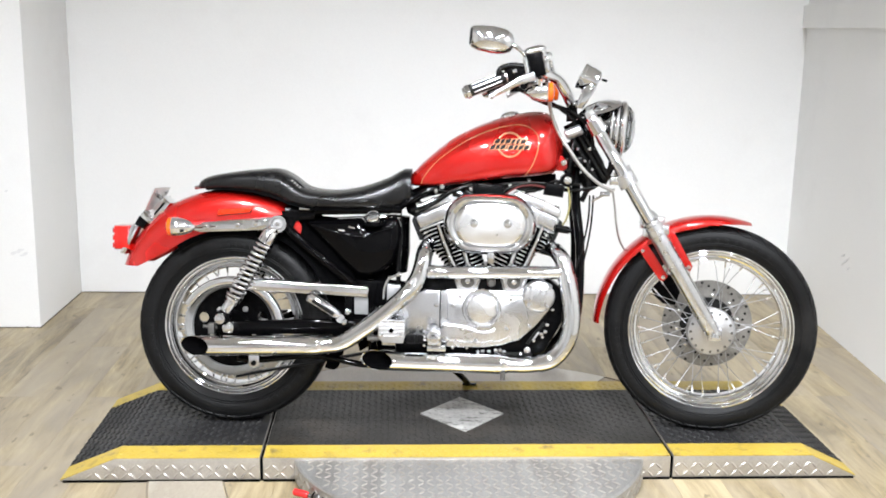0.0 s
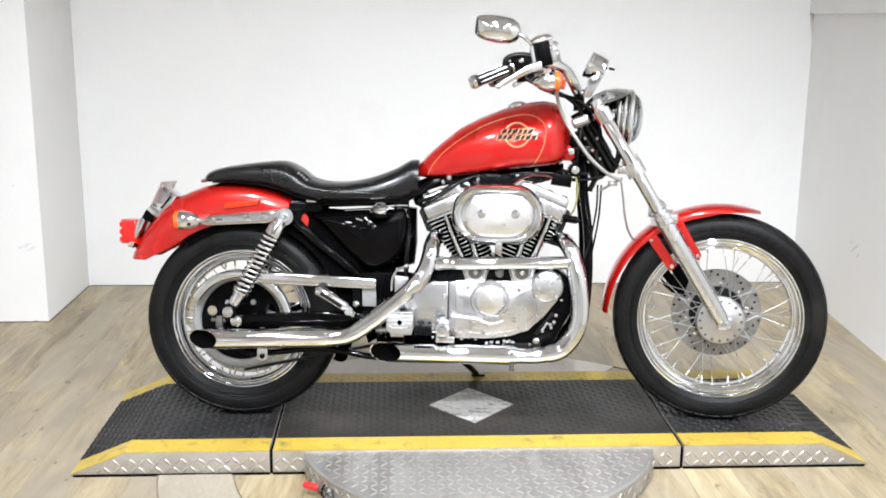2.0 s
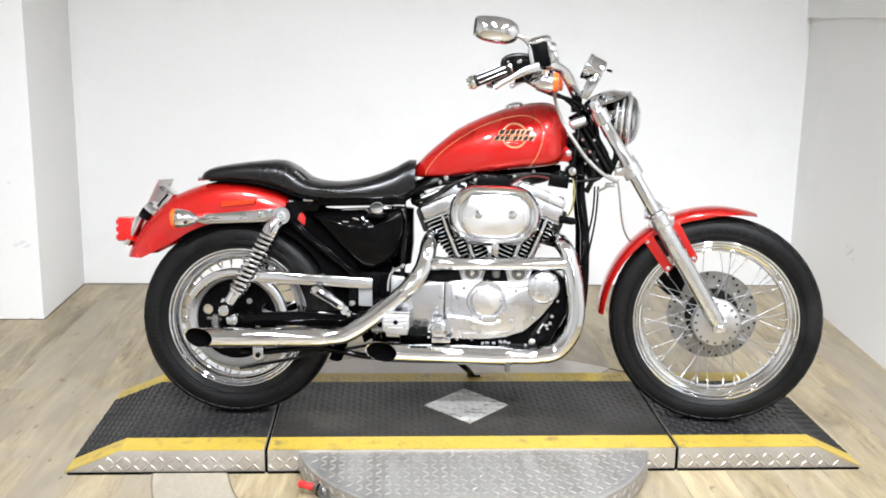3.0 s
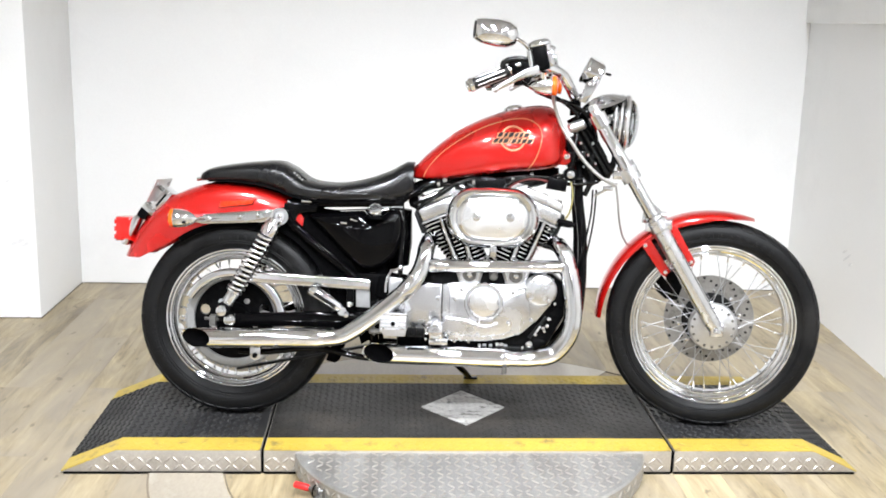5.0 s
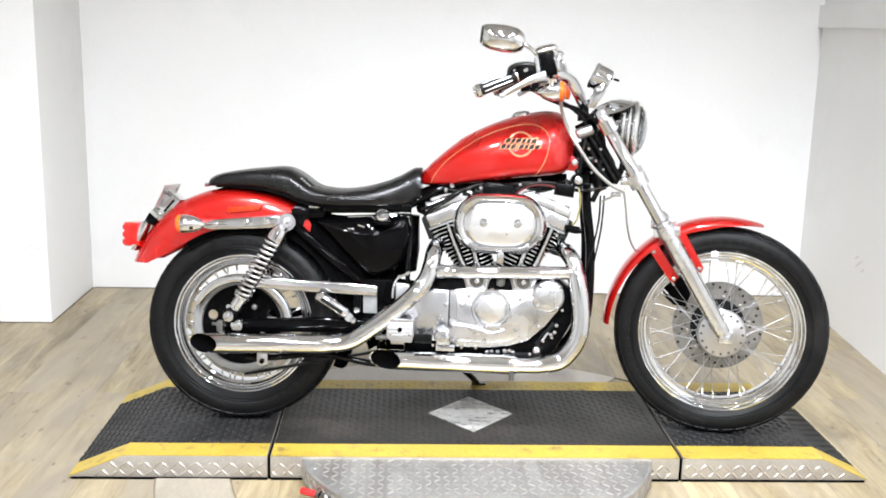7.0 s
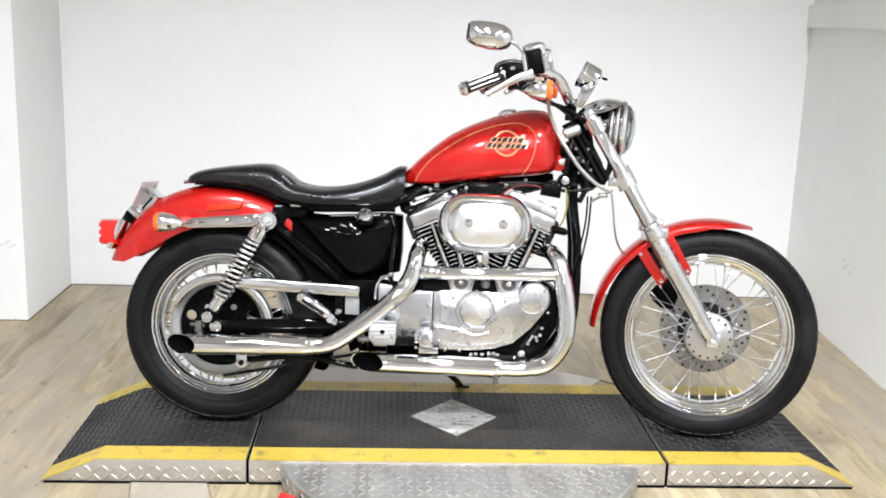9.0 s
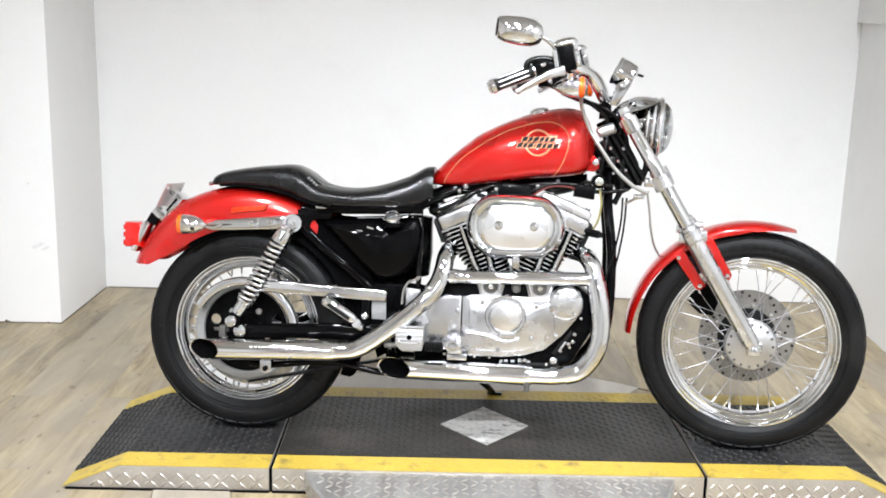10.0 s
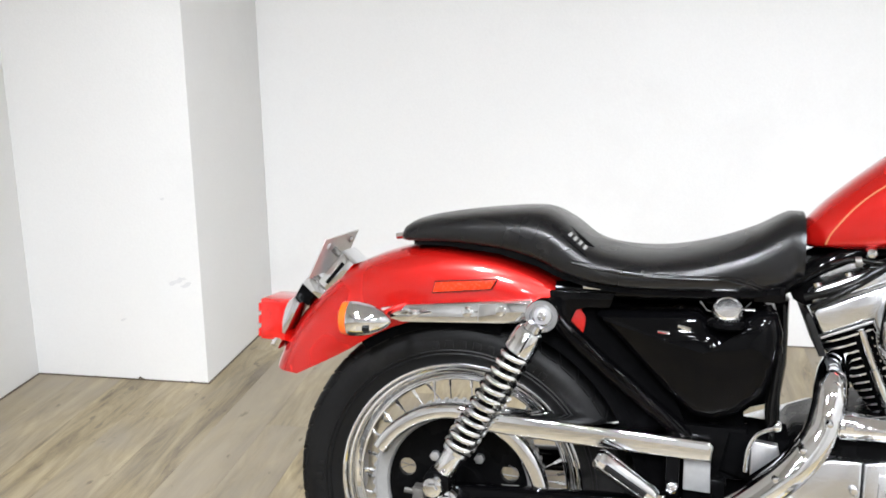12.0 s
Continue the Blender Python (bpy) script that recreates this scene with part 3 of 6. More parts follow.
part("grip", geo(tube([(-0.078, 0, 0.034), (-0.074, 0, 0.034), (-0.034, 0, 0.034), (-0.027, 0, 0.034)], [0.006, 0.0105, 0.0105, 0.008], 14)), REDGRIP, pin, "red dipped grip")
part("bracket_foot", geo(block((0.03, 0, 0.012), (0.05, 0.05, 0.024), 0.003)), STEEL, pin)
tagged(pin, "small steel locking pin with a red grip on the floor", "locking pin")


# pale patches of floor in a ring about the turning plate
def ring_patch(r0, r1, a0, a1, z):
    n = 40
    t = [radians(a0 + (a1 - a0) * i / n) for i in range(n + 1)]
    v = [(TC[0] + r * math.cos(a), TC[1] + r * math.sin(a), z) for a in t for r in (r0, r1)]
    f = [(2 * i, 2 * i + 1, 2 * i + 3, 2 * i + 2) for i in range(n)]
    return v, f


def patch(name, r0, r1, a0, a1, z, ma, label):
    top_v, top_f = ring_patch(r0, r1, a0, a1, z)
    n = len(top_v)
    v = top_v + [(x, y, -0.003) for x, y, _ in top_v]
    f = top_f + [tuple(i + n for i in q) for q in top_f]
    edge = list(range(0, n, 2)) + list(range(n - 1, 0, -2))
    f += [(edge[i], edge[(i + 1) % len(edge)], edge[(i + 1) % len(edge)] + n, edge[i] + n) for i in range(len(edge))]
    return tagged(part(name, geo((v, f)), ma), label, "floor patch", kind="structure")


patch("floor_patch", 0.76, 0.975, 186, 226, 0.0042, FRONTPATCH, "pale smooth patch let into the plank floor")
patch("floor_patch", 0.50, 1.02, 53, 126, 0.0042, PATCH, "pale smooth patch let into the floor behind the platform")
patch("floor_joint", 0.975, 0.981, 184, 250, 0.0036, JOINT, "dark curved joint in the plank floor")
patch("floor_joint", 1.02, 1.025, 48, 132, 0.0036, JOINT, "dark curved joint in the plank floor")
patch("floor_joint", 0.753, 0.756, 190, 246, 0.0036, JOINT, "dark curved joint in the plank floor")

# ---- the motorcycle ----
# x forward, y to its left, z up from the rear tyre's contact; it leans on its side stand
bike = new("motorcycle")
bike.empty_display_size = 0.2
bike.matrix_basis = pose(-0.725, 0.308, TOP + 0.0035, -7.5, 0, -4.3)
tagged(bike, "red cruiser motorcycle with chrome engine and black seat on the platform", "motorcycle")
RC, RR = Vector((-0.009, 0, 0.312)), 0.313
FC, FR = Vector((1.532, 0, 0.337)), 0.336
# the steered front end
RAKE = Vector((0.53, 0, -0.848)).normalized()
STEER = Matrix.Translation((1.06, 0, 1.0)) @ Matrix.Rotation(radians(8.0), 4, RAKE) @ Matrix.Translation((-1.06, 0, -1.0))
UNSTEER = STEER.inverted()


def us(x, y, z):
    return UNSTEER @ Vector((x, y, z))


def wheel(name, centre, m, tyre_r, rim_r, half, rim_half, hub_r, hub_half, label):
    """Rim, with tyre, hub and laced spokes under it."""
    bed = rim_r - 0.036

    def bead(r, y, t):
        return [(r - t * math.cos(q), y + t * math.sin(q)) for q in [math.pi * (1 - i / 6) for i in range(7)]]

    rp = [(rim_r, rim_half - 0.004)] + bead(rim_r - 0.0035, rim_half + 0.001, 0.0042) + [(rim_r - 0.0080, rim_half - 0.012)] + bead(rim_r - 0.0135, rim_half - 0.006, 0.0046)
    rp += [(rim_r - 0.0190, rim_half - 0.016), (rim_r - 0.0215, rim_half - 0.015), (rim_r - 0.0290, rim_half - 0.020)] + bead(rim_r - 0.0325, rim_half - 0.019, 0.0030) + [(bed - 0.001, rim_half - 0.024), (bed - 0.003, 0.0)]
    rp = rp + [(r, -y) for r, y in reversed(rp[:-1])]
    rp += [(rim_r - 0.006, -rim_half + 0.002), (bed + 0.010, -0.01), (bed + 0.010, 0.01), (rim_r - 0.006, rim_half - 0.002), rp[0]]
    w = part(name, geo(lathe(rp, 72)), CHROME, bike, label, m=m @ Matrix.Translation(centre), angle=24)
    h = tyre_r - rim_r
    tp = [(rim_r - 0.004, rim_half - 0.002), (rim_r + 0.006, rim_half + 0.006), (rim_r + h * 0.35, half * 0.97), (rim_r + h * 0.5, half), (rim_r + h * 0.68, half * 0.95),
          (rim_r + h * 0.80, half * 0.84), (rim_r + h * 0.86, half * 0.80), (rim_r + h * 0.94, half * 0.55), (rim_r + h * 0.985, half * 0.28), (tyre_r, 0)]
    tp = tp + [(r, -y) for r, y in reversed(tp[:-1])]
    tyre = part("tyre", geo(lathe(tp, 96)), RUBBER, w, "black rubber tyre", angle=60)
    # raised rings and shoulder tread blocks
    g = Geo()
    for s in (1, -1):
        for q, o in ((0.22, 0.90), (0.30, 0.945)):
            r = rim_r + h * q
            g.add(lathe([(r - 0.002, s * half * o), (r, s * (half * o + 0.0022)), (r + 0.002, s * half * (o + 0.012))], 96))
    part("sidewall_ring", g, RUBBER, tyre, angle=60)
    g = Geo()
    for k in range(3):
        for i in range(9):
            t = radians(120 * k + 20 + 5.5 * i)
            g.add(block((rim_r + h * 0.44, -half * 0.985, 0), (0.013, 0.0030, 0.011 + 0.004 * (i % 2)), 0.001), Matrix.Rotation(t, 4, "Y"))
    tagged(part("sidewall_mark", g, RUBBER, tyre), kind="stuff")
    g = Geo()
    n = 46
    for i in range(n):
        for s in (1, -1):
            t0 = 2 * math.pi * (i + (0.5 if s > 0 else 0)) / n
            pts = []
            for q, o, dt in ((0.79, 0.86, 0.0), (0.87, 0.80, 0.018), (0.945, 0.56, 0.05), (0.985, 0.30, 0.085), (1.0, 0.06, 0.11)):
                pts.append((rim_r + h * q, s * half * o, t0 + dt))
            wd = 0.070
            v, f = [], []
            for lift in (-0.002, 0.0020):
                for r, y, t in pts:
                    for dd in (0, wd * 1.55):
                        v.append(((r + lift) * math.cos(t + dd), y + (lift if y > 0 else -lift) * 0.5, (r + lift) * math.sin(t + dd)))
            k = len(pts)
            for a in range(k - 1):
                f += [(2 * a, 2 * a + 1, 2 * a + 3, 2 * a + 2), (2 * k + 2 * a, 2 * k + 2 * a + 1, 2 * k + 2 * a + 3, 2 * k + 2 * a + 2),
                      (2 * a, 2 * a + 2, 2 * k + 2 * a + 2, 2 * k + 2 * a), (2 * a + 1, 2 * a + 3, 2 * k + 2 * a + 3, 2 * k + 2 * a + 1)]
            f += [(0, 1, 2 * k + 1, 2 * k), (2 * k - 2, 2 * k - 1, 4 * k - 1, 4 * k - 2)]
            g.add((v, f))
    tagged(part("tread_block", g, RUBBER, tyre, angle=40), kind="stuff")
    part("hub", geo(lathe([(hub_r * 0.35, -hub_half - 0.012), (hub_r * 0.5, -hub_half - 0.008), (hub_r, -hub_half), (hub_r, -hub_half + 0.008), (hub_r * 0.55, -hub_half + 0.02),
                                 (hub_r * 0.55, hub_half - 0.02), (hub_r, hub_half - 0.008), (hub_r, hub_half), (hub_r * 0.4, hub_half + 0.01)], 40, True)), ALLOY, w, "polished hub")
    for s in (1, -1):
        for lead in (1, -1):
            dt = radians(34) * lead
            a = Vector((hub_r * 0.93, s * (hub_half - 0.003 * (1 + lead)), 0))
            e = Vector(((bed - 0.004) * math.cos(dt), s * 0.004, (bed - 0.004) * math.sin(dt)))
            d = (e - a)
            g = Geo()
            g.add(tube([a, a + d * 0.905], 0.0012, 6))
            g.add(tube([a + d * 0.895, a + d * 0.90, a + d * 0.96, e], [0.0018, 0.0029, 0.0030, 0.0040], 7), None, 1)
            me = g.mesh("spoke", [SPOKE, BRIGHT])
            for i in range(10):
                part("spoke", me, SPOKE, w, m=Matrix.Rotation(2 * math.pi * (i + (0.25 if s > 0 else 0) + (0.5 if lead > 0 else 0)) / 10, 4, "Y"))
    return w


fw = wheel("front_wheel", FC, STEER, FR, 0.262, 0.052, 0.036, 0.060, 0.052, "chrome laced front wheel")
rw = wheel("rear_wheel", RC, Matrix(), RR, 0.226, 0.066, 0.046, 0.055, 0.050, "chrome laced rear wheel")

# front hub cover with a ring of bolts, and the slotted disc beyond
g = geo(lathe([(0.012, -0.076), (0.03, -0.074), (0.072, -0.062), (0.077, -0.056), (0.077, -0.045), (0.02, -0.045)], 48, True))
part("hub_cover", g, SATIN, fw, "grey alloy hub cover")
bolt = geo(knob((0, 0), 0.0046, -0.060, -0.066, 10)).mesh("bolt", [STEEL])
for i in range(16):
    t = 2 * math.pi * i / 16
    part("bolt", bolt, STEEL, fw, m=Matrix.Translation((0.064 * math.cos(t), -0.002, 0.064 * math.sin(t))))
part("brake_disc", geo(lathe([(0.086, 0.062), (0.145, 0.062), (0.146, 0.064), (0.145, 0.067), (0.086, 0.067), (0.086, 0.062)], 64)), DISC, fw, "grey drilled brake disc", angle=20)
part("disc_carrier", geo(lathe([(0.03, 0.056), (0.088, 0.060), (0.09, 0.068), (0.03, 0.07)], 40, True)), FINBLACK, fw, "black disc carrier")
carrier_bolt = geo(knob((0, 0), 0.0062, 0.062, 0.054, 10)).mesh("carrier_bolt", [CHROME])
for i in range(10):
    t = 2 * math.pi * (i + 0.3) / 10
    part("carrier_bolt", carrier_bolt, CHROME, fw, m=Matrix.Translation((0.098 * math.cos(t), 0, 0.098 * math.sin(t))))
hole = geo(lathe([(0.0005, 0.0608), (0.0045, 0.0608), (0.0045, 0.0625)], 10)).mesh("disc_hole", [FINBLACK])
for i in range(40):
    t = 2 * math.pi * i / 40
    r = 0.104 + 0.0115 * (i % 4)
    part("disc_hole", hole, FINBLACK, fw, m=Matrix.Translation((r * math.cos(t), 0, r * math.sin(t))))

# rear pulley with belt, on the near side
part("pulley", geo(lathe([(0.129, -0.064), (0.132, -0.069), (0.151, -0.070), (0.156, -0.067), (0.158, -0.061), (0.158, -0.040), (0.129, -0.040), (0.129, -0.064)], 72)), PULLEYGREY, rw, "grey belt pulley rim", angle=25)
tooth = geo(block((0.1585, -0.052, 0), (0.006, 0.024, 0.006), 0.001)).mesh("tooth", [PULLEYGREY])
for i in range(61):
    part("tooth", tooth, PULLEYGREY, rw, m=Matrix.Rotation(2 * math.pi * i / 61, 4, "Y"))


def holed_disc(r_in, r_out, y0, y1, holes, n=56):
    """A flat ring round the y axis with round holes through it; holes: (x, z, radius)."""
    loops = [[(r * math.cos(2 * math.pi * i / k), r * math.sin(2 * math.pi * i / k)) for i in range(k)] for r, k in ((r_out, n), (r_in, 28))]
    loops += [[(x + r * math.cos(2 * math.pi * i / 20), z + r * math.sin(2 * math.pi * i / 20)) for i in range(20)] for x, z, r in holes]
    bm = bmesh.new()
    edges = []
    for lp_ in loops:
        vs = [bm.verts.new((x, 0, z)) for x, z in lp_]
        edges += [bm.edges.new((vs[i], vs[(i + 1) % len(vs)])) for i in range(len(vs))]
    bmesh.ops.triangle_fill(bm, use_beauty=True, use_dissolve=False, edges=edges)
    bm.verts.index_update()
    flat = [tuple(q.co) for q in bm.verts]
    tris = [tuple(q.index for q in f.verts) for f in bm.faces]
    bm.free()
    k = len(flat)
    v = [(x, y0, z) for x, _, z in flat] + [(x, y1, z) for x, _, z in flat]
    f = tris + [tuple(i + k for i in t) for t in tris]
    o = 0
    for lp_ in loops:
        m = len(lp_)
        f += [(o + i, o + (i + 1) % m, o + (i + 1) % m + k, o + i + k) for i in range(m)]
        o += m
    return v, f


holes = [(0.100 * math.cos(radians(20 + 72 * i)), 0.100 * math.sin(radians(20 + 72 * i)), 0.0165) for i in range(5)]
part("pulley_web", geo(holed_disc(0.03, 0.130, -0.060, -0.048, holes)), DULL, rw, "black pulley web with round holes")
part("pulley_hub", geo(lathe([(0.02, -0.074), (0.046, -0.072), (0.052, -0.066), (0.056, -0.059), (0.056, -0.044), (0.02, -0.044)], 40, True)), DULL, rw, "black pulley hub")
for i in range(5):
    t = radians(56 + 72 * i)
    part("pulley_bolt", geo(knob((0.070 * math.cos(t), 0.070 * math.sin(t)), 0.0095, -0.059, -0.070, 6, 0.15)), SATIN, rw)

# ---- fenders ----
def arch(c, rows, a0, a1, cut=None, n=48, tip=0.0, rise=0.0, rise_at=(88, 30), tail=0.0, tail_at=0.30, tail_pow=1.2, drop=0.0):
    """A mudguard: rows of (half width, radius) across it, swept from angle a0 to a1 in degrees, cut level at height cut."""
    rings = []
    for side in (0, 1):
        sec = rows + [(-y, r) for y, r in reversed(rows)]
        for i in range(n + 1):
            ring = []
            for y, r in sec:
                rr = r - 0.004 * side
                e = a1 if cut is None else 180 - math.degrees(math.asin(min(1, (cut - c.z) / max(rr - drop, rows[0][1] + tail))))
                t = radians(a0 + (e - a0) * i / n)
                low = rows[0][1] + rise * min(1.0, max(0.0, (rise_at[0] - math.degrees(t)) / rise_at[1]))
                low += tail * max(0.0, (i / n - tail_at) / (1 - tail_at)) ** tail_pow
                rr = max(rr - drop * max(0.0, (i / n - 0.62) / 0.38) ** 1.5, low)
                k = 1.0 - tip * max(0.0, (0.12 - i / n) / 0.12) ** 2
                ring.append((c.x + rr * math.cos(t), y * k * (1 - 0.03 * side), c.z + rr * math.sin(t)))
            rings.append(ring)
    outer, inner = rings[:n + 1], rings[n + 1:]
    m = len(outer[0])
    v = [p for r in outer + inner for p in r]
    f, o = [], (n + 1) * m
    for i in range(n):
        for j in range(m - 1):
            a = i * m + j
            f += [(a, a + 1, a + m + 1, a + m), (o + a, o + a + 1, o + a + m + 1, o + a + m)]
        for j in (0, m - 1):
            a = i * m + j
            f.append((a, a + m, o + a + m, o + a))
    for j in range(m - 1):
        for a in (j, n * m + j):
            f.append((a, a + 1, o + a + 1, o + a))
    return v, f


RF = Vector((-0.008, 0, 0.312))
rear_rows = [(-0.088, 0.316), (-0.090, 0.345), (-0.090, 0.372), (-0.086, 0.396), (-0.076, 0.417), (-0.058, 0.432), (-0.034, 0.441), (-0.012, 0.4445)]
fender = part("rear_fender", geo(arch(RF, rear_rows, 54, 150, 0.504, n=64, tip=0.15, rise=0.045, tail=0.042, tail_at=0.76, tail_pow=1.9, drop=0.031)), RED, bike, "glossy red rear fender", angle=50)
part("inner_fender", geo(arch(RF, [(-0.086, 0.322), (-0.086, 0.334), (-0.070, 0.352), (-0.03, 0.358), (-0.01, 0.359)], -22, 78)), SHADEBLACK, bike, "black inner fender", angle=50)
part("fender_liner", geo(arch(RF, [(-0.078, 0.298), (-0.083, 0.318), (-0.083, 0.345), (-0.070, 0.372), (-0.03, 0.384), (-0.01, 0.386)], 76, 125)), SHADEBLACK, fender, "black underside of the fender", angle=50)
web = [(RF.x + r * math.cos(radians(a)), RF.z + r * math.sin(radians(a))) for r, t in ((0.330, range(-4, 66, 5)), (0.425, range(61, -9, -5))) for a in t]
part("fender_web", geo(prism(web, -0.078, -0.040, 0.004)), SHADEBLACK, bike)
front_rows = [(-0.064, 0.336), (-0.066, 0.345), (-0.063, 0.354), (-0.050, 0.362), (-0.028, 0.367), (-0.010, 0.3685)]
ff = part("front_fender", geo(arch(Vector((FC.x - 0.008, 0, FC.z)), front_rows, 71, 178, n=56, tip=0.30, rise=0.026, rise_at=(98, 27), tail=0.012)), RED, bike, "glossy red front fender", m=STEER, angle=50)
for s in (-1, 1):
    for poly in ([(1.292, 0.596), (1.320, 0.614), (1.388, 0.514), (1.374, 0.496), (1.360, 0.502)], [(1.370, 0.652), (1.398, 0.660), (1.463, 0.549), (1.456, 0.531), (1.434, 0.541)]):
        part("fender_bracket", geo(prism(poly, s * 0.066, s * 0.071, 0.0015)), RED, ff)
    part("bracket_bolt", geo(knob((1.449, 0.547), 0.007, s * 0.071, s * 0.082, 12)), CHROME, ff)
    part("bracket_bolt", geo(knob((1.372, 0.512), 0.007, s * 0.071, s * 0.082, 12)), CHROME, ff)
    part("fender_rivet", geo(knob((1.305, 0.593), 0.006, s * 0.070, s * 0.076, 10)), CHROME, ff)

# ---- rear end: reflector, struts, signals, lamp, plate ----
part("reflector_rim", geo(prism([(-0.0568, 0.6700), (0.0492, 0.6822), (0.0596, 0.7022), (-0.0515, 0.6915)], -0.084, -0.0945, 0.002)), EMBLEM, fender)
part("side_reflector", geo(prism([(-0.055, 0.672), (0.048, 0.684), (0.0575, 0.7005), (-0.050, 0.690)], -0.086, -0.0965, 0.002)), REFLECTOR, fender, "amber-red side reflector")
for s in (-1, 1):
    y = s * 0.094
    st = part("fender_strut", geo(prism([(-0.150, 0.628), (-0.105, 0.618), (0.02, 0.625), (0.112, 0.630), (0.156, 0.628), (0.170, 0.651), (0.156, 0.673), (0.112, 0.672), (-0.10, 0.650), (-0.145, 0.642)],
                                        y, y + s * 0.016, 0.004)), CHROME, bike, "chrome fender strut")
    for c in ((0.070, 0.651), (0.012, 0.645), (-0.085, 0.635)):
        part("strut_bolt", geo(knob(c, 0.009, y + s * 0.016, y + s * 0.025, 14)), CHROME, st)
    part("strut_cover", geo(lathe([(0.0285, s * 0.106), (0.0285, s * 0.136), (0.0270, s * 0.1385), (0.0205, s * 0.1385), (0.0190, s * 0.136), (0.0182, s * 0.1275), (0.002, s * 0.1275)], 36)), CHROME, st, m=Matrix.Translation((0.144, 0, 0.651)))
    part("strut_washer", geo(lathe([(0.0155, s * 0.127), (0.0155, s * 0.1300), (0.0140, s * 0.1310), (0.002, s * 0.1310)], 28)), SATIN, st, m=Matrix.Translation((0.144, 0, 0.651)))
    part("strut_screw", geo(knob((0.144, 0.651), 0.0085, y + s * 0.034, y + s * 0.046, 6, 0.2)), CHROME, st)
    part("strut_end", geo(prism([(0.030, 0.629), (0.100, 0.633), (0.116, 0.636), (0.116, 0.667), (0.100, 0.668), (0.030, 0.661)], y + s * 0.014, y + s * 0.0195, 0.002)), CHROME, st)
    ly = s * 0.215
    shell = lathe([(0.0275, 0.0), (0.0290, 0.006), (0.0284, 0.020), (0.0245, 0.042), (0.0165, 0.060), (0.008, 0.071), (0.002, 0.075)], 28, True)
    dome = lathe([(0.002, -0.014), (0.018, -0.0125), (0.0275, -0.007), (0.0292, 0.004)], 28, True)
    ts = part("turn_signal", geo(([(-0.168 + a, y2 + ly, z2 + 0.641) for y2, a, z2 in shell[0]], shell[1])), CHROME, bike, "chrome bullet turn signal")
    part("lens", geo(([(-0.168 + a, y2 + ly, z2 + 0.641) for y2, a, z2 in dome[0]], dome[1])), AMBER, ts, "amber lens")
    part("drain_slot", geo(block((-0.128, ly + s * 0.0265, 0.630), (0.012, 0.006, 0.007), 0.001)), FINBLACK, ts)
    part("stem", geo(stick((-0.124, ly, 0.641), (-0.105, s * 0.104, 0.644), 0.008)), CHROME, ts)
tl = part("tail_light", geo(block((-0.373, 0, 0.591), (0.054, 0.116, 0.077), 0.012)), REDLENS, bike, "red tail light lens")
for z in (0.566, 0.591, 0.614):
    part("lens_rib", geo(block((-0.4005, 0, z), (0.006, 0.106, 0.015), 0.0028)), REDLENS, tl)
part("lamp_base", geo(prism([(-0.380, 0.544), (-0.362, 0.538), (-0.318, 0.628), (-0.330, 0.640), (-0.345, 0.628), (-0.362, 0.586)], -0.056, 0.056, 0.006)), CHROME, tl, "chrome lamp base")
lp = part("licence_plate", geo(block((0, 0, 0.039), (0.003, 0.180, 0.078), 0.0012)), PLATEMETAL, bike, "blank metal licence plate", m=pose(-0.288, 0, 0.682, 0, 24, 0))
brk = part("plate_bracket", geo(block((0.004, 0, 0.006), (0.034, 0.084, 0.078), 0.009), block((-0.006, 0, -0.042), (0.050, 0.092, 0.024), 0.008)), CHROME, bike, "chrome plate bracket", m=pose(-0.262, 0, 0.684, 0, 40, 0))
part("bracket_slot", geo(block((0.004, -0.0425, 0.006), (0.007, 0.003, 0.050), 0.001)), DULL, brk)
part("bracket_base", geo(block((-0.316, 0, 0.640), (0.034, 0.080, 0.030), 0.008, pose(0, 0, 0, 0, 30, 0))), DULL, brk, "black bracket base", m=brk.matrix_basis.inverted())
for z in (-0.030, 0.034):
    part("bracket_bolt", geo(stick((-0.012, -0.030, z), (-0.030, -0.030, z), 0.0065, 10)), STEEL, brk)
for y in (-0.06, 0.06):
    part("plate_screw", geo(stick((-0.006, y, 0.062), (0.006, y, 0.062), 0.006, 10)), SATIN, lp)

# ---- seat ----
SEAT = [(-0.134, 0.766, 0.757, 0.020), (-0.126, 0.778, 0.754, 0.045), (-0.100, 0.793, 0.754, 0.066), (-0.035, 0.8075, 0.757, 0.088), (0.060, 0.8205, 0.750, 0.104), (0.130, 0.8235, 0.733, 0.115),
        (0.172, 0.806, 0.716, 0.126), (0.218, 0.772, 0.706, 0.134), (0.273, 0.760, 0.701, 0.140), (0.338, 0.761, 0.701, 0.143), (0.411, 0.776, 0.702, 0.136), (0.484, 0.804, 0.704, 0.118),
        (0.528, 0.829, 0.712, 0.100), (0.545, 0.832, 0.728, 0.090), (0.5565, 0.817, 0.762, 0.075)]


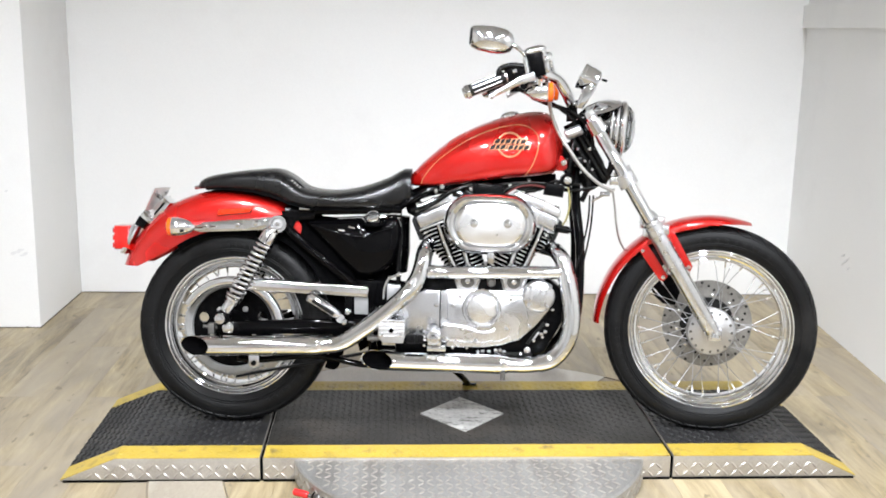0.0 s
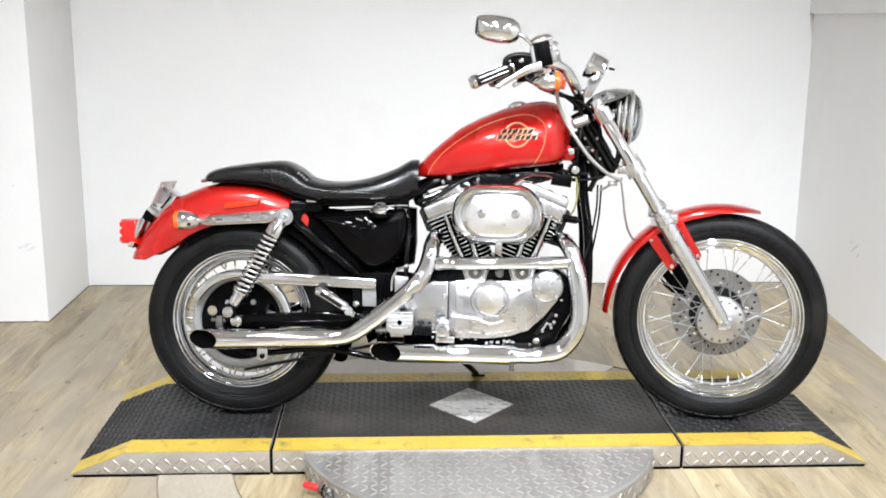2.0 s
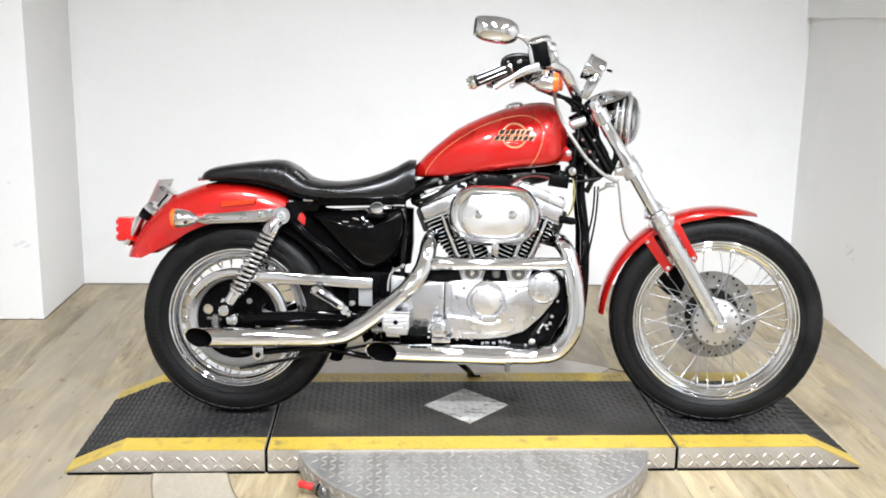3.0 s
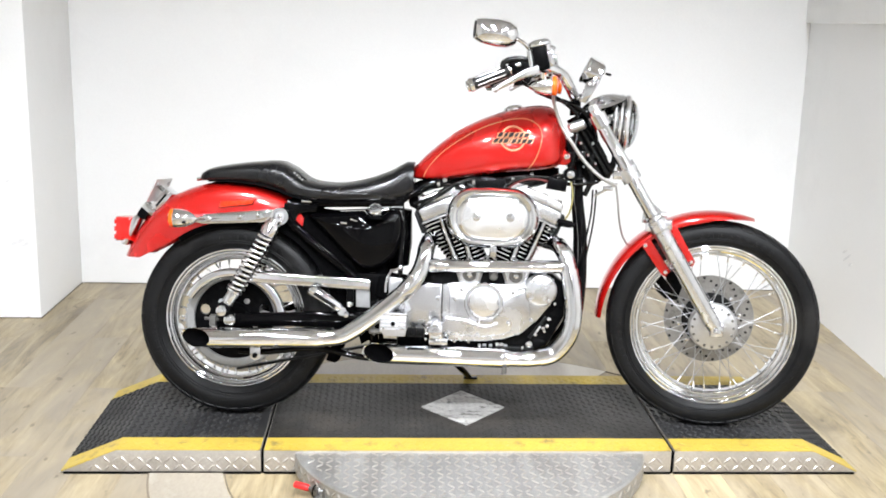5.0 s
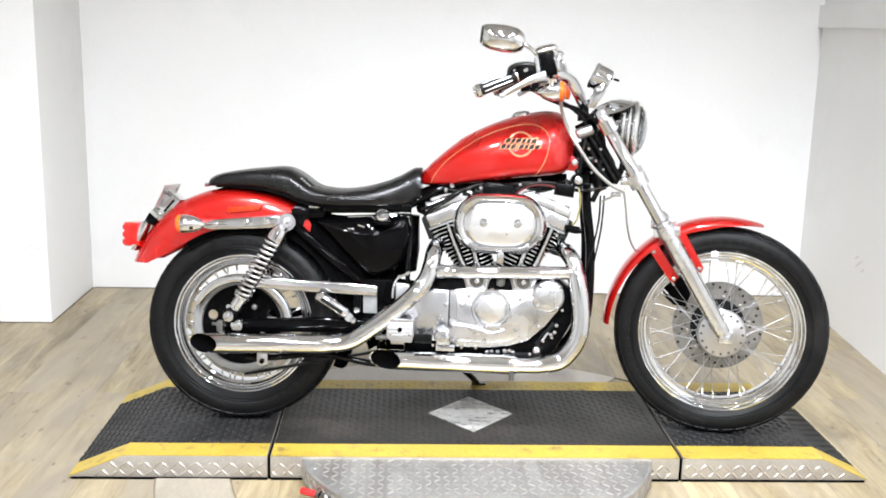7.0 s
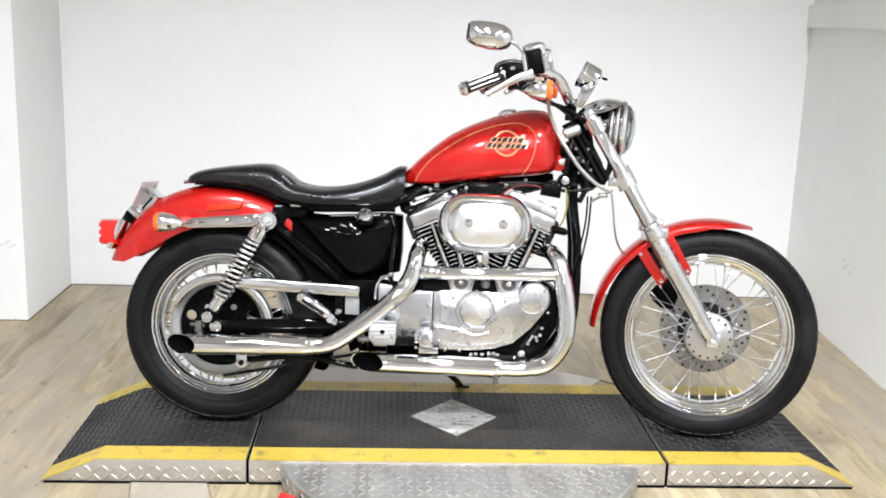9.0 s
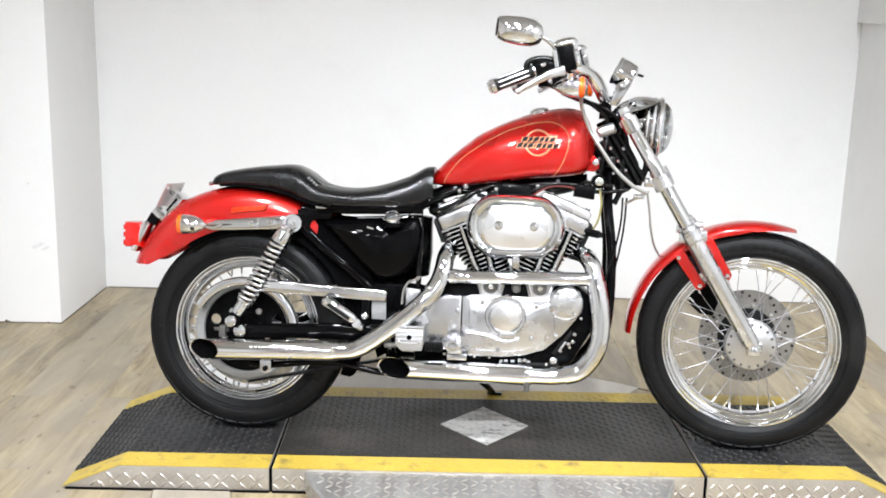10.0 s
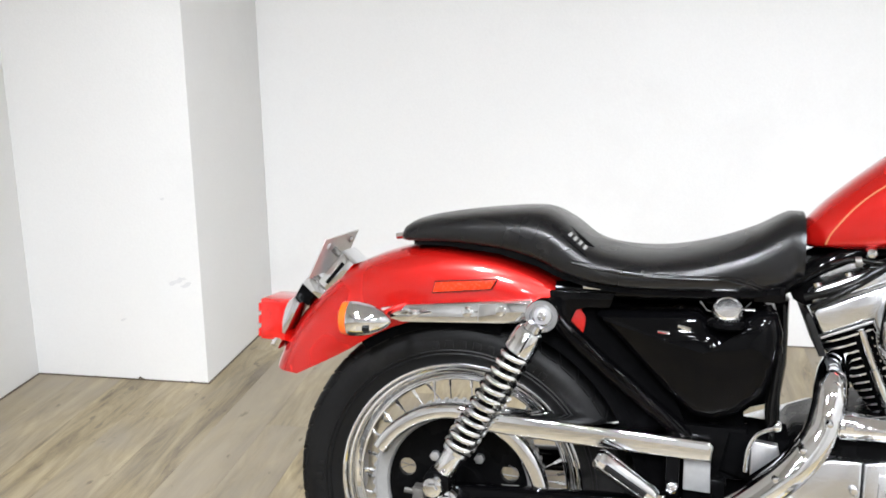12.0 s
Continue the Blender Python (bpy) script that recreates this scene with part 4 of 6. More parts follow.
def along(table, x):
    """Smooth reading of a table by its first column."""
    i = max(1, min(len(table) - 3, next((k for k in range(len(table)) if table[k][0] > x), len(table)) - 1))
    a, b, c, d = table[max(i - 1, 0)], table[i], table[i + 1], table[min(i + 2, len(table) - 1)]
    if x < table[1][0]:
        a, b, c, d = table[0], table[0], table[1], table[2]
    t = max(0.0, min(1.0, (x - b[0]) / (c[0] - b[0])))
    out = []
    for k in range(1, len(b)):
        mb = (c[k] - a[k]) / (c[0] - a[0]) * (c[0] - b[0])
        mc = (d[k] - b[k]) / (d[0] - b[0]) * (c[0] - b[0])
        out.append((2 * t ** 3 - 3 * t * t + 1) * b[k] + (t ** 3 - 2 * t * t + t) * mb + (3 * t * t - 2 * t ** 3) * c[k] + (t ** 3 - t * t) * mc)
    return out


def body_ring(x, top_z, low, w, mid=0.35, up=2.0, down=4.0, n=36):
    """A rounded section across a tank or a seat."""
    zm = low + (top_z - low) * mid
    ring = []
    for i in range(n):
        t = 2 * math.pi * i / n
        s, c = math.sin(t), math.cos(t)
        p = up if c >= 0 else down
        ring.append((x, w * (1 if s > 0 else -1) * abs(s) ** (2 / p), zm + ((top_z - zm) if c >= 0 else (zm - low)) * (1 if c > 0 else -1) * abs(c) ** (2 / p)))
    return ring


def body_y(table, x, z, mid, up, down):
    top_z, low, w = along(table, x)
    zm = low + (top_z - low) * mid
    q = (z - zm) / (top_z - zm) if z > zm else (zm - z) / (zm - low)
    p = up if z > zm else down
    return -w * max(0.0, 1 - min(1, abs(q)) ** p) ** (1 / p)


def body(table, mid, up, down, k=64):
    x0, x1 = table[0][0], table[-1][0]
    return loft([body_ring(x0 + (x1 - x0) * i / k, *along(table, x0 + (x1 - x0) * i / k), mid, up, down) for i in range(k + 1)])


seat = part("seat", geo(body(SEAT, 0.42, 2.5, 5.0)), LEATHER, bike, "black vinyl two-up seat", angle=60)
g = Geo()
pts = []
for i in range(40):
    x = 0.19 + (0.500 - 0.19) * i / 39
    z = 0.742 - 0.014 * math.sin(min(1, i / 18) * math.pi / 2) + (0.0 if i < 30 else -0.022 * ((i - 30) / 9) ** 1.6)
    pts.append((x, body_y(SEAT, x, z, 0.42, 2.5, 5.0) - 0.0005, z))
g.add(tube(pts, 0.0026, 6))
g.add(tube([(x, body_y(SEAT, x, z + 0.006, 0.42, 2.5, 5.0) - 0.0002, z + 0.006) for x, _, z in pts], 0.0014, 6))
part("piping", g, LEATHER, seat, angle=60)
part("seat_pan", geo(loft([[(x, y, z) for y, z in ((-w * 0.9, low - 0.004), (w * 0.9, low - 0.004), (w * 0.9, low + 0.01), (-w * 0.9, low + 0.01))] for x, _, low, w in SEAT[2:-1]])), DULL, seat)
part("seat_label", geo(([(x, body_y(SEAT, x, z, 0.42, 2.5, 5.0) - 0.0015, z) for x, z in ((0.170, 0.785), (0.180, 0.796), (0.222, 0.765), (0.212, 0.753))], [(0, 1, 2, 3)])), DULL, seat)
part("seat_bolt", geo(stick((-0.150, 0, 0.756), (-0.120, 0, 0.760), 0.006, 10)), CHROME, seat)
for i in range(4):
    k = [(0.178 + 0.0085 * i + dx, 0.7845 - 0.0066 * i + dz) for dx, dz in ((0.0012, 0.0014), (0.0042, 0.0052), (0.0085, 0.0020), (0.0055, -0.0018))]
    part("label_bar", geo(([(x, body_y(SEAT, x, z, 0.42, 2.5, 5.0) - 0.003, z) for x, z in k], [(0, 1, 2, 3)])), PLATEMETAL, seat, "pale bar on the seat label")

# ---- tank ----
TANK = [(0.550, 0.800, 0.786, 0.022), (0.556, 0.814, 0.780, 0.038), (0.568, 0.829, 0.777, 0.050), (0.590, 0.853, 0.776, 0.064), (0.642, 0.899, 0.777, 0.084), (0.694, 0.938, 0.783, 0.100), (0.781, 0.981, 0.795, 0.119),
        (0.869, 1.010, 0.807, 0.129), (0.930, 1.022, 0.813, 0.131), (0.965, 1.023, 0.817, 0.127), (0.996, 1.014, 0.823, 0.114), (1.018, 0.988, 0.835, 0.092), (1.030, 0.950, 0.858, 0.064), (1.034, 0.920, 0.880, 0.035)]
TS = (0.36, 2.15, 4.5)
tank = part("fuel_tank", geo(body(TANK, *TS)), RED, bike, "glossy red peanut fuel tank", angle=60)


def on_tank(x, z, lift=0.001):
    return (x, body_y(TANK, x, z, *TS) - lift, z)


stripe = curve([(0.588, 0, 0.786), (0.600, 0, 0.812), (0.640, 0, 0.860), (0.700, 0, 0.905), (0.764, 0, 0.942), (0.830, 0, 0.966), (0.885, 0, 0.976), (0.920, 0, 0.970), (0.945, 0, 0.950),
                (0.953, 0, 0.920), (0.946, 0, 0.880), (0.932, 0, 0.845), (0.914, 0, 0.818)], 8)
part("pinstripe", geo(tube([on_tank(p.x, p.z, 0.0002) for p in stripe], 0.0015, 6)), GOLD, tank, "thin gold pinstripe")
EC = (0.864, 0.913)
part("emblem_ring", geo(tube([on_tank(EC[0] + 0.037 * math.cos(t), EC[1] + 0.037 * math.sin(t), 0.0) for t in [2 * math.pi * i / 48 for i in range(49)]], 0.0032, 6)), GOLD, tank, "gold emblem ring")


def tank_strip(x0, x1, z0, z1, lift, lean=0.006):
    n = 12
    v = []
    for i in range(n + 1):
        for j in (0, 1):
            z = z0 + (z1 - z0) * j
            v.append(on_tank(x0 + (x1 - x0) * i / n + lean * j, z + 0.004 * i / n, lift))
    return v, [(2 * i, 2 * i + 1, 2 * i + 3, 2 * i + 2) for i in range(n)]


part("emblem_plate", geo(tank_strip(0.812, 0.914, 0.9135, 0.9300, 0.0036), tank_strip(0.798, 0.924, 0.8950, 0.9115, 0.0036)), GOLD, tank, "gold emblem plate")
for x0, x1, z0, widths in ((0.814, 0.912, 0.9142, (5, 4, 5, 4, 4, 5)), (0.800, 0.922, 0.8957, (5, 4, 5, 2, 5, 4, 5, 5))):
    a = x0
    for w in widths:
        b = a + (x1 - x0) * w / sum(widths)
        part("emblem_bar", geo(tank_strip(a + 0.0013, b - 0.0013, z0 + 0.0008, z0 + 0.0142, 0.0046, 0.0045)), EMBLEM, tank, "dark bar on the emblem")
        a = b
cap = part("fuel_cap", geo(([(x, y, z) for x, z, y in [(p[0], p[1], p[2]) for p in lathe([(0.028, 0.0), (0.030, 0.004), (0.030, 0.013), (0.026, 0.018), (0.012, 0.0215), (0.002, 0.022)], 32, True)[0]]],
                           lathe([(0.028, 0.0), (0.030, 0.004), (0.030, 0.013), (0.026, 0.018), (0.012, 0.0215), (0.002, 0.022)], 32, True)[1])), CHROME, tank, "chrome fuel cap", m=pose(0.868, -0.012, 0.999, 0, -12, 0))
part("tank_mount", geo(prism([(0.985, 0.838), (1.000, 0.885), (1.030, 0.884), (1.048, 0.868), (1.050, 0.845), (1.036, 0.834)], -0.045, -0.075, 0.004)), RED, tank, "red tank tab")
part("mount_bolt", geo(knob((1.036, 0.862), 0.010, -0.075, -0.092, 14)), CHROME, tank)

# ---- frame and middle ----
frame_part = part("frame", geo(tube(curve([(0.16, -0.085, 0.690), (0.36, -0.085, 0.697), (0.49, -0.082, 0.703), (0.545, -0.065, 0.727), (0.60, -0.055, 0.758), (0.68, -0.035, 0.784), (0.86, 0, 0.806), (1.06, 0, 0.90)], 8), 0.014, 12),
                               tube(curve([(0.16, 0.085, 0.690), (0.36, 0.085, 0.697), (0.49, 0.082, 0.703), (0.545, 0.065, 0.727), (0.60, 0.055, 0.758), (0.68, 0.035, 0.784), (0.86, 0, 0.806), (1.06, 0, 0.90)], 8), 0.014, 12),
                               tube(curve([(0.148, -0.090, 0.664), (0.180, -0.092, 0.625), (0.238, -0.092, 0.573), (0.306, -0.092, 0.519), (0.385, -0.092, 0.452), (0.425, -0.09, 0.36), (0.45, -0.08, 0.22)], 8), 0.0155, 12),
                               tube(curve([(0.148, 0.090, 0.664), (0.180, 0.092, 0.625), (0.238, 0.092, 0.573), (0.306, 0.092, 0.519), (0.385, 0.092, 0.452), (0.425, 0.09, 0.36), (0.45, 0.08, 0.22)], 8), 0.0155, 12),
                               tube(curve([(1.085, -0.03, 0.860), (1.082, -0.05, 0.74), (1.098, -0.075, 0.58), (1.088, -0.085, 0.36), (1.02, -0.085, 0.245), (0.90, -0.085, 0.222), (0.60, -0.085, 0.222), (0.44, -0.085, 0.225)], 8), 0.0145, 12),
                               tube(curve([(1.085, 0.03, 0.860), (1.082, 0.05, 0.74), (1.098, 0.075, 0.58), (1.088, 0.085, 0.36), (1.02, 0.085, 0.245), (0.90, 0.085, 0.222), (0.60, 0.085, 0.222), (0.44, 0.085, 0.225)], 8), 0.0145, 12)),
                  BLACK, bike, "gloss black tube frame", angle=60)
for s in (-1, 1):
    part("rail_gusset", geo(prism([(0.150, 0.690), (0.262, 0.692), (0.252, 0.666), (0.212, 0.664), (0.196, 0.658), (0.189, 0.640), (0.190, 0.618), (0.180, 0.612), (0.158, 0.640)], s * 0.094, s * 0.101, 0.002)), BLACK, frame_part)
part("backbone", geo(tube(curve([(0.47, 0, 0.700), (0.54, 0, 0.735), (0.62, 0, 0.766), (0.74, 0, 0.786), (0.86, 0, 0.800)], 8), 0.021, 14)), BLACK, frame_part, angle=60)
part("frame_bracket", geo(prism([(0.540, 0.706), (0.556, 0.722), (0.582, 0.732), (0.604, 0.712), (0.586, 0.690), (0.566, 0.680), (0.546, 0.690)], -0.045, 0.040, 0.005)), DULL, frame_part)
part("steering_head", geo(tube([Vector((1.065, 0, 0.992)), Vector((1.150, 0, 0.848))], 0.030, 20)), BLACK, frame_part)
part("neck_gusset", geo(prism([(1.03, 0.915), (1.075, 0.93), (1.11, 0.865), (1.07, 0.81), (1.045, 0.83)], -0.022, 0.022, 0.006)), BLACK, frame_part)
part("frame_lug", geo(block((0.505, -0.085, 0.745 - 0.04), (0.05, 0.03, 0.03), 0.006)), BLACK, frame_part)
part("frame_clip", geo(block((0.222, -0.098, 0.700), (0.032, 0.008, 0.010), 0.003)), CHROME, frame_part)
OILT = [(0.226, 0.652), (0.238, 0.661), (0.395, 0.670), (0.41, 0.660), (0.425, 0.656), (0.455, 0.656), (0.47, 0.664), (0.49, 0.676), (0.520, 0.672), (0.530, 0.640), (0.526, 0.59), (0.508, 0.535), (0.47, 0.500),
        (0.43, 0.487), (0.392, 0.494), (0.35, 0.530), (0.27, 0.612)]
mid = Vector((0.405, 0.605))
rows = [(0, 0.03), (0, -0.088), (0.001, -0.094), (0.004, -0.1005), (0.009, -0.106), (0.015, -0.1095)]
rings = [[(p[0], y, p[1]) for p in inset(OILT, i)] for i, y in rows]
for q, y in ((0.86, -0.1125), (0.7, -0.1155), (0.5, -0.118), (0.25, -0.1195), (0.03, -0.120)):
    rings.append([(mid.x + (p[0] - mid.x) * q, y, mid.y + (p[2] - mid.y) * q) for p in rings[5]])
oil = part("oil_tank", geo(loft(rings)), BLACK, bike, "gloss black oil tank", angle=60)
capm = pose(0.441, -0.106, 0.664, 42)
part("oil_cap", geo(([(p[0], p[2], p[1]) for p in lathe([(0.021, 0.0), (0.0225, 0.004), (0.0228, 0.025), (0.0210, 0.0285), (0.0190, 0.0285), (0.0182, 0.0275), (0.002, 0.0280)], 28, True)[0]],
                            lathe([(0.021, 0.0), (0.0225, 0.004), (0.0228, 0.025), (0.0210, 0.0285), (0.0190, 0.0285), (0.0182, 0.0275), (0.002, 0.0280)], 28, True)[1])), BRIGHT, oil, "knurled chrome oil cap", m=capm)
for i in range(24):
    t = 2 * math.pi * i / 24
    part("cap_rib", geo(stick((0.0225 * math.cos(t), 0.0225 * math.sin(t), 0.004), (0.0225 * math.cos(t), 0.0225 * math.sin(t), 0.023), 0.0016, 6)), CHROME, oil, m=capm)
part("cap_neck", geo(lathe([(0.026, -0.004), (0.03, 0.0), (0.030, 0.006), (0.024, 0.010)], 24, True)), DULL, oil, m=pose(0.441, -0.112, 0.652, 90))
part("seat_pin", geo(stick((0.452, -0.105, 0.679), (0.484, -0.105, 0.680), 0.003)), CHROME, oil)
part("oil_fitting", geo(stick((0.365, -0.118, 0.648), (0.385, -0.118, 0.642), 0.0035), stick((0.333, -0.117, 0.636), (0.352, -0.117, 0.635), 0.0035)), CHROME, oil)
part("battery_cover", geo(prism([(0.22, 0.66), (0.50, 0.680), (0.548, 0.674), (0.550, 0.56), (0.542, 0.49), (0.44, 0.46), (0.34, 0.50)], 0.04, 0.118, 0.012)), BLACK, bike)
part("inner_guard", geo(prism([(0.150, 0.668), (0.235, 0.672), (0.46, 0.655), (0.50, 0.30), (0.40, 0.24), (0.360, 0.36), (0.352, 0.43), (0.322, 0.49), (0.268, 0.56), (0.205, 0.62)], -0.060, 0.060, 0.008)), SHADEBLACK, bike)
part("ignition_coil", geo(block((0.43, -0.06, 0.43), (0.11, 0.05, 0.09), 0.008), block((0.42, -0.075, 0.36), (0.07, 0.05, 0.06), 0.008)), DULL, bike)
part("oil_hose", geo(tube(curve([(0.514, -0.085, 0.672), (0.526, -0.09, 0.60), (0.522, -0.09, 0.52), (0.522, -0.09, 0.44)], 8), 0.0065, 8),
                     tube(curve([(0.505, -0.06, 0.68), (0.522, -0.06, 0.60), (0.518, -0.06, 0.52), (0.525, -0.06, 0.44)], 8), 0.008, 8)), CABLE, bike, angle=60)
part("vent_pipe", geo(tube(curve([(0.528, -0.104, 0.690), (0.533, -0.104, 0.62), (0.528, -0.104, 0.55), (0.530, -0.104, 0.49)], 8), 0.0026, 8)), CABLE, bike, angle=60)
part("starter_motor", geo(prism([(0.455, 0.470), (0.515, 0.466), (0.545, 0.462), (0.596, 0.455), (0.600, 0.42), (0.50, 0.38), (0.44, 0.40)], -0.092, 0.03, 0.012, 3)), SHADEBLACK, bike, "black starter housing")
# Hose and clips are added to catch glints along the frame tube.
part("frame_glint_hose", geo(tube(curve([(0.196, -0.106, 0.622), (0.238, -0.108, 0.584), (0.272, -0.106, 0.558), (0.312, -0.108, 0.526), (0.352, -0.106, 0.490), (0.392, -0.104, 0.452)], 8), 0.0052, 10)), BLACK, bike, "thin gloss black hose added along the frame for glints", angle=60)
for x, z in ((0.214, 0.606), (0.305, 0.532), (0.325, 0.515)):
    part("hose_clip", geo(stick((x - 0.0025, -0.107, z + 0.002), (x + 0.0025, -0.107, z - 0.002), 0.0060, 10)), BLACK, bike)
# ---- swingarm, axle, shocks, guard ----
swing = part("swingarm", geo(prism([(-0.055, 0.300), (-0.045, 0.335), (0.02, 0.341), (0.26, 0.352), (0.43, 0.350), (0.43, 0.30), (0.26, 0.305), (0.02, 0.297)], -0.100, -0.132, 0.008),
                             prism([(-0.055, 0.300), (-0.045, 0.335), (0.02, 0.341), (0.26, 0.352), (0.43, 0.350), (0.43, 0.30), (0.26, 0.305), (0.02, 0.297)], 0.100, 0.132, 0.008),
                             block((0.41, 0, 0.326), (0.06, 0.26, 0.06), 0.01)), BLACK, bike, "gloss black swingarm")
part("axle_cap", geo(knob((-0.004, 0.324), 0.019, -0.132, -0.166, 24, 0.12), knob((-0.004, 0.324), 0.0125, -0.160, -0.174, 6, 0.1)), CHROME, swing, "chrome axle cap")
part("axle_adjuster", geo(block((-0.062, -0.128, 0.316), (0.020, 0.030, 0.034), 0.003), stick((-0.09, -0.128, 0.322), (-0.045, -0.128, 0.318), 0.005)), STEEL, swing)
part("rear_axle", geo(stick((-0.004, -0.14, 0.312), (-0.004, 0.14, 0.312), 0.010)), STEEL, swing)
SHT, SHB = Vector((0.142, 0, 0.650)), Vector((-0.022, 0, 0.357))


def shock(s):
    y = s * 0.158
    a, b = SHT + Vector((0, y, 0)), SHB + Vector((0, y, 0))
    d = b - a
    q = lambda t: a + d * t
    ob = part("shock_absorber", geo(tube([q(0.03), q(0.062), q(0.066), q(0.075), q(0.080), q(0.180), q(0.186), q(0.195)], [0.014, 0.016, 0.021, 0.0225, 0.0235, 0.0270, 0.0270, 0.024], 28)), CHROME, bike, "chrome shock absorber with exposed spring")
    part("cover_gap", geo(tube([q(0.082) + Vector((0.004, s * 0.0226, 0.001)), q(0.178) + Vector((0.005, s * 0.0262, 0.001))], 0.0016, 6)), DULL, ob)
    part("damper_rod", geo(tube([q(0.19), q(0.8)], 0.013, 20)), DULL, ob)
    part("damper_body", geo(tube([q(0.80), q(0.81), q(0.93), q(0.94)], [0.017, 0.0190, 0.0200, 0.018], 24)), CHROME, ob)
    side = Vector((0, 1, 0))
    nrm = d.normalized().cross(side)
    turns, n = 12, 22
    pts = []
    for i in range(turns * n + 1):
        t = 0.195 + 0.595 * i / (turns * n)
        an = 2 * math.pi * i / n
        pts.append(q(t) + 0.0232 * (math.cos(an) * side + math.sin(an) * nrm))
    part("spring", geo(tube(pts, 0.0054, 7)), CHROME, ob, "chrome coil spring", angle=60)
    part("spring_seat", geo(tube([q(0.785), q(0.79), q(0.81), q(0.82)], [0.020, 0.0255, 0.0255, 0.020], 24)), CHROME, ob)
    part("shock_eye", geo(knob((b.x, b.z), 0.024, y - s * 0.02, y + s * 0.02, 20, 0.15)), DULL, ob)
    part("shock_bolt", geo(knob((b.x, b.z), 0.017, y + s * 0.02, y + s * 0.043, 22, 0.14), knob((b.x, b.z), 0.0105, y + s * 0.04, y + s * 0.050, 6, 0.1)), CHROME, ob)
    return ob


shock(-1)
shock(1)
guard = part("belt_guard", geo(prism([(0.0, 0.474), (0.075, 0.474), (0.425, 0.459), (0.432, 0.452), (0.430, 0.424), (0.09, 0.437), (0.03, 0.442)], -0.072, -0.125, 0.005, 3)), CHROME, bike, "chrome belt guard")
gp = [(0.1440, -0.100), (0.1440, -0.1120), (0.1460, -0.1160), (0.1490, -0.1175), (0.1640, -0.1175), (0.1680, -0.1160), (0.1705, -0.1120), (0.1710, -0.098), (0.1690, -0.098), (0.1680, -0.108), (0.1460, -0.108), (0.1440, -0.100)]
part("guard_arc", geo(lathe(gp, 48, False, (4, 150))), CHROME, guard, "curved chrome belt guard", m=Matrix.Translation((-0.006, 0, 0.309)), angle=50)
part("guard_stay", geo(block((0.368, -0.118, 0.405), (0.022, 0.012, 0.085), 0.003)), DULL, guard)
part("stay_bolt", geo(knob((0.368, 0.380), 0.010, -0.124, -0.140, 14)), CHROME, guard)
part("guard_tab", geo(prism([(0.385, 0.428), (0.428, 0.426), (0.430, 0.368), (0.386, 0.370)], -0.105, -0.111, 0.002)), PULLEYGREY, guard)
part("drive_belt", geo(prism([(0.0, 0.474 - 0.012), (0.45, 0.442), (0.45, 0.434), (0.0, 0.452)], -0.042, -0.068, 0.002), prism([(0.0, 0.146), (0.45, 0.238), (0.45, 0.246), (0.0, 0.154)], -0.042, -0.068, 0.002)), RUBBER, bike, "black toothed drive belt")
# passenger peg, folded up
peg = part("passenger_peg", geo(tube([(0.246, -0.162, 0.430), (0.251, -0.162, 0.427), (0.334, -0.158, 0.374), (0.343, -0.158, 0.368)], [0.012, 0.0175, 0.0175, 0.012], 20)), CHROME, bike, "folded chrome passenger peg")
part("peg_mount", geo(stick((0.352, -0.10, 0.357), (0.348, -0.165, 0.362), 0.014), knob((0.362, 0.352), 0.010, -0.13, -0.182, 12)), CHROME, peg)
part("peg_pad", geo(tube([(0.262, -0.1755, 0.4185), (0.328, -0.1725, 0.3765)], 0.0065, 10)), RUBBER, peg, "black rubber pad")

def lathe_at(c, profile, n=28):
    v, f = lathe(profile, n)
    return [(x + c[0], y, z + c[1]) for x, y, z in v], f


# ---- engine ----
CRANK = Vector((0.800, 0, 0.370))
engine = part("crankcase", geo(prism([(0.52, 0.25), (0.60, 0.222), (0.86, 0.222), (0.99, 0.262), (1.045, 0.36), (1.045, 0.46), (0.98, 0.51), (0.90, 0.525), (0.70, 0.525), (0.56, 0.47), (0.50, 0.40)], -0.118, 0.125, 0.010)), DULL, bike, "black engine crankcase")
part("primary_cover", geo(prism([(0.45, 0.33), (0.55, 0.27), (0.90, 0.25), (1.02, 0.33), (1.03, 0.43), (0.95, 0.49), (0.60, 0.47), (0.47, 0.42)], 0.125, 0.19, 0.015)), ALLOY, bike, "polished primary cover")


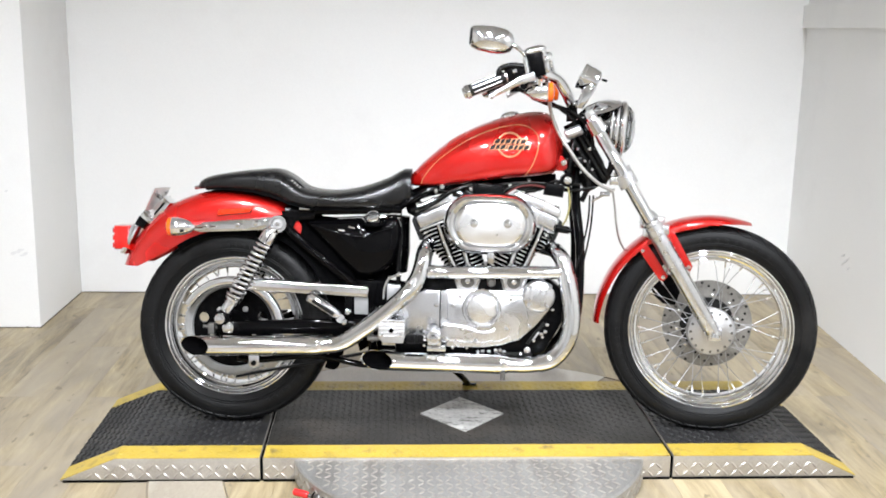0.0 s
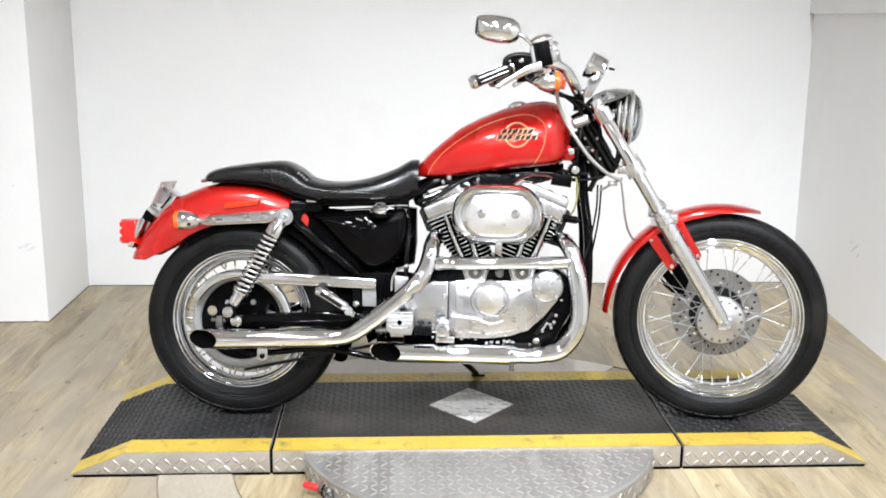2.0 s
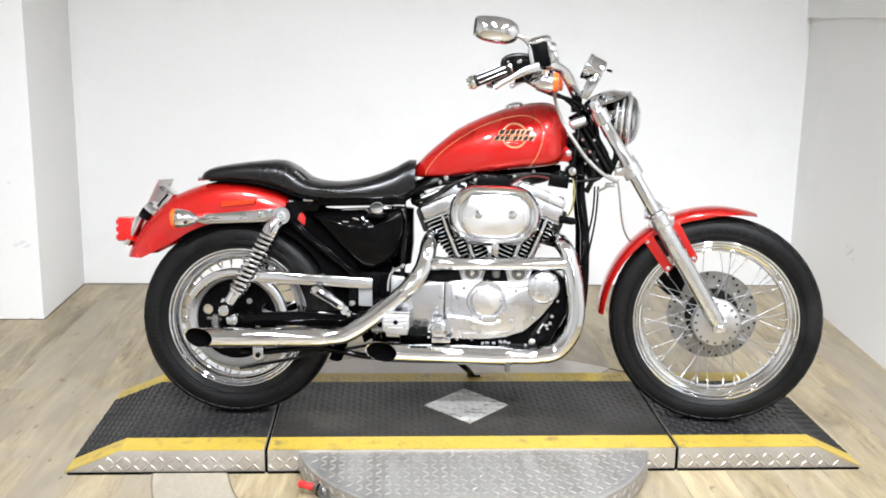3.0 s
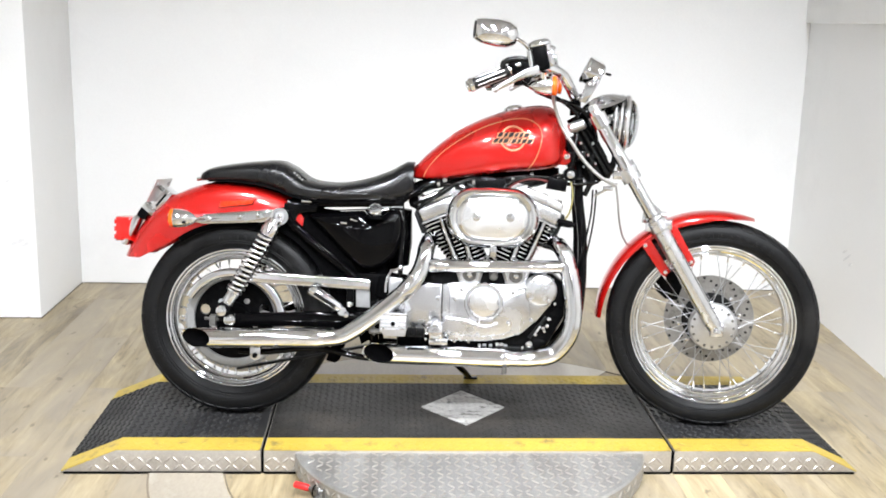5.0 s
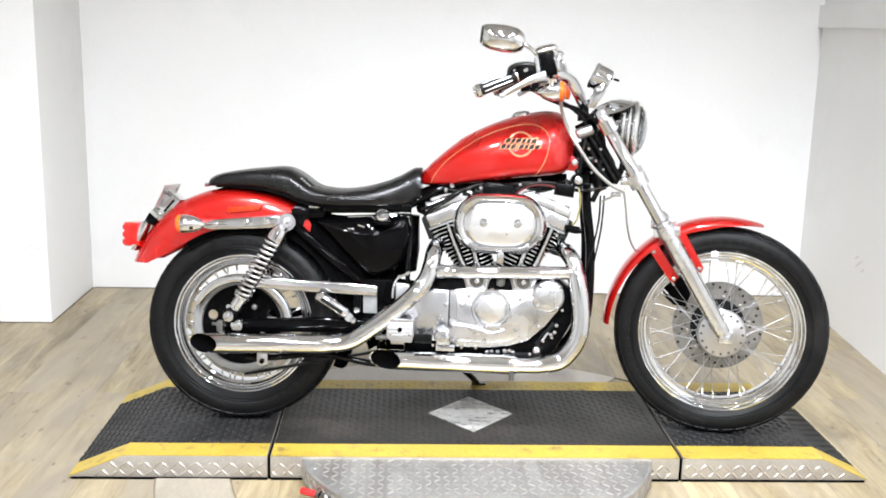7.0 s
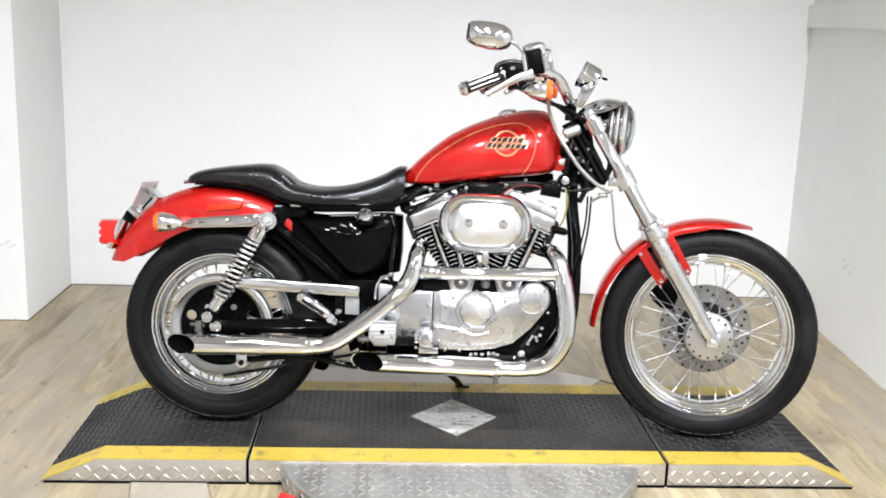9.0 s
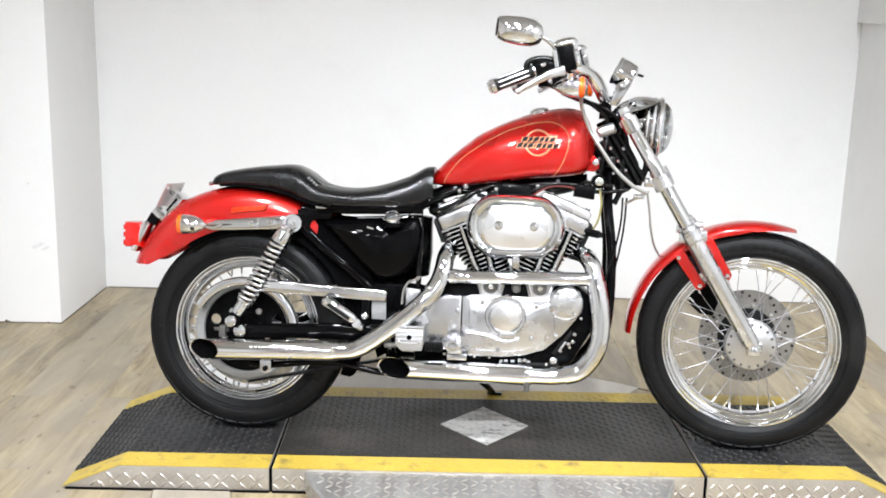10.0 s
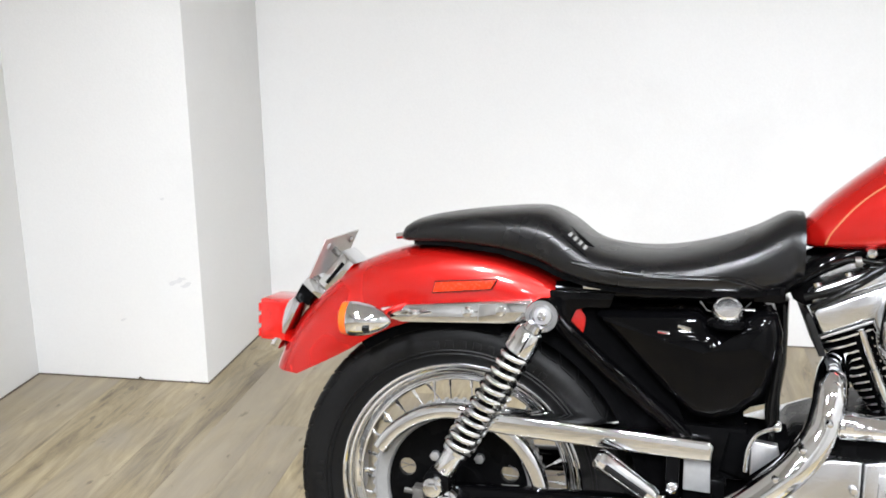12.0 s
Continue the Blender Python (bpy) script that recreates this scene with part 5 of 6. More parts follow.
def cylinder(lean, name):
    """One finned cylinder with head and rocker box; lean: -1 back, 1 forward."""
    ax = Vector((0.3827 * lean, 0, 0.9239))
    px = Vector((0.9239, 0, -0.3827 * lean))
    m = Matrix(((px.x, 0, ax.x, CRANK.x), (0, 1, 0, 0), (px.z, 0, ax.z, CRANK.z), (0, 0, 0, 1)))
    barrel = part(name, geo(tube([(0, 0, 0.12), (0, 0, 0.335)], 0.056, 28), block((0, 0, 0.295), (0.150, 0.12, 0.09), 0.01)), SHADEBLACK, bike, "black finned cylinder with polished fin edges", m=m)
    g = Geo()
    b = 0.030
    o = [(0.072 - b + b * math.cos(t), 0.080 - b + b * math.sin(t)) for t in [radians(a) for a in range(0, 91, 15)]]
    o = o + [(-x, y) for x, y in reversed(o)]
    o = o + [(-x, -y) for x, y in o]
    k = len(o)
    v = [(x, y, z) for z in (-0.0014, 0.0014) for x, y in o] + [(x * 0.94, y * 0.94, z) for z in (-0.0027, 0.0027) for x, y in o]
    g.add((v[:2 * k], [(i, (i + 1) % k, k + (i + 1) % k, k + i) for i in range(k)]), None, 1)
    g.add((v, [(i, (i + 1) % k, 2 * k + (i + 1) % k, 2 * k + i) for i in range(k)] + [(k + i, k + (i + 1) % k, 3 * k + (i + 1) % k, 3 * k + i) for i in range(k)]
           + [tuple(range(2 * k, 3 * k)), tuple(range(3 * k, 4 * k))]))
    # Fins are black; this duller black also carries the shade between them.
    fin = g.mesh("fin", [SHADEBLACK, BRIGHT])
    for i in range(14):
        z = 0.158 + 0.0132 * i
        wide = (0.060 + 0.046 * max(0.0, (z - 0.185) / 0.155)) / 0.072
        part("fin", fin, FINBLACK, barrel, m=Matrix.Translation((0, 0, z)) @ Matrix.Diagonal((wide, 1.0 if i < 10 else 1.04, 1, 1)))
    # head and rocker box
    f = -lean
    def tier(pts, y, bevel):
        return prism([(x * f, z) for x, z in pts], -y, y, bevel, 3)

    head = part("rocker_box", geo(tier([(-0.090, 0.333), (0.116, 0.333), (0.124, 0.344), (0.119, 0.373), (0.108, 0.378), (-0.084, 0.378), (-0.092, 0.370)], 0.094, 0.007)), ALLOY, barrel, "polished alloy rocker box")
    part("rocker_cover", geo(tier([(-0.088, 0.3795), (0.072, 0.3795), (0.078, 0.386), (0.068, 0.402), (0.055, 0.407), (-0.072, 0.407), (-0.086, 0.400)], 0.086, 0.006)), ALLOY, head)
    part("head_end", geo(tier([(-0.106, 0.300), (-0.0945, 0.296), (-0.0945, 0.368), (-0.100, 0.374), (-0.106, 0.366)], 0.086, 0.002)), FINBLACK, head)
    part("rocker_seam", geo(tier([(-0.086, 0.3775), (0.074, 0.3775), (0.074, 0.3800), (-0.086, 0.3800)], 0.0865, 0.001)), STEEL, head)
    part("head_lip", geo(tier([(-0.094, 0.326), (0.100, 0.326), (0.104, 0.331), (-0.094, 0.331)], 0.088, 0.002)), SATIN, head)
    for x in (-0.07, -0.02, 0.035, 0.07):
        part("head_bolt", geo(stick((x * f, -0.07, 0.396 if x < 0.05 else 0.372), (x * f, -0.07, 0.4125 if x < 0.05 else 0.386), 0.007, 10)), CHROME, head)
    return barrel


rear_cyl = cylinder(-1, "rear_cylinder")
front_cyl = cylinder(1, "front_cylinder")
for a, b in (((0.699, -0.098, 0.522), (0.645, -0.104, 0.658)), ((0.745, -0.100, 0.522), (0.712, -0.104, 0.640)), ((0.874, -0.100, 0.522), (0.906, -0.104, 0.640)), ((0.920, -0.098, 0.522), (0.974, -0.104, 0.658))):
    a, b = Vector(a), Vector(b)
    ax = (b - a).normalized()
    sd = ax.cross(Vector((0, 1, 0))).normalized() * 0.0125
    # A black strip proud of the fins stands in for the shaded recess.
    poly = [a + ax * 0.004 + sd, b - ax * 0.012 + sd, b - ax * 0.012 - sd, a + ax * 0.004 - sd]
    part("recess_shade_strip", geo(prism([(q.x, q.z) for q in poly], -0.060, -0.0845, 0.002)), SHADEBLACK, rear_cyl if a.x < 0.8 else front_cyl, m=(rear_cyl if a.x < 0.8 else front_cyl).matrix_basis.inverted())
    part("pushrod_tube", geo(tube([a, a + (b - a) * 0.14, a + (b - a) * 0.15, a + (b - a) * 0.55, a + (b - a) * 0.56, b], [0.0105, 0.0105, 0.0078, 0.0078, 0.0056, 0.0056], 14)), CHROME, bike, "chrome pushrod tube")
for x, s in ((0.745, -1), (0.890, 1)):
    tb = part("tappet_block", geo(prism([(x - 0.030, 0.455), (x + 0.030, 0.455), (x + 0.047, 0.512), (x + 0.046, 0.526), (x - 0.046, 0.526), (x - 0.047, 0.512)], -0.085, -0.138, 0.006)), SATIN, bike, "alloy tappet block", m=Matrix.Translation((-0.003, 0.006, -0.002)))
    part("tappet_recess", geo(lathe_at((x, 0.487), [(0.0215, -0.138), (0.0215, -0.141), (0.0165, -0.1425), (0.0150, -0.139), (0.001, -0.139)])), STEEL, tb)
    part("tappet_bolt", geo(knob((x, 0.487), 0.0085, -0.139, -0.150, 12)), CHROME, tb)
    for dx in (-0.034, 0.034):
        part("tappet_rib", geo(stick((x + dx * 0.72, -0.139, 0.470), (x + dx * 1.08, -0.139, 0.508), 0.0048, 8)), ALLOY, tb)
        part("tappet_screw", geo(knob((x + dx, 0.518), 0.006, -0.137, -0.146, 10)), CHROME, tb)
part("oil_sender", geo(knob((0.817, 0.483), 0.014, -0.11, -0.145, 14)), STEEL, engine)
part("intake", geo(stick((0.80, -0.10, 0.665), (0.80, 0.05, 0.665), 0.045, 20)), DULL, bike)
part("breather_bolt", geo(block((0.813, -0.135, 0.568), (0.022, 0.03, 0.052), 0.006)), CHROME, bike)

# air cleaner
AC = (0.808, 0.665)
rows = [(0.133, 0.085, -0.085), (0.144, 0.0945, -0.092), (0.1465, 0.0965, -0.115), (0.1445, 0.0945, -0.136), (0.139, 0.089, -0.151), (0.129, 0.081, -0.1585), (0.120, 0.0755, -0.1575), (0.113, 0.0712, -0.151),
        (0.111, 0.0697, -0.1485), (0.108, 0.0677, -0.1500), (0.103, 0.0647, -0.1530), (0.094, 0.059, -0.1555), (0.052, 0.035, -0.1570)]
acl = part("air_cleaner", geo(loft([[(x, y, z) for x, z in oval(AC[0], AC[1], hx, hz, 64)] for hx, hz, y in rows])), CHROME, bike, "chrome oval air cleaner cover", angle=40)
part("cover_insert", geo(loft([[(x, y, z) for x, z in oval(AC[0], AC[1], hx, hz, 64)] for hx, hz, y in ((0.103, 0.067, -0.150), (0.099, 0.0645, -0.1548), (0.09, 0.059, -0.1573), (0.02, 0.015, -0.1585))])), BRIGHT, acl, "satin polished insert", angle=40)
for x in (0.758, 0.862):
    part("cover_screw", geo(lathe([(0.0135, 0), (0.0135, -0.003), (0.009, -0.004), (0.008, -0.0015), (0.006, -0.0015), (0.0055, -0.005), (0.001, -0.006)], 20, True)), CHROME, acl, m=Matrix.Translation((x, -0.1570, 0.669)))

# gearcase and sprocket covers
IN = Matrix.Translation((-0.009, 0.043, -0.0085))
gear = part("gearcase_cover", geo(prism([(0.668, 0.462), (0.70, 0.468), (0.80, 0.469), (0.855, 0.468), (0.905, 0.462), (0.935, 0.475), (0.95, 0.498), (0.985, 0.506), (1.016, 0.486), (1.025, 0.452), (1.008, 0.408), (0.968, 0.358),
                                         (0.918, 0.313), (0.862, 0.293), (0.79, 0.284), (0.70, 0.284), (0.668, 0.288)], -0.118, -0.185, 0.005, 3)), ALLOY, bike, "polished alloy gearcase cover", m=IN)
outline = [(0.690, 0.446), (0.74, 0.452), (0.90, 0.446), (0.935, 0.455), (0.935, 0.43), (0.945, 0.375), (0.905, 0.329), (0.855, 0.308), (0.79, 0.300), (0.70, 0.304), (0.690, 0.31)]
part("gearcase_panel", geo(prism(outline, -0.184, -0.1885, 0.004)), ALLOY, gear)
part("gearcase_ridge", geo(tube(curve([(0.68, -0.189, 0.356), (0.74, -0.190, 0.350), (0.80, -0.190, 0.334), (0.842, -0.189, 0.345)], 8), 0.006, 8)), ALLOY, gear, angle=60)
part("sprocket_cover", geo(prism([(0.520, 0.380), (0.540, 0.415), (0.575, 0.452), (0.62, 0.463), (0.6662, 0.463), (0.6662, 0.302), (0.60, 0.300), (0.55, 0.312), (0.524, 0.345)], -0.100, -0.1835, 0.005, 3)), ALLOY, bike, "polished alloy sprocket cover", m=IN)
part("timer_ring", geo(lathe([(0.061, -0.184), (0.061, -0.1905), (0.058, -0.1935), (0.051, -0.1935), (0.0495, -0.1900), (0.0495, -0.184)], 48)), CHROME, gear, m=Matrix.Translation((0.797, 0, 0.409)))
timer = part("timer_cover", geo(lathe([(0.0475, -0.180), (0.0475, -0.196), (0.043, -0.2005), (0.03, -0.203), (0.002, -0.204)], 48, True)), BRIGHT, bike, "round polished timer cover", m=IN @ Matrix.Translation((0.797, 0, 0.409)))
part("timer_tab", geo(block((0.806, -0.191, 0.352), (0.046, 0.010, 0.022), 0.004)), ALLOY, timer, m=Matrix.Translation((-0.797, 0, -0.409)))
rc = [(0.974 + 0.051 * math.cos(radians(a)), 0.452 + 0.051 * math.sin(radians(a))) for a in range(0, 360, 15)]
oilf = part("cam_end_cover", geo(prism(rc, -0.12, -0.200, 0.012, 3), knob((0.974, 0.452), 0.033, -0.19, -0.206, 8, 0.2)), ALLOY, bike, "round polished end cover", m=IN)
for a in (40, 130, 220, 310):
    part("cover_bolt", geo(knob((0.974 + 0.042 * math.cos(radians(a)), 0.452 + 0.042 * math.sin(radians(a))), 0.006, -0.195, -0.206, 10)), CHROME, oilf)
for c in ((0.655, 0.418), (0.708, 0.418), (0.728, 0.447), (0.838, 0.447), (0.888, 0.442), (0.876, 0.346), (0.948, 0.355), (0.690, 0.310), (0.780, 0.305), (0.735, 0.346)):
    part("cover_bolt", geo(knob(c, 0.007, -0.180, -0.1945, 12)), CHROME, gear)
for c in ((0.995, 0.352), (0.978, 0.322), (0.935, 0.270), (0.85, 0.268), (0.835, 0.268), (0.78, 0.262), (0.99, 0.33)):
    part("case_bolt", geo(knob(c, 0.007 if c[1] > 0.271 or c[0] < 0.9 else 0.0115, -0.116, -0.135, 12)), CHROME, engine)
part("case_web", geo(prism([(0.930, 0.292), (0.940, 0.286), (0.990, 0.352), (0.984, 0.362)], -0.116, -0.124, 0.002), block((0.90, -0.11, 0.255), (0.10, 0.03, 0.012), 0.003)), FINBLACK, engine)
part("case_fin", geo(prism([(0.948, 0.300), (0.953, 0.297), (0.972, 0.326), (0.968, 0.330)], -0.121, -0.127, 0.001)), SATIN, engine)
for x in (0.795, 0.815, 0.838, 0.862):
    part("case_stud", geo(block((x, -0.119, 0.262), (0.011, 0.010, 0.007), 0.002)), SATIN, engine)
for c in ((0.955, 0.300), (1.012, 0.400), (0.982, 0.312), (0.915, 0.258), (0.70, 0.272), (0.745, 0.272), (0.61, 0.276)):
    part("case_bolt", geo(knob(c, 0.0055, -0.116, -0.130, 10)), CHROME, engine)

# rear brake cylinder, bellows and rider peg
mc = part("brake_cylinder", geo(prism([(0.474, 0.316), (0.474, 0.364), (0.556, 0.364), (0.556, 0.316), (0.552, 0.300), (0.49, 0.300)], -0.180, -0.228, 0.004)), SATIN, bike, "alloy rear brake cylinder", m=Matrix.Translation((-0.005, 0.024, -0.005)))
part("cylinder_lid", geo(block((0.515, -0.204, 0.3685), (0.086, 0.052, 0.009), 0.003)), ALLOY, mc)
for z in (0.322, 0.333, 0.344, 0.355):
    part("cylinder_rib", geo(block((0.515, -0.2285, z), (0.078, 0.003, 0.0035), 0.001)), ALLOY, mc)
part("sight_glass", geo(knob((0.515, 0.339), 0.0075, -0.228, -0.232, 16)), DULL, mc)
for x in (0.486, 0.544):
    part("lid_screw", geo(knob((x, 0.325), 0.005, -0.228, -0.232, 10)), CHROME, mc)
part("cylinder_pipe", geo(stick((0.44, -0.20, 0.310), (0.476, -0.20, 0.310), 0.008), stick((0.452, -0.20, 0.310), (0.458, -0.20, 0.310), 0.013)), STEEL, mc)
bel = [(0.558, -0.204, 0.311)] + [(0.560 + 0.0037 * i, -0.204, 0.311) for i in range(15)] + [(0.614, -0.204, 0.311)]
part("bellows", geo(tube(bel, [0.010] + [0.0165 if i % 2 else 0.0125 for i in range(15)] + [0.010], 18)), RUBBER, mc, "black rubber bellows", angle=20)
part("push_rod", geo(stick((0.61, -0.204, 0.311), (0.63, -0.204, 0.311), 0.007)), CHROME, mc)
rp = part("rider_peg", geo(knob((0.647, 0.330), 0.0225, -0.19, -0.300, 24, 0.12), lathe_at((0.647, 0.330), [(0.0225, -0.262), (0.0245, -0.266), (0.0245, -0.274), (0.0225, -0.278)]), block((0.647, -0.20, 0.318), (0.046, 0.03, 0.056), 0.012)), CHROME, bike, "chrome rider footpeg", m=Matrix.Translation((-0.005, 0.024, -0.005)))
part("peg_bolt", geo(knob((0.647, 0.330), 0.010, -0.304, -0.310, 14)), CHROME, rp)
part("peg_foot", geo(block((0.655, -0.195, 0.283), (0.06, 0.035, 0.018), 0.005)), CHROME, rp)
blp = part("lever_bracket", geo(prism([(0.488, 0.470), (0.530, 0.466), (0.534, 0.450), (0.490, 0.412)], -0.112, -0.130, 0.003)), SATIN, bike, "small alloy bracket with a bent lever")
part("bent_lever", geo(tube(curve([(0.481, -0.150, 0.425), (0.484, -0.150, 0.462), (0.497, -0.150, 0.488), (0.525, -0.150, 0.502)], 6), 0.0040, 8), knob((0.526, 0.503), 0.0075, -0.142, -0.158, 12)), CHROME, blp, angle=60)

# ---- exhaust ----
def muffler(x0, x1, y, z0, z1, r, cut, label):
    """A straight muffler from x0 back to x1, its end cut at a slant that faces outward."""
    n = 40
    ring = lambda x, rr, k: [(x + k * (math.cos(t) * 0.5 + 0.5), y - rr * math.cos(t), z0 + (z1 - z0) * (x - x0) / (x1 - x0) + rr * math.sin(t)) for t in [2 * math.pi * i / n for i in range(n)]]
    rings = [ring(x0 + 0.012, r * 0.84, 0), ring(x0, r * 0.97, 0), ring(x0 - 0.006, r, 0), ring(x1, r, cut), ring(x1 + 0.0008, r - 0.0016, cut), ring(x1 + 0.006, r - 0.0022, cut)]
    ob = part("muffler", geo(loft(rings, False)), CHROME, bike, label, angle=40)
    # The bore is coloured near-black for the shade inside it.
    part("muffler_bore", geo(loft([ring(x1 + 0.006, r - 0.0024, cut), ring(x1 + 0.14, r - 0.004, 0), ring(x1 + 0.15, 0.001, 0)], False)), SHADEBLACK, ob, angle=40)
    return ob


upper = muffler(0.285, -0.158, -0.188, 0.281, 0.270, 0.0310, 0.105, "chrome slash-cut upper muffler")
muffler(0.855, 0.408, -0.150, 0.228, 0.231, 0.0315, 0.105, "chrome slash-cut lower muffler")
rear_pipe = part("rear_pipe", geo(tube(curve([(0.640, -0.03, 0.596), (0.616, -0.075, 0.588), (0.605, -0.120, 0.566), (0.600, -0.142, 0.535), (0.585, -0.158, 0.490), (0.545, -0.175, 0.437), (0.47, -0.182, 0.370), (0.39, -0.185, 0.310), (0.345, -0.185, 0.287), (0.300, -0.185, 0.281), (0.27, -0.185, 0.280)], 8), 0.0265, 24)),
                 CHROME, bike, "chrome rear exhaust pipe", angle=60)
front_pipe = part("front_pipe", geo(tube(curve([(0.985, -0.04, 0.592), (1.015, -0.085, 0.585), (1.036, -0.122, 0.560), (1.046, -0.134, 0.530), (1.053, -0.140, 0.490), (1.064, -0.148, 0.430), (1.066, -0.150, 0.365), (1.052, -0.150, 0.300), (1.012, -0.150, 0.250), (0.955, -0.150, 0.230), (0.89, -0.150, 0.227), (0.83, -0.150, 0.228)], 8), 0.0255, 24)),
                  CHROME, bike, "chrome front exhaust pipe", angle=60)
part("heat_shield", geo(tube(curve([(1.050, -0.141, 0.510), (1.063, -0.150, 0.440), (1.068, -0.152, 0.365), (1.054, -0.152, 0.300), (1.014, -0.152, 0.249), (0.968, -0.152, 0.233)], 8), 0.0285, 24)), CHROME, front_pipe, angle=60)
cross = part("crossover_pipe", geo(tube([(0.606, -0.142, 0.511), (0.612, -0.142, 0.5115), (0.700, -0.145, 0.5125), (1.02, -0.142, 0.519), (1.045, -0.138, 0.520)], [0.017, 0.0205, 0.0205, 0.0205, 0.017], 22)), CHROME, bike, "chrome crossover pipe", angle=60)
for ob, x, z, y, r in ((rear_pipe, 0.290, 0.281, -0.185, 0.0295), (front_pipe, 0.862, 0.228, -0.150, 0.029), (cross, 0.630, 0.512, -0.142, 0.0225)):
    part("clamp", geo(stick((x - 0.011, y, z), (x + 0.011, y, z), r, 26), block((x, y - r, z + 0.006), (0.014, 0.014, 0.012), 0.003)), CHROME, ob)
part("clamp_bolt", geo(stick((0.858, -0.17, 0.182), (0.858, -0.17, 0.205), 0.008, 10)), STEEL, front_pipe)
for i in range(4):
    part("shield_clip", geo(knob((0.597 - 0.055 * (i % 2) - 0.018 * i, 0.528 - 0.072 * (i % 2) - 0.022 * i), 0.006, -0.165 - 0.01 * (i % 2), -0.205, 10)), CHROME, rear_pipe)
part("muffler_hanger", geo(prism([(0.068, 0.212), (0.068, 0.244), (0.100, 0.244), (0.100, 0.212), (0.084, 0.205)], -0.190, -0.194, 0.001)), ALLOY, upper)
part("hanger_bolt", geo(knob((0.084, 0.221), 0.008, -0.194, -0.202, 12)), DULL, upper)
part("muffler_mark", geo(*[block((0.045 + 0.013 * i, -0.2155, 0.286 + 0.001 * (i % 2)), (0.009, 0.002, 0.006), 0.0008) for i in range(6)]), LAMPCASE, upper, "pale bars of worn writing")
part("hanger_bar", geo(tube(curve([(0.02, -0.13, 0.222), (0.10, -0.14, 0.222), (0.26, -0.12, 0.235), (0.40, -0.11, 0.210), (0.46, -0.10, 0.205)], 8), 0.010, 10)), BLACK, bike, "black muffler hanger bar", angle=60)
part("side_stand", geo(tube(curve([(0.62, 0.10, 0.20), (0.68, 0.19, 0.155), (0.735, 0.30, 0.09), (0.755, 0.362, 0.056)], 6), 0.011, 10), block((0.762, 0.37, 0.0515), (0.05, 0.03, 0.006), 0.002)), BLACK, bike, "black side stand", angle=60)
part("stand_spring", geo(tube([(0.715 + 0.03 * i / 60, 0.0 + 0.004 * math.cos(i * 0.9), 0.192 - 0.025 * i / 60 + 0.004 * math.sin(i * 0.9)) for i in range(61)], 0.0014, 5)), STEEL, bike)

# ---- front end ----
def fork_at(s, y):
    """A point on a fork leg, s from the top (0) to the axle (1)."""
    return Vector((1.137 + 0.404 * s, y, 0.995 - 0.664 * s))


for s in (-1, 1):
    y = s * 0.104
    leg = part("fork_tube", geo(tube([fork_at(-0.03, y), fork_at(-0.02, y), fork_at(0.52, y)], [0.016, 0.0195, 0.0195], 24)), CHROME, bike, "chrome fork tube", m=STEER)
    part("fork_slider", geo(tube([fork_at(0.470, y), fork_at(0.475, y), fork_at(0.52, y), fork_at(0.525, y), fork_at(0.95, y), fork_at(0.985, y), fork_at(1.01, y)], [0.0245, 0.030, 0.030, 0.0265, 0.0255, 0.022, 0.010], 24)), ALLOY, leg, "polished fork slider")
    part("dust_seal", geo(tube([fork_at(0.455, y), fork_at(0.460, y), fork_at(0.472, y)], [0.021, 0.026, 0.027], 22)), ALLOY, leg)
    part("fork_cap", geo(tube([fork_at(-0.055, y), fork_at(-0.05, y), fork_at(-0.025, y)], [0.012, 0.016, 0.018], 6)), CHROME, leg)
    part("slider_boss", geo(block(fork_at(0.50, y) + Vector((0.028, 0, 0.004)), (0.03, 0.03, 0.03), 0.006)), ALLOY, leg)
    part("slider_boss", geo(block(fork_at(0.50, y) + Vector((-0.026, 0, -0.006)), (0.024, 0.03, 0.026), 0.006)), ALLOY, leg)
    part("axle_clamp", geo(block(fork_at(0.99, y), (0.042, 0.042, 0.036), 0.008)), ALLOY, leg)
    part("axle_end", geo(knob((fork_at(1, y).x - 0.004, fork_at(1, y).z + 0.004), 0.012, y, y + s * 0.034, 8, 0.15)), CHROME, leg)
part("upper_fork_clamp", geo(tube([fork_at(0.015, -0.115), fork_at(0.015, 0.115)], 0.020, 16), *[tube([fork_at(-0.01, y), fork_at(0.045, y)], 0.0285, 22) for y in (-0.104, 0.104)]), CHROME, bike, "chrome upper fork clamp", m=STEER)
low = part("lower_fork_clamp", geo(tube([fork_at(0.265, -0.10), fork_at(0.265, 0.10)], 0.022, 16), *[tube([fork_at(0.235, y), fork_at(0.290, y)], 0.0305, 22) for y in (-0.104, 0.104)]), ALLOY, bike, "alloy lower fork clamp", m=STEER)
part("clamp_bolt", geo(block(fork_at(0.262, -0.104) + Vector((-0.036, -0.006, -0.004)), (0.03, 0.022, 0.026), 0.006), knob((fork_at(0.262, 0).x - 0.040, fork_at(0.262, 0).z - 0.004), 0.008, -0.115, -0.126, 12)), CHROME, low)
part("front_axle", geo(stick((FC.x, -0.12, FC.z), (FC.x, 0.12, FC.z), 0.010)), STEEL, bike, m=STEER)
part("brake_caliper", geo(prism([(1.345, 0.478), (1.372, 0.505), (1.415, 0.492), (1.440, 0.440), (1.425, 0.395), (1.385, 0.400), (1.352, 0.428)], 0.045, 0.100, 0.008)), DULL, bike, "black front brake caliper", m=STEER)

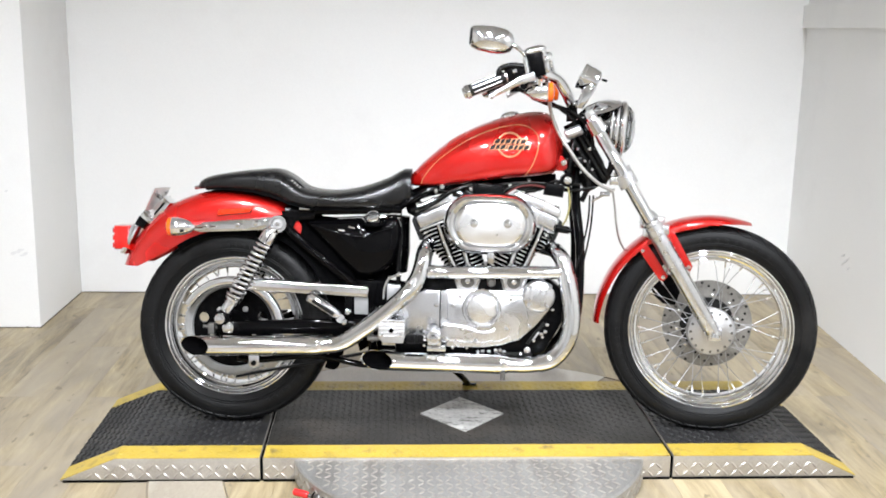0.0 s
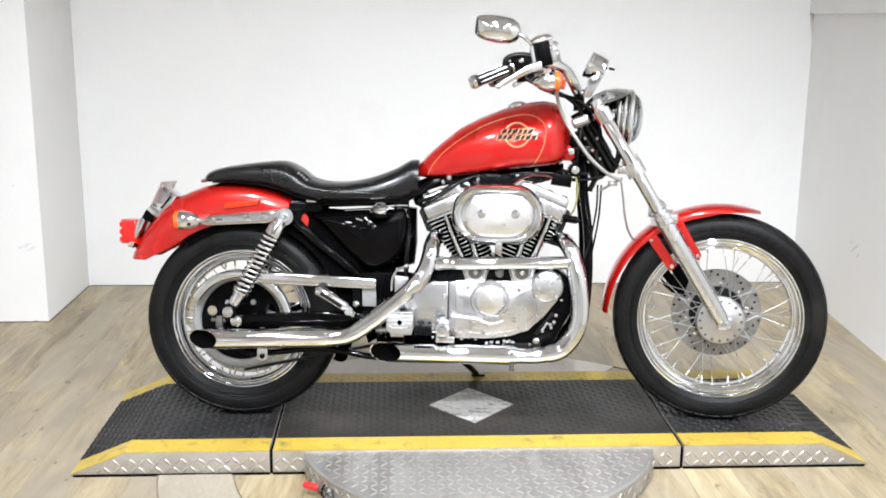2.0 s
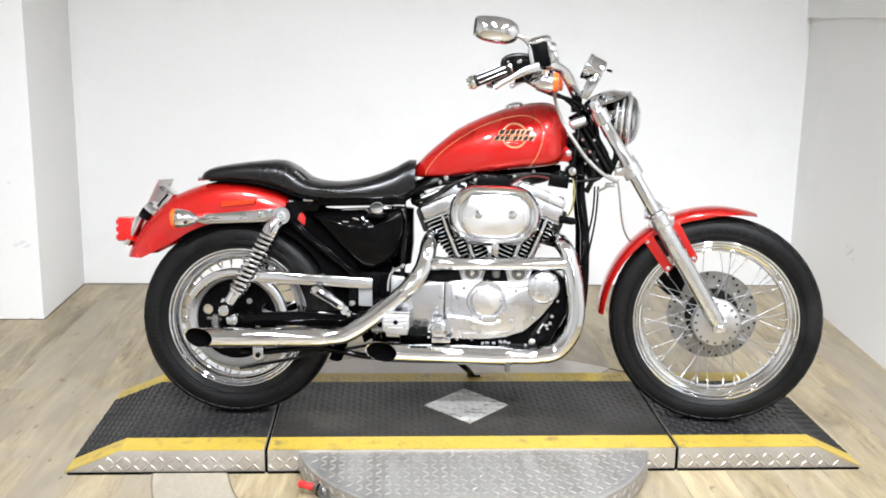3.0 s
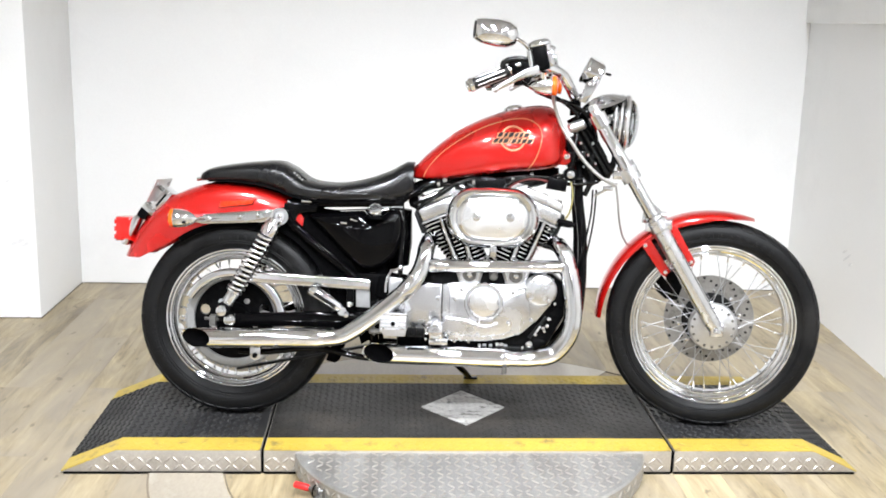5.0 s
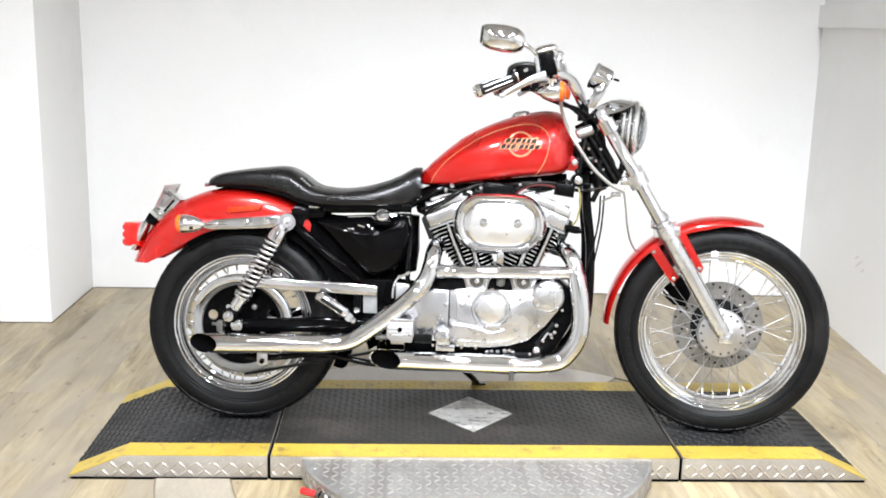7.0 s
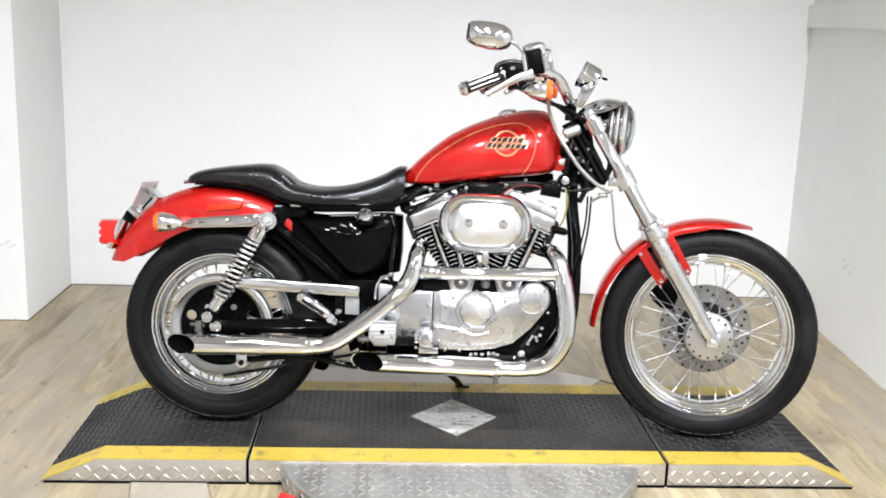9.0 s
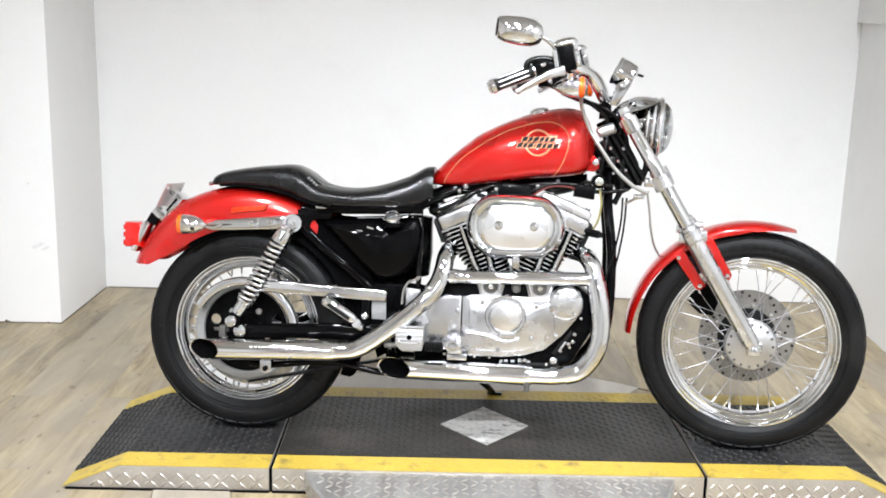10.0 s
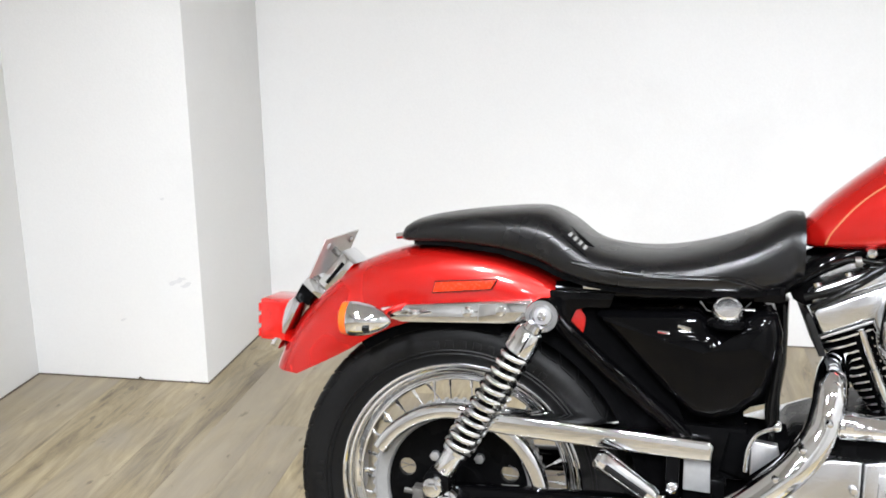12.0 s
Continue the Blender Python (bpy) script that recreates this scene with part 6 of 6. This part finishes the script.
# headlamp with visor
HC = Vector((1.203, 0, 0.974))
hm = STEER @ Matrix.Translation(HC) @ pose(0, 0, 0, 0, 4, 0) @ Matrix.Rotation(radians(-90), 4, "Z")
lamp = part("headlight", geo(lathe([(0.014, -0.062), (0.042, -0.056), (0.066, -0.038), (0.078, -0.012), (0.082, 0.010)], 40, True)), CHROME, bike, "chrome headlight shell", m=hm)
def ring_bar(r, y, t, n=48):
    """A round-section ring about the lamp's axis."""
    return lathe([(r + t * math.cos(q), y + t * 0.9 * math.sin(q)) for q in [2 * math.pi * i / 12 for i in range(13)]], n)


part("bezel", geo(ring_bar(0.0815, 0.0235, 0.0105)), CHROME, lamp, "chrome headlight rim", angle=60)
for r, y, t in ((0.0830, 0.0045, 0.0090), (0.0790, -0.0125, 0.0085)):
    part("bezel_band", geo(ring_bar(r, y, t)), CHROME, lamp, angle=60)
part("reflector", geo(lathe([(0.010, -0.010), (0.035, -0.002), (0.060, 0.010), (0.077, 0.027)], 40, True)), BRIGHT, lamp)
part("glass", geo(lathe([(0.079, 0.028), (0.075, 0.041), (0.060, 0.054), (0.034, 0.063), (0.002, 0.066)], 40)), LENS, lamp, "clear domed headlight glass", angle=60)
VISOR = [(1.088, 1.020, 0.030, 0.012), (1.112, 1.044, 0.055, 0.026), (1.148, 1.062, 0.076, 0.042), (1.182, 1.067, 0.086, 0.036), (1.210, 1.063, 0.080, 0.020), (1.222, 1.058, 0.060, 0.008)]
rows = VISOR + [(x, z - 0.003, w * 0.985, d) for x, z, w, d in reversed(VISOR)]
part("headlight_visor", geo(loft([[(x, q * w, z - d * q * q) for q in [k / 8 - 1 for k in range(17)]] for x, z, w, d in rows], False, False)), CHROME, bike, "chrome headlight visor", m=STEER, angle=60)
part("lamp_bracket", geo(prism([(1.105, 1.015), (1.16, 1.035), (1.215, 1.045), (1.208, 1.030), (1.16, 1.012), (1.12, 0.98), (1.10, 0.99)], -0.020, 0.020, 0.004)), DULL, bike, m=STEER)
part("regulator_box", geo(block((0, 0, 0), (0.090, 0.070, 0.170), 0.010)), DULL, bike, "black box behind the fork", m=pose(1.112, -0.01, 0.862, 0, -32, 0))
part("wiring_nest", geo(tube(curve([(1.10, -0.05, 1.0), (1.15, -0.065, 0.985), (1.175, -0.07, 0.93), (1.19, -0.06, 0.86), (1.17, -0.04, 0.80)], 6), 0.010, 8),
                        tube(curve([(1.09, -0.03, 1.02), (1.16, -0.05, 0.995), (1.20, -0.05, 0.93), (1.20, -0.04, 0.85)], 6), 0.008, 8),
                        tube(curve([(1.06, -0.04, 0.90), (1.09, -0.06, 0.85), (1.12, -0.06, 0.80), (1.10, -0.05, 0.74)], 6), 0.009, 8),
                        tube([(1.060, -0.058, 0.945), (1.150, -0.058, 0.800)], 0.009, 8), tube([(1.082, -0.064, 0.948), (1.168, -0.064, 0.810)], 0.007, 8), tube([(1.100, -0.056, 0.950), (1.182, -0.056, 0.820)], 0.008, 8),
                        block((1.045, -0.05, 0.868), (0.05, 0.03, 0.02), 0.006), block((1.085, -0.066, 0.865), (0.028, 0.016, 0.034), 0.005)), CABLE, bike, "black wiring behind the headlight", angle=60)
for c in ((1.080, 0.905), (1.104, 0.868), (1.128, 0.842), (1.092, 0.832), (1.118, 0.905)):
    part("clip", geo(knob(c, 0.0055, -0.062, -0.076, 8)), CHROME, frame_part)
part("switch_body", geo(stick((1.048, -0.06, 0.806), (1.048, -0.100, 0.806), 0.021, 20)), DULL, bike)
part("key_switch", geo(knob((1.048, 0.806), 0.013, -0.098, -0.112, 20)), CHROME, bike, "chrome key switch")
part("fork_lock", geo(tube([(1.040, -0.075, 0.948), (1.044, -0.075, 0.950), (1.086, -0.075, 0.966), (1.090, -0.075, 0.968)], [0.012, 0.0165, 0.0165, 0.012], 20), tube([(1.058, -0.075, 0.955), (1.064, -0.075, 0.957)], 0.0185, 20)), SATIN, bike, "grey metal fork lock barrel")

# speedometer on its bracket
gauge = part("speedometer", geo(([(p[1], p[0], p[2]) for p in lathe([(0.030, -0.028), (0.039, -0.022), (0.041, 0.0), (0.041, 0.022), (0.043, 0.024), (0.043, 0.032), (0.038, 0.034)], 36, True)[0]],
                                lathe([(0.030, -0.028), (0.039, -0.022), (0.041, 0.0), (0.041, 0.022), (0.043, 0.024), (0.043, 0.032), (0.038, 0.034)], 36, True)[1])), CHROME, bike, "chrome speedometer", m=STEER @ pose(1.120, 0, 1.128, 0, 205, 0))
part("gauge_face", geo(([(0.0342, p[0], p[2]) for p in lathe([(0.001, 0), (0.037, 0)], 32)[0]], lathe([(0.001, 0), (0.037, 0)], 32)[1])), FINBLACK, gauge, m=Matrix.Translation((0.0, 0, 0)))
for y in (-0.046, 0.046):
    part("gauge_bracket", geo(prism([(1.075, 1.04), (1.10, 1.035), (1.140, 1.10), (1.125, 1.115), (1.098, 1.10)], y, y * 1.09, 0.001)), CHROME, gauge, m=pose(1.120, 0, 1.128, 0, 205, 0).inverted())
part("gauge_knob", geo(stick((1.158, -0.02, 1.128), (1.172, -0.03, 1.124), 0.004)), DULL, gauge, m=pose(1.120, 0, 1.128, 0, 205, 0).inverted())

# handlebar: built straight ahead, then turned with the fork
bar_r = [us(*p) for p in ((1.062, 0, 1.045), (1.062, -0.05, 1.045), (1.048, -0.10, 1.050), (1.028, -0.15, 1.075), (1.000, -0.19, 1.108), (0.967, -0.225, 1.120), (0.925, -0.245, 1.122), (0.829, -0.255, 1.108), (0.735, -0.260, 1.067))]
bar_l = [Vector((p.x, -p.y, p.z)) for p in bar_r]
handlebar = part("handlebar", geo(tube(curve(bar_l[::-1] + bar_r[1:], 8), 0.0155, 16)), CHROME, bike, "chrome pull-back handlebar", m=STEER, angle=60)
part("bar_riser", geo(*[block((1.066, y, 1.026), (0.034, 0.028, 0.062), 0.008) for y in (-0.04, 0.04)], block((1.066, 0, 1.054), (0.036, 0.11, 0.016), 0.006)), BLACK, bike, "black handlebar riser", m=STEER)
for s in (-1, 1):
    f = lambda p: Vector((p.x, p.y * -s, p.z))
    a, b = f(us(0.838, -0.254, 1.110)), f(us(0.727, -0.260, 1.063))
    d = (b - a).normalized()
    gr = part("grip", geo(tube([a, a + (b - a) * 0.03, a + (b - a) * 0.95, b], [0.0165, 0.0185, 0.0185, 0.0165], 24)), GRIPRUB, handlebar, "black rubber grip with chrome bands")
    part("grip_end", geo(tube([b - d * 0.010, b - d * 0.008, b + d * 0.004, b + d * 0.008], [0.0175, 0.0208, 0.0208, 0.016], 24)), CHROME, gr, "chrome grip end")
    part("grip_badge", geo(tube([b + d * 0.004, b + d * 0.012, b + d * 0.0145], [0.0165, 0.0165, 0.012], 24)), CHROME, gr)
    side = d.orthogonal().normalized()
    for i in range(8):
        o = (side * math.cos(i * math.pi / 4 + 0.3) + d.cross(side) * math.sin(i * math.pi / 4 + 0.3)) * 0.0157
        part("grip_band", geo(tube([a + d * 0.012 + o, a + d * 0.016 + o, b - d * 0.020 + o, b - d * 0.016 + o], [0.002, 0.0038, 0.0038, 0.002], 8)), SATIN, gr)
    q = a - d * 0.030
    turnm = (-d).to_track_quat("X", "Z").to_matrix().to_4x4()
    sw = part("switch_housing", geo(block((0, 0, -0.006), (0.052, 0.044, 0.054), 0.010)), DULL, handlebar, "black switch housing", m=Matrix.Translation(q) @ turnm)
    part("switch_button", geo(block((0.0, -0.023, 0.006), (0.014, 0.006, 0.010), 0.002)), CHROME, sw)
    part("switch_lead", geo(stick((-0.012, -0.008, -0.03), (-0.020, -0.010, -0.052), 0.014, 14)), DULL, sw)
    ms = part("lever_perch", geo(block((0, 0, 0.002), (0.044, 0.056, 0.074), 0.008)), DULL, handlebar, "black lever perch with reservoir", m=Matrix.Translation(f(us(0.930, -0.255, 1.146))) @ pose(0, 0, 0, 0, -14, 6 * -s))
    part("perch_lid", geo(loft([[(x, z, y) for x, z in oval(0.004, 0, hx, hz, 32)] for hx, hz, y in ((0.033, 0.028, 0.036), (0.036, 0.031, 0.038), (0.036, 0.031, 0.044), (0.031, 0.026, 0.051), (0.020, 0.016, 0.0555), (0.006, 0.004, 0.057))])), CHROME, ms, angle=60)
    part("switch_block", geo(block((-0.050, 0, -0.016), (0.026, 0.046, 0.036), 0.007)), DULL, ms)
    part("clamp_post", geo(stick((-0.032, -0.022, -0.034), (-0.030, -0.024, 0.030), 0.0075, 14)), CHROME, ms)
    part("perch_clamp", geo(block((0.028, 0, -0.004), (0.018, 0.034, 0.05), 0.006)), CHROME, ms)
    part("perch_bolt", geo(stick((0.028, -0.02, 0.020), (0.028, -0.02, 0.034), 0.006)), CHROME, ms)
    lever = [f(us(*p)) for p in ((0.922, -0.275, 1.112), (0.888, -0.292, 1.100), (0.846, -0.298, 1.078), (0.812, -0.300, 1.058), (0.792, -0.300, 1.046))]
    blade, rings = curve(lever, 6), []
    for i, c in enumerate(blade):
        d2 = (blade[min(i + 1, len(blade) - 1)] - blade[max(i - 1, 0)]).normalized()
        out = d2.cross(Vector((0, 0, 1))).normalized()
        k = i / (len(blade) - 1)
        tall, thick = 0.0165 - 0.0105 * k ** 0.7, 0.0075 - 0.003 * k
        if k > 0.86:
            tall, thick = (0.0085, 0.0085) if k < 0.98 else (0.004, 0.004)
        up = out.cross(d2)
        rings.append([c + out * thick * math.cos(t) + up * tall * math.sin(t) for t in [2 * math.pi * j / 14 for j in range(14)]])
    part("lever", geo(loft(rings)), ALLOY, handlebar, "alloy hand lever", angle=60)
    # bullet turn signal under the bar
    t0 = f(us(0.972, -0.258, 1.068))
    prof = [(0.0265, 0.0), (0.0285, -0.005), (0.0275, -0.024), (0.0225, -0.046), (0.0135, -0.066), (0.002, -0.078)]
    sh = lathe(prof, 28, True)
    ts = part("front_signal", geo(([(p[1], p[0], p[2]) for p in sh[0]], sh[1])), CHROME, bike, "chrome front turn signal", m=STEER @ Matrix.Translation(t0))
    ln3 = lathe([(0.0275, -0.004), (0.0295, -0.001), (0.0295, 0.005), (0.0275, 0.010), (0.018, 0.013), (0.002, 0.0145)], 28, True)
    part("lens", geo(([(p[1], p[0], p[2]) for p in ln3[0]], ln3[1])), AMBER, ts, "amber lens")
    part("stem", geo(stick((-0.03, 0, 0), Vector((-0.030, 0.02 * s, 0.040)), 0.008)), CHROME, ts)
# mirror on the near side
mr = Matrix.Translation(us(0.797, -0.272, 1.219)) @ pose(0, 0, 0, 0, 6, 14)
rings = []
for x, hy, hz, up in ((-0.065, 0.012, 0.020, 0.004), (-0.062, 0.024, 0.034, 0.003), (-0.040, 0.036, 0.041, 0.001), (0.0, 0.044, 0.045, 0.0), (0.035, 0.042, 0.042, -0.001), (0.056, 0.032, 0.032, -0.002), (0.066, 0.012, 0.014, -0.003)):
    rings.append([(x, hy * math.cos(t) * 0.9, hz * 0.9 * math.sin(t) + up - 0.003) for t in [2 * math.pi * i / 28 for i in range(28)]])
mir = part("mirror", geo(loft(rings)), CHROME, bike, "chrome oval mirror", m=STEER @ mr, angle=60)
# The glass is coloured flat black in place of a dark reflection.
part("mirror_glass", geo(([(-0.0655, 0.05 * math.cos(t) * 0.36, 0.027 * math.sin(t)) for t in [2 * math.pi * i / 24 for i in range(24)]], [tuple(range(24))])), FINBLACK, mir)
part("mirror_stem", geo(tube(curve([us(0.852, -0.272, 1.205), us(0.880, -0.268, 1.188), us(0.905, -0.262, 1.160), us(0.916, -0.258, 1.128)], 8), 0.006, 10)), CHROME, mir, m=mr.inverted(), angle=60)

# cables and hoses
part("brake_hose", geo(tube(curve([(0.945, -0.25, 1.10), (0.972, -0.22, 1.060), (0.985, -0.15, 1.020), (1.010, -0.125, 0.960), (1.045, -0.13, 0.905), (1.090, -0.13, 0.845), (1.145, -0.125, 0.797), (1.190, -0.11, 0.776)], 8), 0.0055, 10)), BRAID, bike, "braided front brake hose", angle=60)
part("lower_hose", geo(tube(curve([(1.192, -0.10, 0.772), (1.203, -0.08, 0.72), (1.215, -0.05, 0.66), (1.240, 0.0, 0.60), (1.30, 0.05, 0.53)], 8), 0.0032, 8)), BRAID, bike, angle=60)
part("hose_clip", geo(stick((1.125, -0.10, 0.742), (1.195, -0.11, 0.782), 0.004), block((1.165, -0.112, 0.766), (0.03, 0.012, 0.014), 0.004)), CHROME, bike)
for pts, r, ma in (([(0.93, -0.10, 1.062), (0.98, -0.08, 1.045), (1.05, -0.06, 1.025), (1.10, -0.05, 0.99), (1.13, -0.05, 0.92), (1.11, -0.06, 0.82)], 0.007, CABLE),
                   ([(0.88, -0.25, 1.075), (0.95, -0.20, 1.048), (1.01, -0.10, 1.035), (1.07, -0.06, 0.98), (1.06, -0.07, 0.88), (1.05, -0.07, 0.80)], 0.006, CABLE),
                   ([(1.122, -0.08, 0.76), (1.118, -0.09, 0.68), (1.098, -0.10, 0.58), (1.078, -0.10, 0.51)], 0.003, CABLE),
                   ([(1.135, -0.07, 0.76), (1.128, -0.08, 0.66), (1.110, -0.09, 0.56), (1.095, -0.09, 0.50)], 0.003, CABLE),
                   ([(1.050, -0.09, 0.79), (1.058, -0.10, 0.74), (1.050, -0.10, 0.69), (1.035, -0.09, 0.66)], 0.003, WIRE),
                   ([(0.585, -0.06, 0.705), (0.65, -0.07, 0.745), (0.72, -0.07, 0.775), (0.82, -0.08, 0.785), (0.93, -0.09, 0.795), (1.05, -0.08, 0.775), (1.14, -0.06, 0.785)], 0.006, CABLE),
                   ([(0.56, -0.08, 0.700), (0.62, -0.09, 0.722), (0.69, -0.09, 0.765), (0.75, -0.08, 0.785)], 0.007, CABLE),
                   ([(0.57, -0.09, 0.685), (0.60, -0.10, 0.705), (0.65, -0.09, 0.735), (0.70, -0.08, 0.770)], 0.005, CABLE),
                   ([(0.85, -0.10, 0.755), (0.90, -0.11, 0.785), (0.96, -0.10, 0.787), (1.0, -0.09, 0.770)], 0.0032, MAROON),
                   ([(0.83, -0.10, 0.745), (0.86, -0.11, 0.775), (0.92, -0.11, 0.795), (0.98, -0.10, 0.795)], 0.0045, CABLE)):
    part("cable", geo(tube(curve(pts, 8), r, 8)), ma, bike, angle=60)
part("cable_guide", geo(tube(curve([(0.818, -0.27, 1.112), (0.822, -0.27, 1.130), (0.842, -0.27, 1.140), (0.870, -0.27, 1.143), (0.905, -0.27, 1.138)], 8), 0.0085, 10)), CABLE, bike, angle=60)
part("ignition_module", geo(block((0, 0, 0), (0.062, 0.04, 0.040), 0.008)), DULL, bike, "dark plastic module under the tank", m=pose(1.008, -0.085, 0.775, 0, 8, 0))
part("plug_lead", geo(stick((1.02, -0.095, 0.655), (1.055, -0.11, 0.650), 0.012, 14), stick((1.05, -0.11, 0.650), (1.066, -0.112, 0.648), 0.008, 12)), DULL, bike)
part("carburettor", geo(block((0.80, -0.06, 0.755), (0.10, 0.08, 0.07), 0.012), stick((0.76, -0.09, 0.785), (0.80, -0.09, 0.785), 0.008)), DULL, bike, "carburettor below the tank")
part("tank_bolt", geo(knob((0.655, 0.778), 0.010, -0.05, -0.09, 12)), CHROME, tank)
part("engine_mount", geo(prism([(0.60, 0.70), (0.66, 0.745), (0.72, 0.772), (0.74, 0.76), (0.69, 0.725), (0.62, 0.68)], -0.05, -0.062, 0.002)), DULL, bike)
part("tank_underside", geo(block((0.85, 0, 0.796), (0.34, 0.07, 0.030), 0.008, pose(0, 0, 0, 0, -5, 0))), SHADEBLACK, bike)
# loose wiring and hoses below the tank
random.seed(21)
for i in range(9):
    x0 = 0.60 + 0.045 * i
    z0 = 0.752 + 0.075 * (x0 - 0.60)
    pts = [(x0 + 0.03 * k + random.uniform(-0.01, 0.01), -0.075 - random.uniform(0, 0.02), z0 + 0.005 * k + random.uniform(-0.012, 0.014)) for k in range(5)]
    part("loom", geo(tube(curve(pts, 6), random.choice((0.004, 0.006, 0.008)), 8)), CABLE, bike, angle=60)
for x0, z0 in ((0.632, 0.762), (0.742, 0.772), (0.865, 0.785), (0.925, 0.800), (1.010, 0.800)):
    part("hose_clamp", geo(stick((x0, -0.085, z0), (x0 + 0.009, -0.085, z0 + 0.001), 0.0085, 12)), STEEL, bike)

# ---- floor planks ----
random.seed(7)
PW = 0.152
plank_meshes = {}


def plank_mesh(length):
    if length not in plank_meshes:
        w, h = PW - 0.0004, length - 0.0004
        b = 0.0004
        v = [(-w / 2, -h / 2, -0.004), (w / 2, -h / 2, -0.004), (w / 2, h / 2, -0.004), (-w / 2, h / 2, -0.004),
             (-w / 2, -h / 2, -b), (w / 2, -h / 2, -b), (w / 2, h / 2, -b), (-w / 2, h / 2, -b),
             (-w / 2 + b, -h / 2 + b, 0), (w / 2 - b, -h / 2 + b, 0), (w / 2 - b, h / 2 - b, 0), (-w / 2 + b, h / 2 - b, 0)]
        f = [(8, 9, 10, 11)] + [(i, (i + 1) % 4, (i + 1) % 4 + 4, i + 4) for i in range(4)] + [(i + 4, (i + 1) % 4 + 4, (i + 1) % 4 + 8, i + 8) for i in range(4)]
        plank_meshes[length] = geo((v, f)).mesh("plank", [PLANK], 10)
    return plank_meshes[length]


x = -2.40 + PW / 2
while x < 1.93:
    yy, first = 2.24, True
    while yy > FRONT:
        ln_ = random.choice((0.305, 0.61, 0.915)) if first else (1.22 if yy > -3.0 else 2.44)
        first = False
        part("plank", plank_mesh(ln_), PLANK, floor, m=Matrix.Translation((x, yy - ln_ / 2, 0)))
        yy -= ln_
    x += PW
